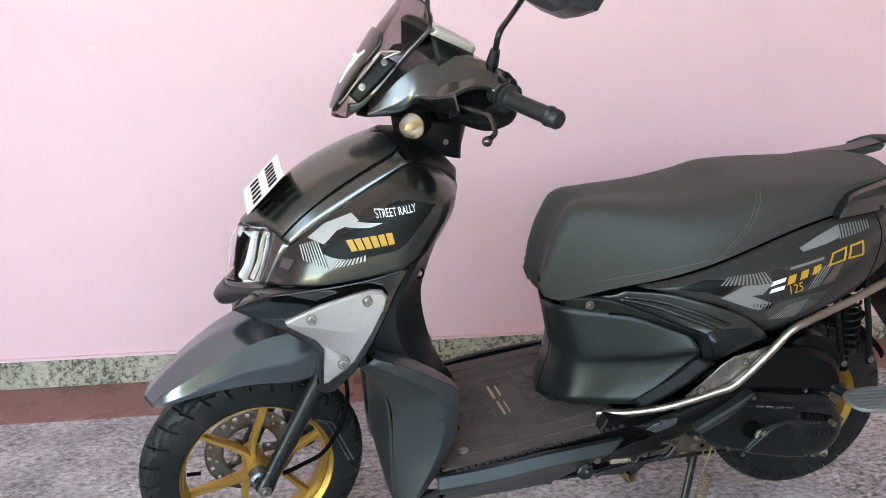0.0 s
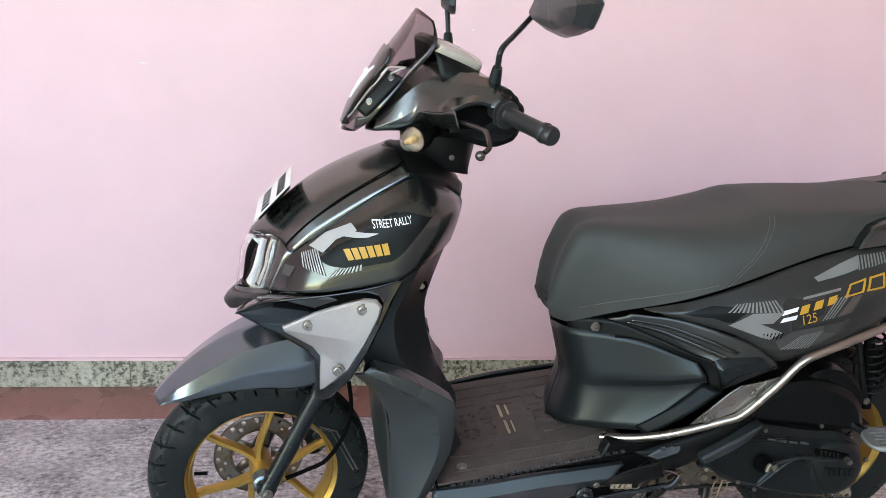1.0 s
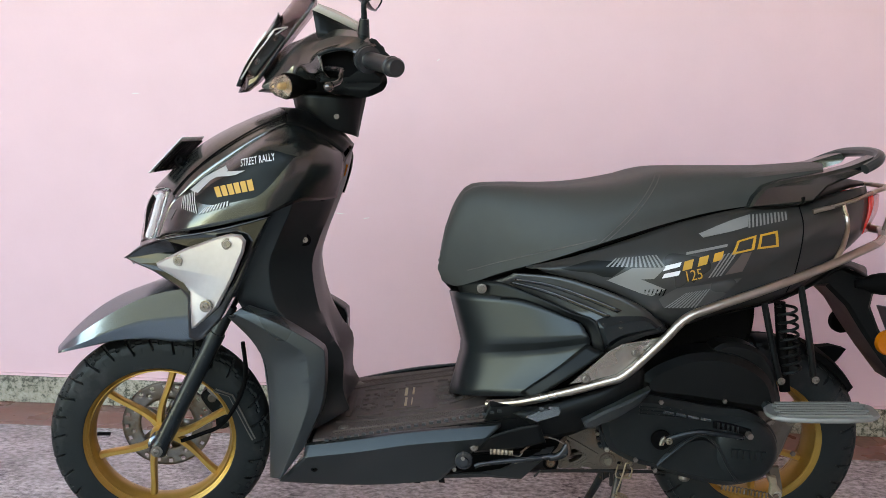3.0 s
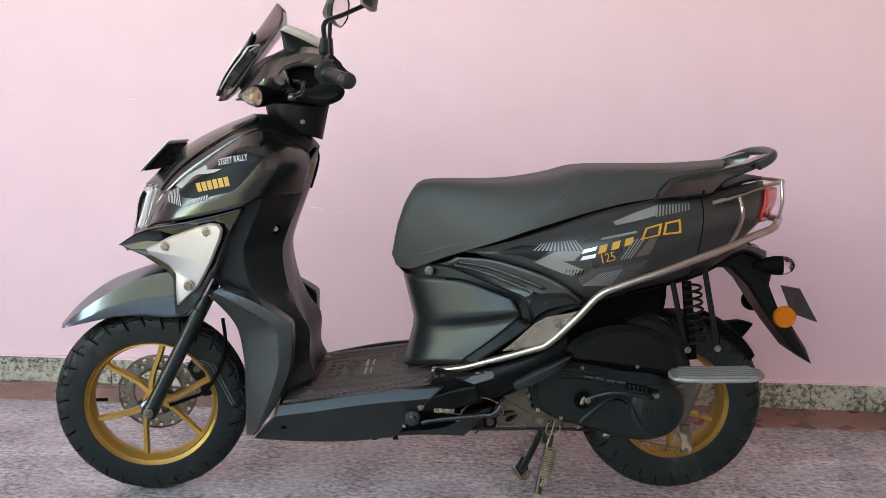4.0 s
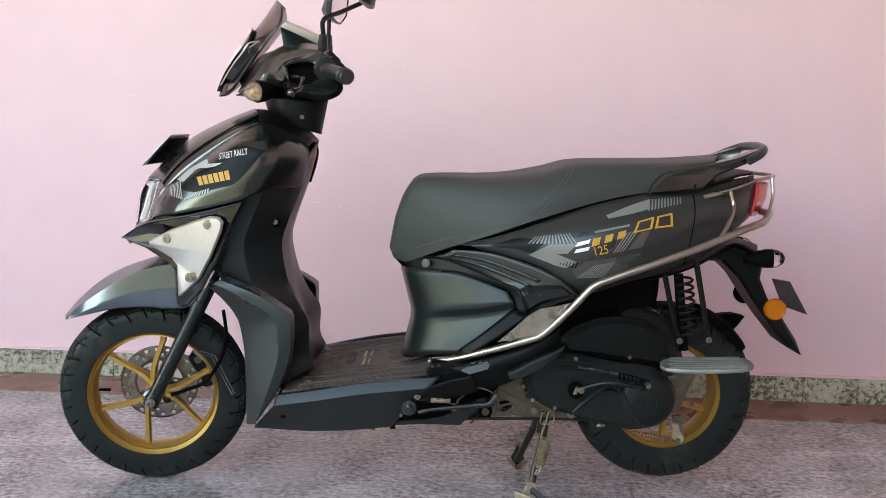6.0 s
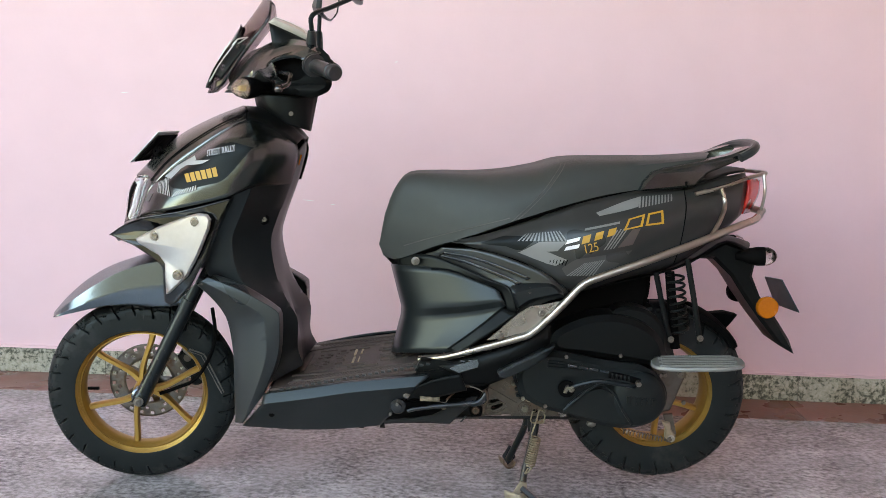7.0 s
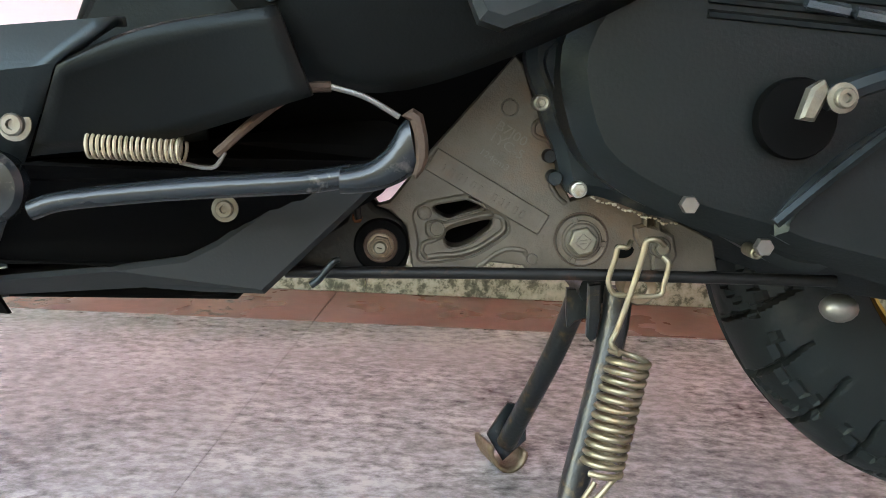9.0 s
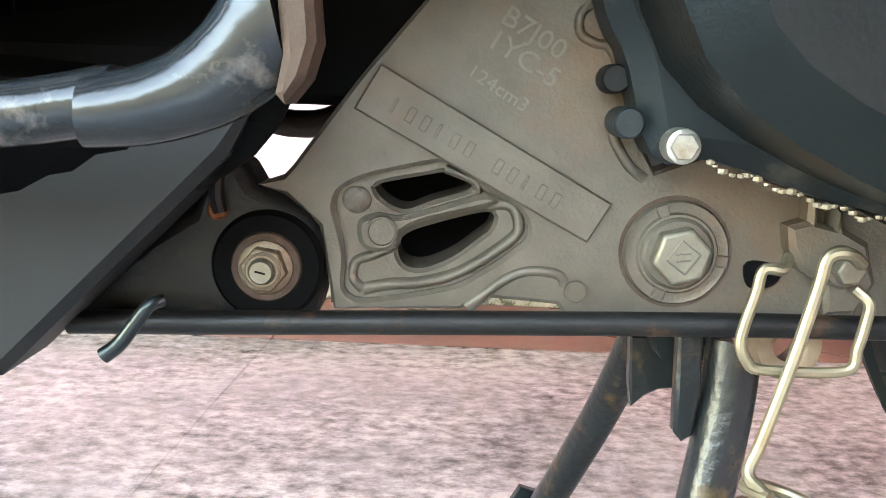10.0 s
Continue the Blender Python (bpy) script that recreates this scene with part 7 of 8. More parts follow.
lug = part("spring_lug", slab([(0.9865, -0.134, 0.2496), (0.9917, -0.134, 0.2513), (0.9917, -0.134, 0.2577), (0.9942, -0.134, 0.258), (0.9946, -0.134, 0.2509), (0.9991, -0.134, 0.2496), (0.9995, -0.134, 0.2554), (1.0014, -0.134, 0.2551), (1.0026, -0.134, 0.2491), (1.0094, -0.134, 0.2455), (1.0126, -0.134, 0.2338), (1.0076, -0.134, 0.2246), (0.9990, -0.134, 0.2243), (0.9975, -0.134, 0.2335), (0.9910, -0.134, 0.2371), (0.9875, -0.134, 0.243)], 0.014, 0.0018), M_CAST, scooter, "cast lug with a hexagon bolt")
part("lug_boss", lathe([(0, -0.004), (0.0052, -0.004), (0.006, -0.003), (0.0062, 0.002)], (1.0015, -0.134, 0.2388), (0, 1, 0), 24), M_CAST, lug)
part("lug_bolt", hexhead((1.0015, -0.138, 0.2388), 0.0042, 0.0045), M_DIRTYBOLT, lug, bevel=0.0004)
# Thin dark patch painted as the shade of a hole beside the lug.
part("lug_hole_shade", slab(rounded([(0.977, -0.1272, 0.2370), (0.981, -0.1272, 0.2385), (0.988, -0.1272, 0.2365), (0.986, -0.1272, 0.2315), (0.979, -0.1272, 0.2305)], 20), 0.001, 0.0002), M_DARK, lug)
part("pivot_bush", lathe([(0.0045, -0.002), (0.0062, -0.003), (0.0095, -0.003), (0.0105, -0.001), (0.0105, 0.02)], (0.9949, -0.118, 0.2112), (0, 1, 0), 32), M_OLDNUT, lug, "brown stand pivot bush")

# Added dark panel closes a gap where only shade should be seen.
part("inner_filler", slab([(0.728, -0.09, 0.313), (0.786, -0.09, 0.317), (0.797, -0.09, 0.298), (0.79, -0.09, 0.287), (0.73, -0.09, 0.279)], 0.01, 0.002), M_DARK, scooter, "dark filler panel added behind the side stand")

# side stand, folded up
sstand = part("side_stand", tube([(0.6814, -0.2282, 0.2601), (0.6972, -0.2282, 0.2654), (0.7446, -0.2261, 0.2717), (0.7920, -0.2229, 0.2759), (0.8131, -0.2208, 0.2780), (0.8310, -0.2208, 0.2812)], (0.0048, 0.0062), 14), M_SCUFF, scooter, "scuffed black side stand folded up")


def gusset():
    """Oval socket that flares from the tube to its welded end."""
    top = smooth_line([(0.8257, -0.2229, 0.2849), (0.8368, -0.2229, 0.2877), (0.8441, -0.2229, 0.2922), (0.8494, -0.2229, 0.2986), (0.8526, -0.2229, 0.3054), (0.8568, -0.2229, 0.3102)], 24)
    low = smooth_line([(0.8257, -0.2229, 0.2722), (0.8368, -0.2229, 0.2730), (0.8463, -0.2229, 0.2754), (0.8536, -0.2229, 0.2785), (0.8589, -0.2229, 0.2822), (0.8621, -0.2229, 0.2854)], 24)
    rows = []
    for a, b in zip(top, low):
        mid, half = (a + b) / 2, (a - b) / 2
        deep = min(half.length, 0.0066)
        rows.append([mid + half * math.cos(t) + Vector((0, -deep * math.sin(t), 0)) for t in (2 * math.pi * k / 20 for k in range(20))])
    rows.append([(rows[-1][0] + rows[-1][10]) / 2 + (p - (rows[-1][0] + rows[-1][10]) / 2) * 0.02 for p in rows[-1]])
    return grid(rows, close=True)


part("stand_gusset", gusset(), M_SCUFF, sstand)
part("stand_end", slab([(0.8536, -0.2292, 0.3102), (0.8589, -0.2292, 0.3137), (0.8636, -0.2292, 0.3111), (0.8663, -0.2292, 0.3005), (0.8670, -0.2292, 0.2918), (0.8651, -0.2292, 0.2854), (0.8616, -0.2292, 0.2810), (0.8600, -0.2292, 0.2828), (0.8613, -0.2292, 0.2893), (0.8600, -0.2292, 0.3018), (0.8579, -0.2292, 0.3079)], 0.014, 0.0015), M_RUST, sstand, "rusted end plate")
# Flat near-black sheet gives the recess its shade; nothing is hollowed out.
part("sill_recess_shade", slab(rounded([(0.613, -0.1798, 0.2383), (0.6276, -0.1993, 0.2595), (0.6531, -0.2148, 0.2763), (0.679, -0.2206, 0.2826), (0.715, -0.18, 0.287), (0.79, -0.158, 0.300), (0.85, -0.157, 0.305), (0.845, -0.157, 0.27), (0.80, -0.157, 0.245), (0.74, -0.157, 0.2225), (0.668, -0.1659, 0.2231), (0.6223, -0.1659, 0.2232)], 60), 0.003, 0.0005), M_DARK, scooter, "dark sheet standing for the shade of the side stand recess")
_pv = [Vector(p) for p in [(0.6603, -0.2303, 0.2706), (0.6782, -0.2303, 0.2717)]]
_pr = (_pv[1] - _pv[0]).length
part("stand_pivot", lathe([(0, -0.006), (_pr * 0.45, -0.006), (_pr * 0.5, -0.002), (_pr * 0.85, -0.001), (_pr, 0.002), (_pr, 0.01)], _pv[0], (0, 1, 0), 28), M_SCUFF, sstand)
part("pivot_bolt", hexhead([(0.6582, -0.2366, 0.2780)][0], 0.004, 0.003), M_STEEL, sstand)
part("recess_bolt", hexhead([(0.6424, -0.2282, 0.2527)][0], 0.0042, 0.003), M_STEEL, sstand)
part("stand_spring", coil([(0.7098, -0.2313, 0.2917)][0], [(0.7541, -0.2313, 0.2907)][0], 0.0054, 0.0009, 17, 5), M_SKID, sstand, "small steel spring")
part("spring_hook", tube([(0.7520, -0.2313, 0.2854), (0.7625, -0.2313, 0.2833), (0.7688, -0.2313, 0.2843), (0.7730, -0.2313, 0.2907)], 0.0011, 6), M_STEEL, sstand)
part("trip_wire", tube([(0.7688, -0.2313, 0.2896), (0.7825, -0.2313, 0.3022), (0.7983, -0.2313, 0.3149), (0.8110, -0.2313, 0.3212), (0.8215, -0.2313, 0.3223)], (0.0022, 0.0026), 8), M_RUST, sstand, "rust-brown trip wire")
part("trip_wire", tube([(0.8215, -0.2313, 0.3223), (0.8373, -0.2313, 0.3181), (0.8531, -0.2313, 0.3096)], 0.0014, 8), M_STEEL, sstand)
for p in [(0.7635, -0.19, 0.2594)]:
    part("pan_bolt", bolt_mesh(p, 0.0046, 0.004), M_DIRTYBOLT, scooter)
part("sill_tail", slab([(0.8425, -0.165, 0.2785), (0.8365, -0.165, 0.2668), (0.7787, -0.165, 0.2095), (0.741, -0.160, 0.2085), (0.71, -0.156, 0.209), (0.605, -0.143, 0.1975), (0.605, -0.153, 0.2095), (0.698, -0.165, 0.223), (0.735, -0.165, 0.229), (0.752, -0.165, 0.238), (0.785, -0.165, 0.262), (0.80, -0.165, 0.277)], 0.03, 0.003), M_SILLEND, scooter, "dark grey sill end")
part("lower_panel", slab([(0.672, -0.205, 0.287), (0.685, -0.205, 0.327), (0.709, -0.205, 0.374), (0.863, -0.205, 0.379), (0.845, -0.205, 0.355), (0.818, -0.205, 0.336), (0.788, -0.205, 0.321), (0.766, -0.205, 0.31), (0.725, -0.205, 0.3), (0.697, -0.205, 0.293)], 0.03, 0.004), M_PLASTIC, scooter, "black lower body panel")
# Two added near-black slabs stand for the shade inside the lower frame.
part("pan_filler", slab([(0.616, -0.12, 0.274), (0.766, -0.12, 0.289), (0.783, -0.12, 0.228), (0.754, -0.12, 0.196), (0.617, -0.12, 0.193)], 0.2, 0.003), M_DARK, scooter, "dark filler slab for the shaded inside of the frame")
part("pan_filler", slab([(0.764, -0.12, 0.347), (0.981, -0.12, 0.366), (0.966, -0.12, 0.331), (0.909, -0.12, 0.295), (0.864, -0.12, 0.279), (0.766, -0.12, 0.28)], 0.2, 0.003), M_DARK, scooter, "dark filler slab for the shaded inside of the frame")
part("sill_bolt", bolt_mesh([(0.679, -0.236, 0.3005)][0], 0.0052), M_STEEL, scooter)
part("sill_bolt", bolt_mesh([(0.366, -0.196, 0.236)][0], 0.005), M_DARK, scooter)

# mat relief


def deck_z(x):
    return FLOOR_A[1] + (FLOOR_B[1] - FLOOR_A[1]) / (FLOOR_B[0] - FLOOR_A[0]) * (x - FLOOR_A[0])


def mat_bar(x0, y0, x1, y1, wide, tall=0.0035):
    a, b = Vector((x0, y0, deck_z(x0) + 0.005)), Vector((x1, y1, deck_z(x1) + 0.005))
    d = (b - a).normalized()
    n = Vector((-d.y, d.x, 0)).normalized() * wide / 2
    bm = bmesh.new()
    v = [bm.verts.new(p + Vector((0, 0, h))) for h in (0, tall) for p in (a - n, b - n, b + n, a + n)]
    for f in ((4, 5, 6, 7), (0, 1, 5, 4), (1, 2, 6, 5), (2, 3, 7, 6), (3, 0, 4, 7)):
        bm.faces.new([v[k] for k in f])
    return bm


MAT_LINES = [(0.40, -0.175, 0.73, -0.175), (0.40, 0.175, 0.73, 0.175), (0.40, -0.115, 0.47, -0.13), (0.47, -0.13, 0.66, -0.135), (0.66, -0.135, 0.73, -0.12), (0.40, 0.115, 0.47, 0.13), (0.47, 0.13, 0.66, 0.135),
             (0.42, -0.09, 0.42, 0.09), (0.44, -0.095, 0.49, -0.095), (0.44, 0.095, 0.49, 0.095), (0.49, -0.095, 0.49, -0.05), (0.49, 0.095, 0.49, 0.05), (0.46, -0.06, 0.46, 0.06), (0.53, -0.1, 0.60, -0.1), (0.53, 0.1, 0.60, 0.1),
             (0.60, -0.1, 0.60, -0.03), (0.60, 0.1, 0.60, 0.03), (0.63, -0.08, 0.70, -0.04), (0.63, 0.08, 0.70, 0.04), (0.64, -0.03, 0.70, 0.0), (0.64, 0.03, 0.70, 0.0), (0.435, -0.03, 0.435, 0.03), (0.50, -0.075, 0.57, -0.075), (0.50, 0.075, 0.57, 0.075)]
for k, (x0, y0, x1, y1) in enumerate(MAT_LINES):
    part("rib", mat_bar(x0, y0, x1, y1, 0.004 if k < 7 else 0.009), M_MAT, mat_ob)
tread = bmesh.new()
for i in range(40):
    for j in range(7):
        x, y = 0.40 + 0.0083 * i + (0.004 if j % 2 else 0), 0.137 + 0.0085 * j
        if x < 0.455 and y < 0.155 or x > 0.735:
            continue
        for side in (-1, 1):
            z = deck_z(x) + 0.005
            foot = [tread.verts.new((x + dx, side * y + dy, z)) for dx, dy in ((-0.0036, 0), (0, -0.0033), (0.0036, 0), (0, 0.0033))]
            top = tread.verts.new((x, side * y, z + 0.0022))
            for k in range(4):
                tread.faces.new((foot[k], foot[(k + 1) % 4], top))
tagged(part("tread_pattern", tread, M_MAT, mat_ob), kind="stuff")
for x, y, w, d in ((0.445, 0.02, 0.03, 0.03), (0.445, -0.045, 0.03, 0.026), (0.49, 0.02, 0.024, 0.05), (0.492, -0.05, 0.02, 0.05), (0.60, 0.05, 0.03, 0.05), (0.605, -0.02, 0.026, 0.04), (0.61, -0.075, 0.03, 0.04), (0.655, 0.02, 0.026, 0.06), (0.66, -0.05, 0.03, 0.04), (0.70, 0.06, 0.03, 0.05), (0.70, -0.01, 0.028, 0.05)):
    for x0, y0, x1, y1 in ((x, y, x + w, y), (x, y + d, x + w, y + d), (x, y, x, y + d * 0.4), (x + w, y + d, x + w, y + d * 0.5)):
        part("rib", mat_bar(x0, y0, x1, y1, 0.006, 0.0045), M_MAT, mat_ob)
for x0, y0, x1, y1, w in ((0.536, 0.072, 0.536, 0.014, 0.006), (0.552, 0.066, 0.552, 0.02, 0.004), (0.538, -0.005, 0.538, -0.06, 0.005), (0.551, -0.01, 0.551, -0.056, 0.0025)):
    part("gold_mark", mat_bar(x0, y0, x1, y1, w, 0.0025), M_MATGOLD, mat_ob)
for y in (-0.158, 0.158):
    part("mat_screw", lathe([(0, 0.004), (0.005, 0.004), (0.006, 0.003), (0.009, 0.003), (0.011, 0.001), (0.012, -0.002)], (0.42, y, deck_z(0.42) + 0.006), (0, 0, 1), 18), M_STEEL, mat_ob)
for k in range(24):
    u = Vector([(0.389, -0.218, 0.302)][0]).lerp(Vector([(0.722, -0.236, 0.374)][0]), k / 23)
    part("drain_slot", box(u.x, u.x + 0.008, u.y - 0.003, u.y + 0.004, u.z - 0.003, u.z + 0.0015), M_GREYP, scooter)

# graphics on the panels


def skin_of(ob):
    me = ob.data
    return BVHTree.FromPolygons([v.co for v in me.vertices], [p.vertices for p in me.polygons])


def lay(bm_or_me, skin, lift=0.0024):
    for v in (bm_or_me.verts if isinstance(bm_or_me, bmesh.types.BMesh) else bm_or_me.vertices):
        hit = skin.ray_cast(Vector((v.co.x, -0.6, v.co.z)), Vector((0, 1, 0)))[0]
        if hit is None:
            hit = skin.find_nearest(v.co)[0]
        v.co.y = hit.y - lift


def print_strip(top, bottom, material, panel, skin, name="graphic", lift=0.0042, n=16, m=8, straight=False):
    a, b = ((smooth_line(e, n) if len(e) > 2 and not straight else even_line(e, n)) for e in (top, bottom))
    bm = grid([[p.lerp(q, k / m) for p, q in zip(a, b)] for k in range(m + 1)])
    lay(bm, skin, lift)
    return part(name, bm, material, panel)


fs, ts = skin_of(side_covers[0]), skin_of(body_sides[0])
L, Rr = side_covers[0], body_sides[0]
print_strip([(0.127, -0.21, 0.767), (0.136, -0.21, 0.779), (0.161, -0.21, 0.798), (0.204, -0.21, 0.822), (0.271, -0.21, 0.859), (0.335, -0.21, 0.849)], [(0.13, -0.22, 0.763), (0.152, -0.22, 0.755), (0.187, -0.22, 0.756), (0.234, -0.22, 0.766), (0.274, -0.22, 0.781), (0.33, -0.22, 0.846)], M_PLASTIC, L, fs, lift=0.0024, n=40, m=16)
print_strip([(0.115, -0.205, 0.777), (0.145, -0.205, 0.803), (0.191, -0.205, 0.827)], [(0.14, -0.205, 0.774), (0.163, -0.205, 0.798), (0.201, -0.205, 0.819)], M_PALEPRINT, L, fs, straight=True)
print_strip([(0.183, -0.205, 0.816), (0.21, -0.205, 0.818), (0.239, -0.205, 0.821)], [(0.169, -0.205, 0.805), (0.204, -0.205, 0.809), (0.22, -0.205, 0.812)], M_PALEPRINT, L, fs, lift=0.0046)
print_strip([(0.07, -0.2, 0.736), (0.09, -0.2, 0.739)], [(0.064, -0.2, 0.718), (0.079, -0.2, 0.719)], M_DARKPRINT, L, fs, n=2)


def hatch(a, b, c, d, count, material, panel, skin, fill=0.5):
    """count slanting bars between the edges a-b and d-c."""
    a, b, c, d = (Vector(p) for p in (a, b, c, d))
    for k in range(count):
        t0, t1 = k / count, (k + fill) / count
        print_strip([a.lerp(b, t0), a.lerp(b, t1)], [d.lerp(c, t0), d.lerp(c, t1)], material, panel, skin, "hatch_bar", n=3)


hatch(*[(0.1, -0.205, 0.763), (0.132, -0.205, 0.779), (0.147, -0.205, 0.736), (0.104, -0.205, 0.743)], 8, M_PALEPRINT, L, fs)
hatch(*[(0.16, -0.205, 0.749), (0.211, -0.205, 0.765), (0.211, -0.205, 0.755), (0.147, -0.205, 0.735)], 9, M_PALEPRINT, L, fs)
hatch(*[(0.176, -0.225, 0.787), (0.256, -0.225, 0.806), (0.261, -0.225, 0.786), (0.185, -0.225, 0.769)], 6, M_GOLDPRINT, L, fs, 0.8)


def flat_words(text, size, squash, a, b, material, panel, skin, lift=0.0046):
    ob = words("lettering", text, size, Vector(a).lerp(Vector(b), 0.5), Vector(b) - Vector(a), material, panel, 0.0, squash)
    lay(ob.data, skin, lift)
    return ob


flat_words("STREET RALLY", 0.0195, 0.56, *[(0.226, -0.226, 0.833), (0.297, -0.226, 0.848)], M_WHITEPRINT, L, fs)
flat_words("125", 0.028, 0.85, *[(1.061, -0.218, 0.638), (1.104, -0.218, 0.648)], M_GOLDPRINT, Rr, ts)
hatch(*[(1.065, -0.218, 0.669), (1.15, -0.218, 0.693), (1.146, -0.218, 0.677), (1.061, -0.218, 0.651)], 3, M_GOLDPRINT, Rr, ts, 0.62)


def slant_frame(q, wide=0.14):
    """Thin slanting outline inside the corners a, b, c, d."""
    a, b, c, d = (Vector(p) for p in q)
    for e in ((a, b, b.lerp(c, wide), a.lerp(d, wide)), (d.lerp(a, wide), c.lerp(b, wide), c, d), (a, a.lerp(b, wide), d.lerp(c, wide), d), (b.lerp(a, wide), b, c, c.lerp(d, wide))):
        print_strip([e[0], e[1]], [e[3], e[2]], M_GOLDPRINT, Rr, ts, "gold_mark", n=6)


slant_frame([(1.166, -0.213, 0.709), (1.203, -0.213, 0.72), (1.197, -0.213, 0.693), (1.154, -0.213, 0.683)])
slant_frame([(1.21, -0.21, 0.721), (1.244, -0.21, 0.729), (1.246, -0.21, 0.699), (1.203, -0.21, 0.694)])
print_strip([(1.069, -0.218, 0.686), (1.147, -0.218, 0.703)], [(1.068, -0.218, 0.681), (1.146, -0.218, 0.698)], M_GREYPRINT, Rr, ts, "white_mark")
print_strip([(1.03, -0.218, 0.66), (1.06, -0.218, 0.668)], [(1.025, -0.218, 0.65), (1.056, -0.218, 0.659)], M_WHITEPRINT, Rr, ts, "white_mark")
print_strip([(1.028, -0.218, 0.645), (1.058, -0.218, 0.652)], [(1.023, -0.218, 0.636), (1.055, -0.218, 0.643)], M_WHITEPRINT, Rr, ts, "white_mark")
hatch(*[(0.938, -0.212, 0.67), (1.016, -0.212, 0.68), (1.035, -0.212, 0.657), (0.92, -0.212, 0.654)], 13, M_GREYPRINT, Rr, ts)
print_strip([(0.926, -0.212, 0.63), (0.969, -0.212, 0.654), (1.03, -0.212, 0.657)], [(0.935, -0.212, 0.628), (0.986, -0.212, 0.633), (1.009, -0.212, 0.635)], M_GREYPRINT, Rr, ts, straight=True, lift=0.0046)
print_strip([(0.921, -0.212, 0.629), (0.986, -0.212, 0.633), (1.031, -0.212, 0.616)], [(0.955, -0.212, 0.617), (0.987, -0.212, 0.606), (1.006, -0.212, 0.602)], M_GREYPRINT, Rr, ts, straight=True)
hatch(*[(0.993, -0.212, 0.616), (1.038, -0.212, 0.616), (1.032, -0.212, 0.603), (0.991, -0.212, 0.605)], 6, M_DARK, Rr, ts, 0.35)
print_strip([(0.837, -0.212, 0.645), (0.892, -0.212, 0.664), (0.934, -0.212, 0.665), (0.956, -0.212, 0.654)], [(0.858, -0.212, 0.642), (0.896, -0.212, 0.641), (0.916, -0.212, 0.634), (0.931, -0.212, 0.634)], M_PLASTIC, Rr, ts, straight=True, lift=0.0034)
print_strip([(1.019, -0.212, 0.597), (1.05, -0.212, 0.618), (1.113, -0.212, 0.628), (1.177, -0.212, 0.64)], [(1.03, -0.212, 0.58), (1.065, -0.212, 0.58), (1.115, -0.212, 0.588), (1.144, -0.212, 0.605)], M_DARKPRINT, Rr, ts, straight=True, lift=0.0032)
hatch(*[(1.07, -0.212, 0.61), (1.118, -0.212, 0.619), (1.094, -0.212, 0.582), (1.03, -0.212, 0.58)], 9, M_GREYPRINT, Rr, ts)
hatch(*[(1.139, -0.212, 0.684), (1.17, -0.212, 0.691), (1.138, -0.212, 0.644), (1.11, -0.212, 0.639)], 4, M_GREYPRINT, Rr, ts)
print_strip([(1.095, -0.2, 0.72), (1.151, -0.2, 0.742), (1.195, -0.2, 0.756)], [(1.102, -0.2, 0.713), (1.159, -0.2, 0.726), (1.19, -0.2, 0.735)], M_GREYPRINT, Rr, ts)
hatch(*[(1.195, -0.19, 0.756), (1.274, -0.19, 0.763), (1.271, -0.19, 0.749), (1.19, -0.19, 0.732)], 11, M_GREYPRINT, Rr, ts)
print_strip([(1.174, -0.212, 0.686), (1.193, -0.212, 0.689)], [(1.142, -0.212, 0.645), (1.176, -0.212, 0.652)], M_BROWNPRINT, Rr, ts)
part("orange_sticker", slab([(0.405, -0.035, 0.828), (0.411, -0.035, 0.828), (0.404, -0.035, 0.804), (0.4, -0.035, 0.803)], 0.002, 0), M_ORANGE, scooter, "small orange sticker")


def stitch(pts, skin, parent):
    line = [Vector(p) for p in smooth_line(pts, 40)]
    for p in line:
        hit = skin.ray_cast(Vector((p.x, -0.6, p.z)), Vector((0, 1, 0)))[0]
        if hit:
            p.y = hit.y - 0.0003
    part("stitching", tube(line, 0.0009, 6, smooth=False), M_THREAD, parent)


ls = skin_of(leg_shield)
for x, z in ((0.366, 0.770), (0.331, 0.678)):
    h = ls.ray_cast(Vector((x, -0.6, z)), Vector((0, 1, 0)))[0]
    for side in (1, -1):
        part("shield_cup", lathe([(0.0125, -0.0035), (0.0115, -0.0045), (0.009, -0.0015), (0.0, -0.001)], (h.x, side * h.y, h.z), (-0.35 * 1, side * 1, 0), 20), M_DARK, leg_shield)
        part("shield_bolt", bolt_mesh((h.x, side * h.y - side * -0.001, h.z), 0.0058, 0.007, (0.35, -1 if side > 0 else 1, 0)), M_BRIGHTBOLT, leg_shield)
ss = skin_of(seat_ob)
stitch([(0.661, -0.15, 0.621), (0.731, -0.15, 0.647), (0.81, -0.15, 0.674), (0.888, -0.15, 0.698), (0.903, -0.15, 0.703)], ss, seat_ob)
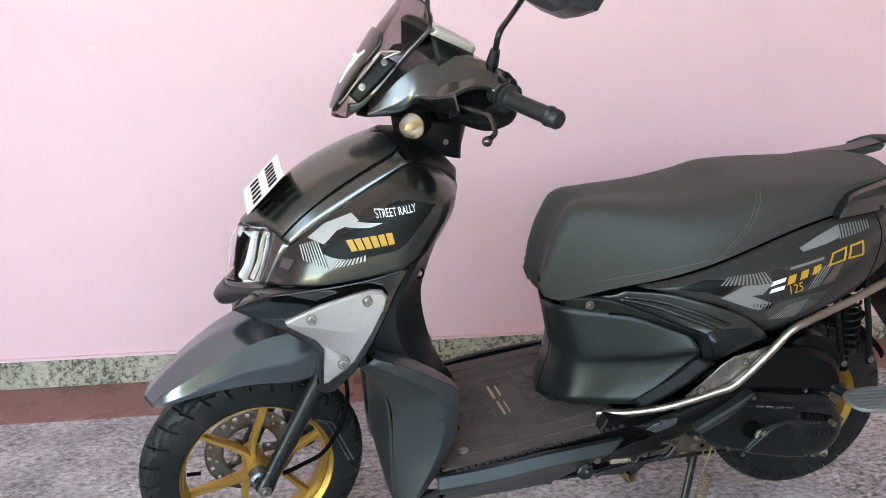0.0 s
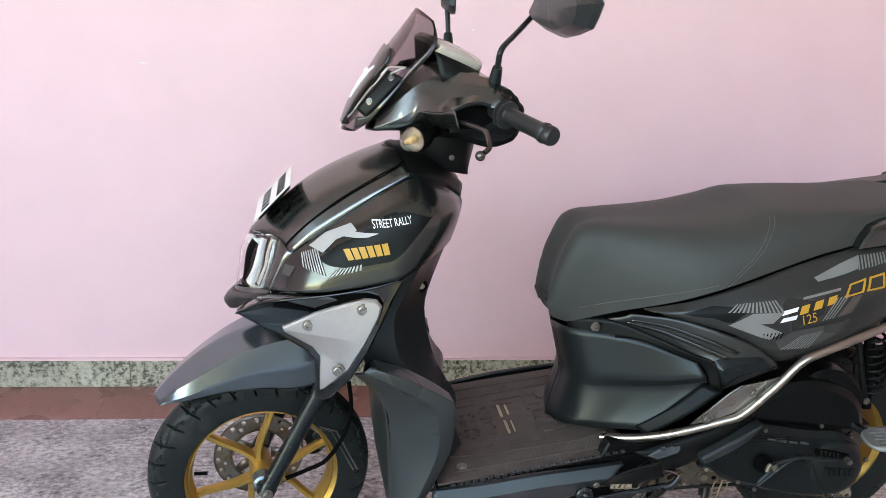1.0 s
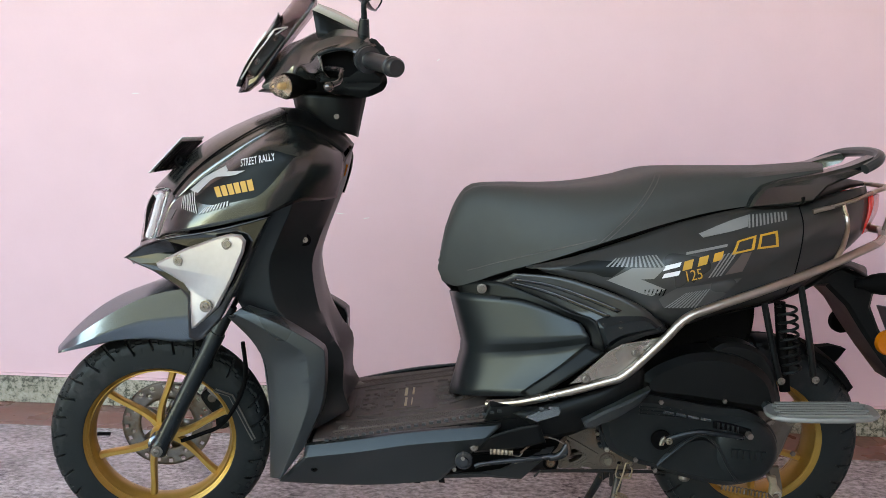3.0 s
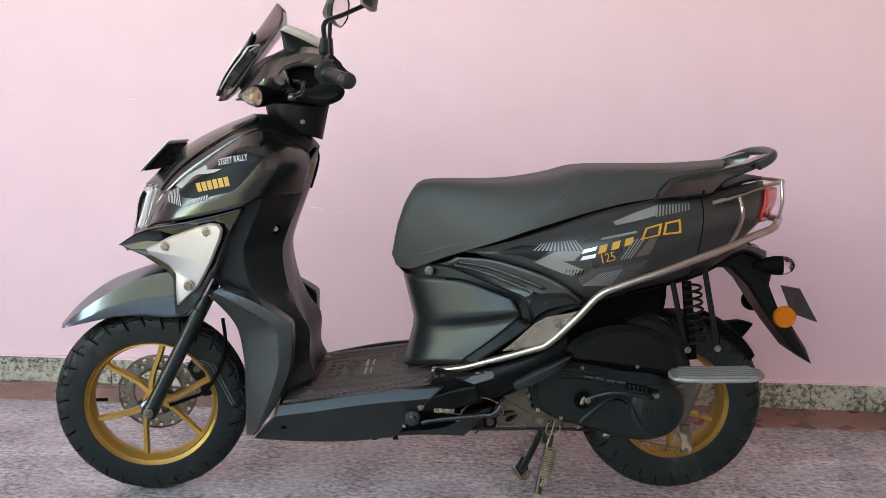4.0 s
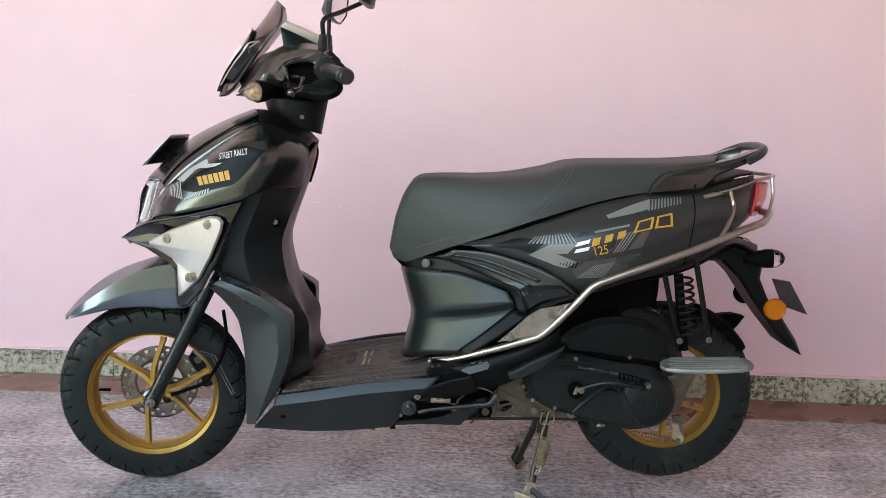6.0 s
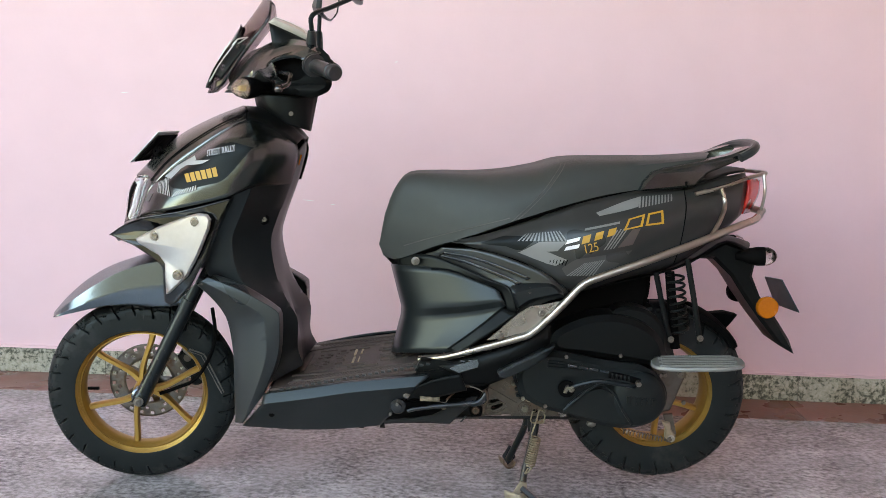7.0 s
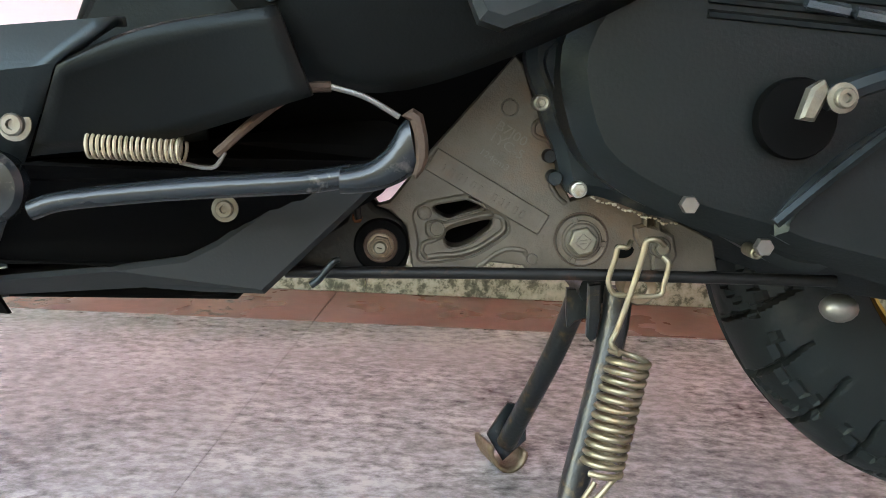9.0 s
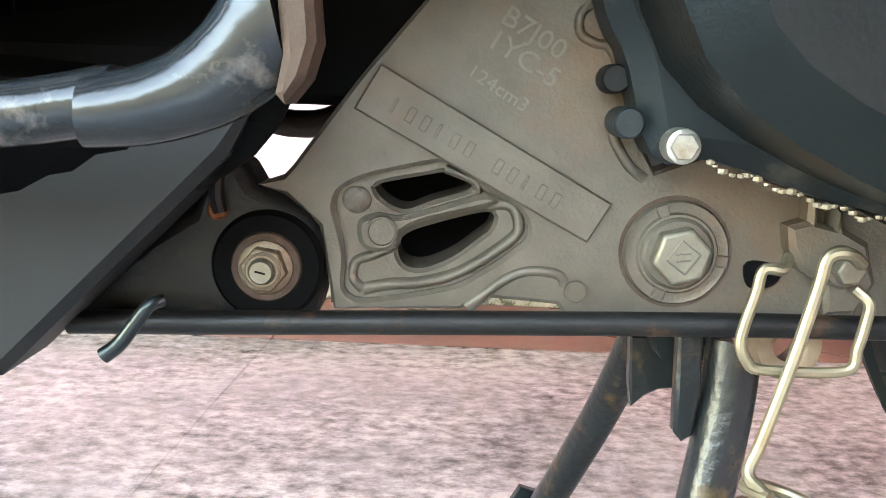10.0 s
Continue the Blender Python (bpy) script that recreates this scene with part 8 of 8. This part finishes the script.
stitch([(0.912, -0.15, 0.692), (0.946, -0.15, 0.723), (0.984, -0.15, 0.763), (1.015, -0.15, 0.803), (1.03, -0.15, 0.826)], ss, seat_ob)
stitch([(0.904, -0.15, 0.692), (0.937, -0.15, 0.723), (0.975, -0.15, 0.763), (1.006, -0.15, 0.803), (1.022, -0.15, 0.826)], ss, seat_ob)
# Added near-black slab shades a see-through gap behind the guard.
part("side_filler", slab([(0.762, -0.15, 0.384), (0.8, -0.15, 0.408), (0.89, -0.15, 0.451), (0.99, -0.15, 0.507), (1.021, -0.15, 0.52), (1.022, -0.15, 0.498), (0.929, -0.15, 0.417), (0.826, -0.15, 0.376)], 0.03, 0.002), M_DARK, scooter, "dark filler slab closing the gap behind the guard")
_seam = [Vector(p) for p in smooth_line([(1.301, -0.17, 0.792), (1.299, -0.17, 0.732), (1.293, -0.17, 0.667), (1.285, -0.17, 0.603)], 20)]
for p in _seam:
    h = ts.ray_cast(Vector((p.x, -0.6, p.z)), Vector((0, 1, 0)))[0]
    if h:
        p.y = h.y - 0.0015
part("tail_seam", tube(_seam, 0.0016, 6, smooth=False), M_DARK, scooter)
# Second added dark slab, for the gap beside the guard plate.
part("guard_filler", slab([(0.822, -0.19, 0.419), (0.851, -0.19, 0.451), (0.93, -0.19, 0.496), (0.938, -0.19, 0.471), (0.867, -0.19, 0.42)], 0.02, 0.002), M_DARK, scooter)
for (x, y, z), ln, tilt in zip([(-0.346, 0.89, 0.989), (0.288, 0.89, 0.637), (0.582, 0.89, 1.106), (0.371, 0.89, 0.625)], (0.03, 0.045, 0.012, 0.02), (0.05, -0.08, 0.6, 0.2)):
    w = pose(0, 1.525, 0, 0, 0, 3.1) @ Vector((x, y, z))
    d = Vector((math.cos(tilt), 0, math.sin(tilt))) * ln / 2
    up = Vector((-math.sin(tilt), 0, math.cos(tilt))) * 0.0016
    c = Vector((w.x, WALL_Y - 0.0008, w.z))
    part("paint_chip", slab([c - d, c - d * 0.3 + up, c + d * 0.5 + up * 0.6, c + d, c + d * 0.2 - up, c - d * 0.6 - up * 0.7], 0.0006, 0), M_CEIL, wall_back, "hairline chip in the paint")
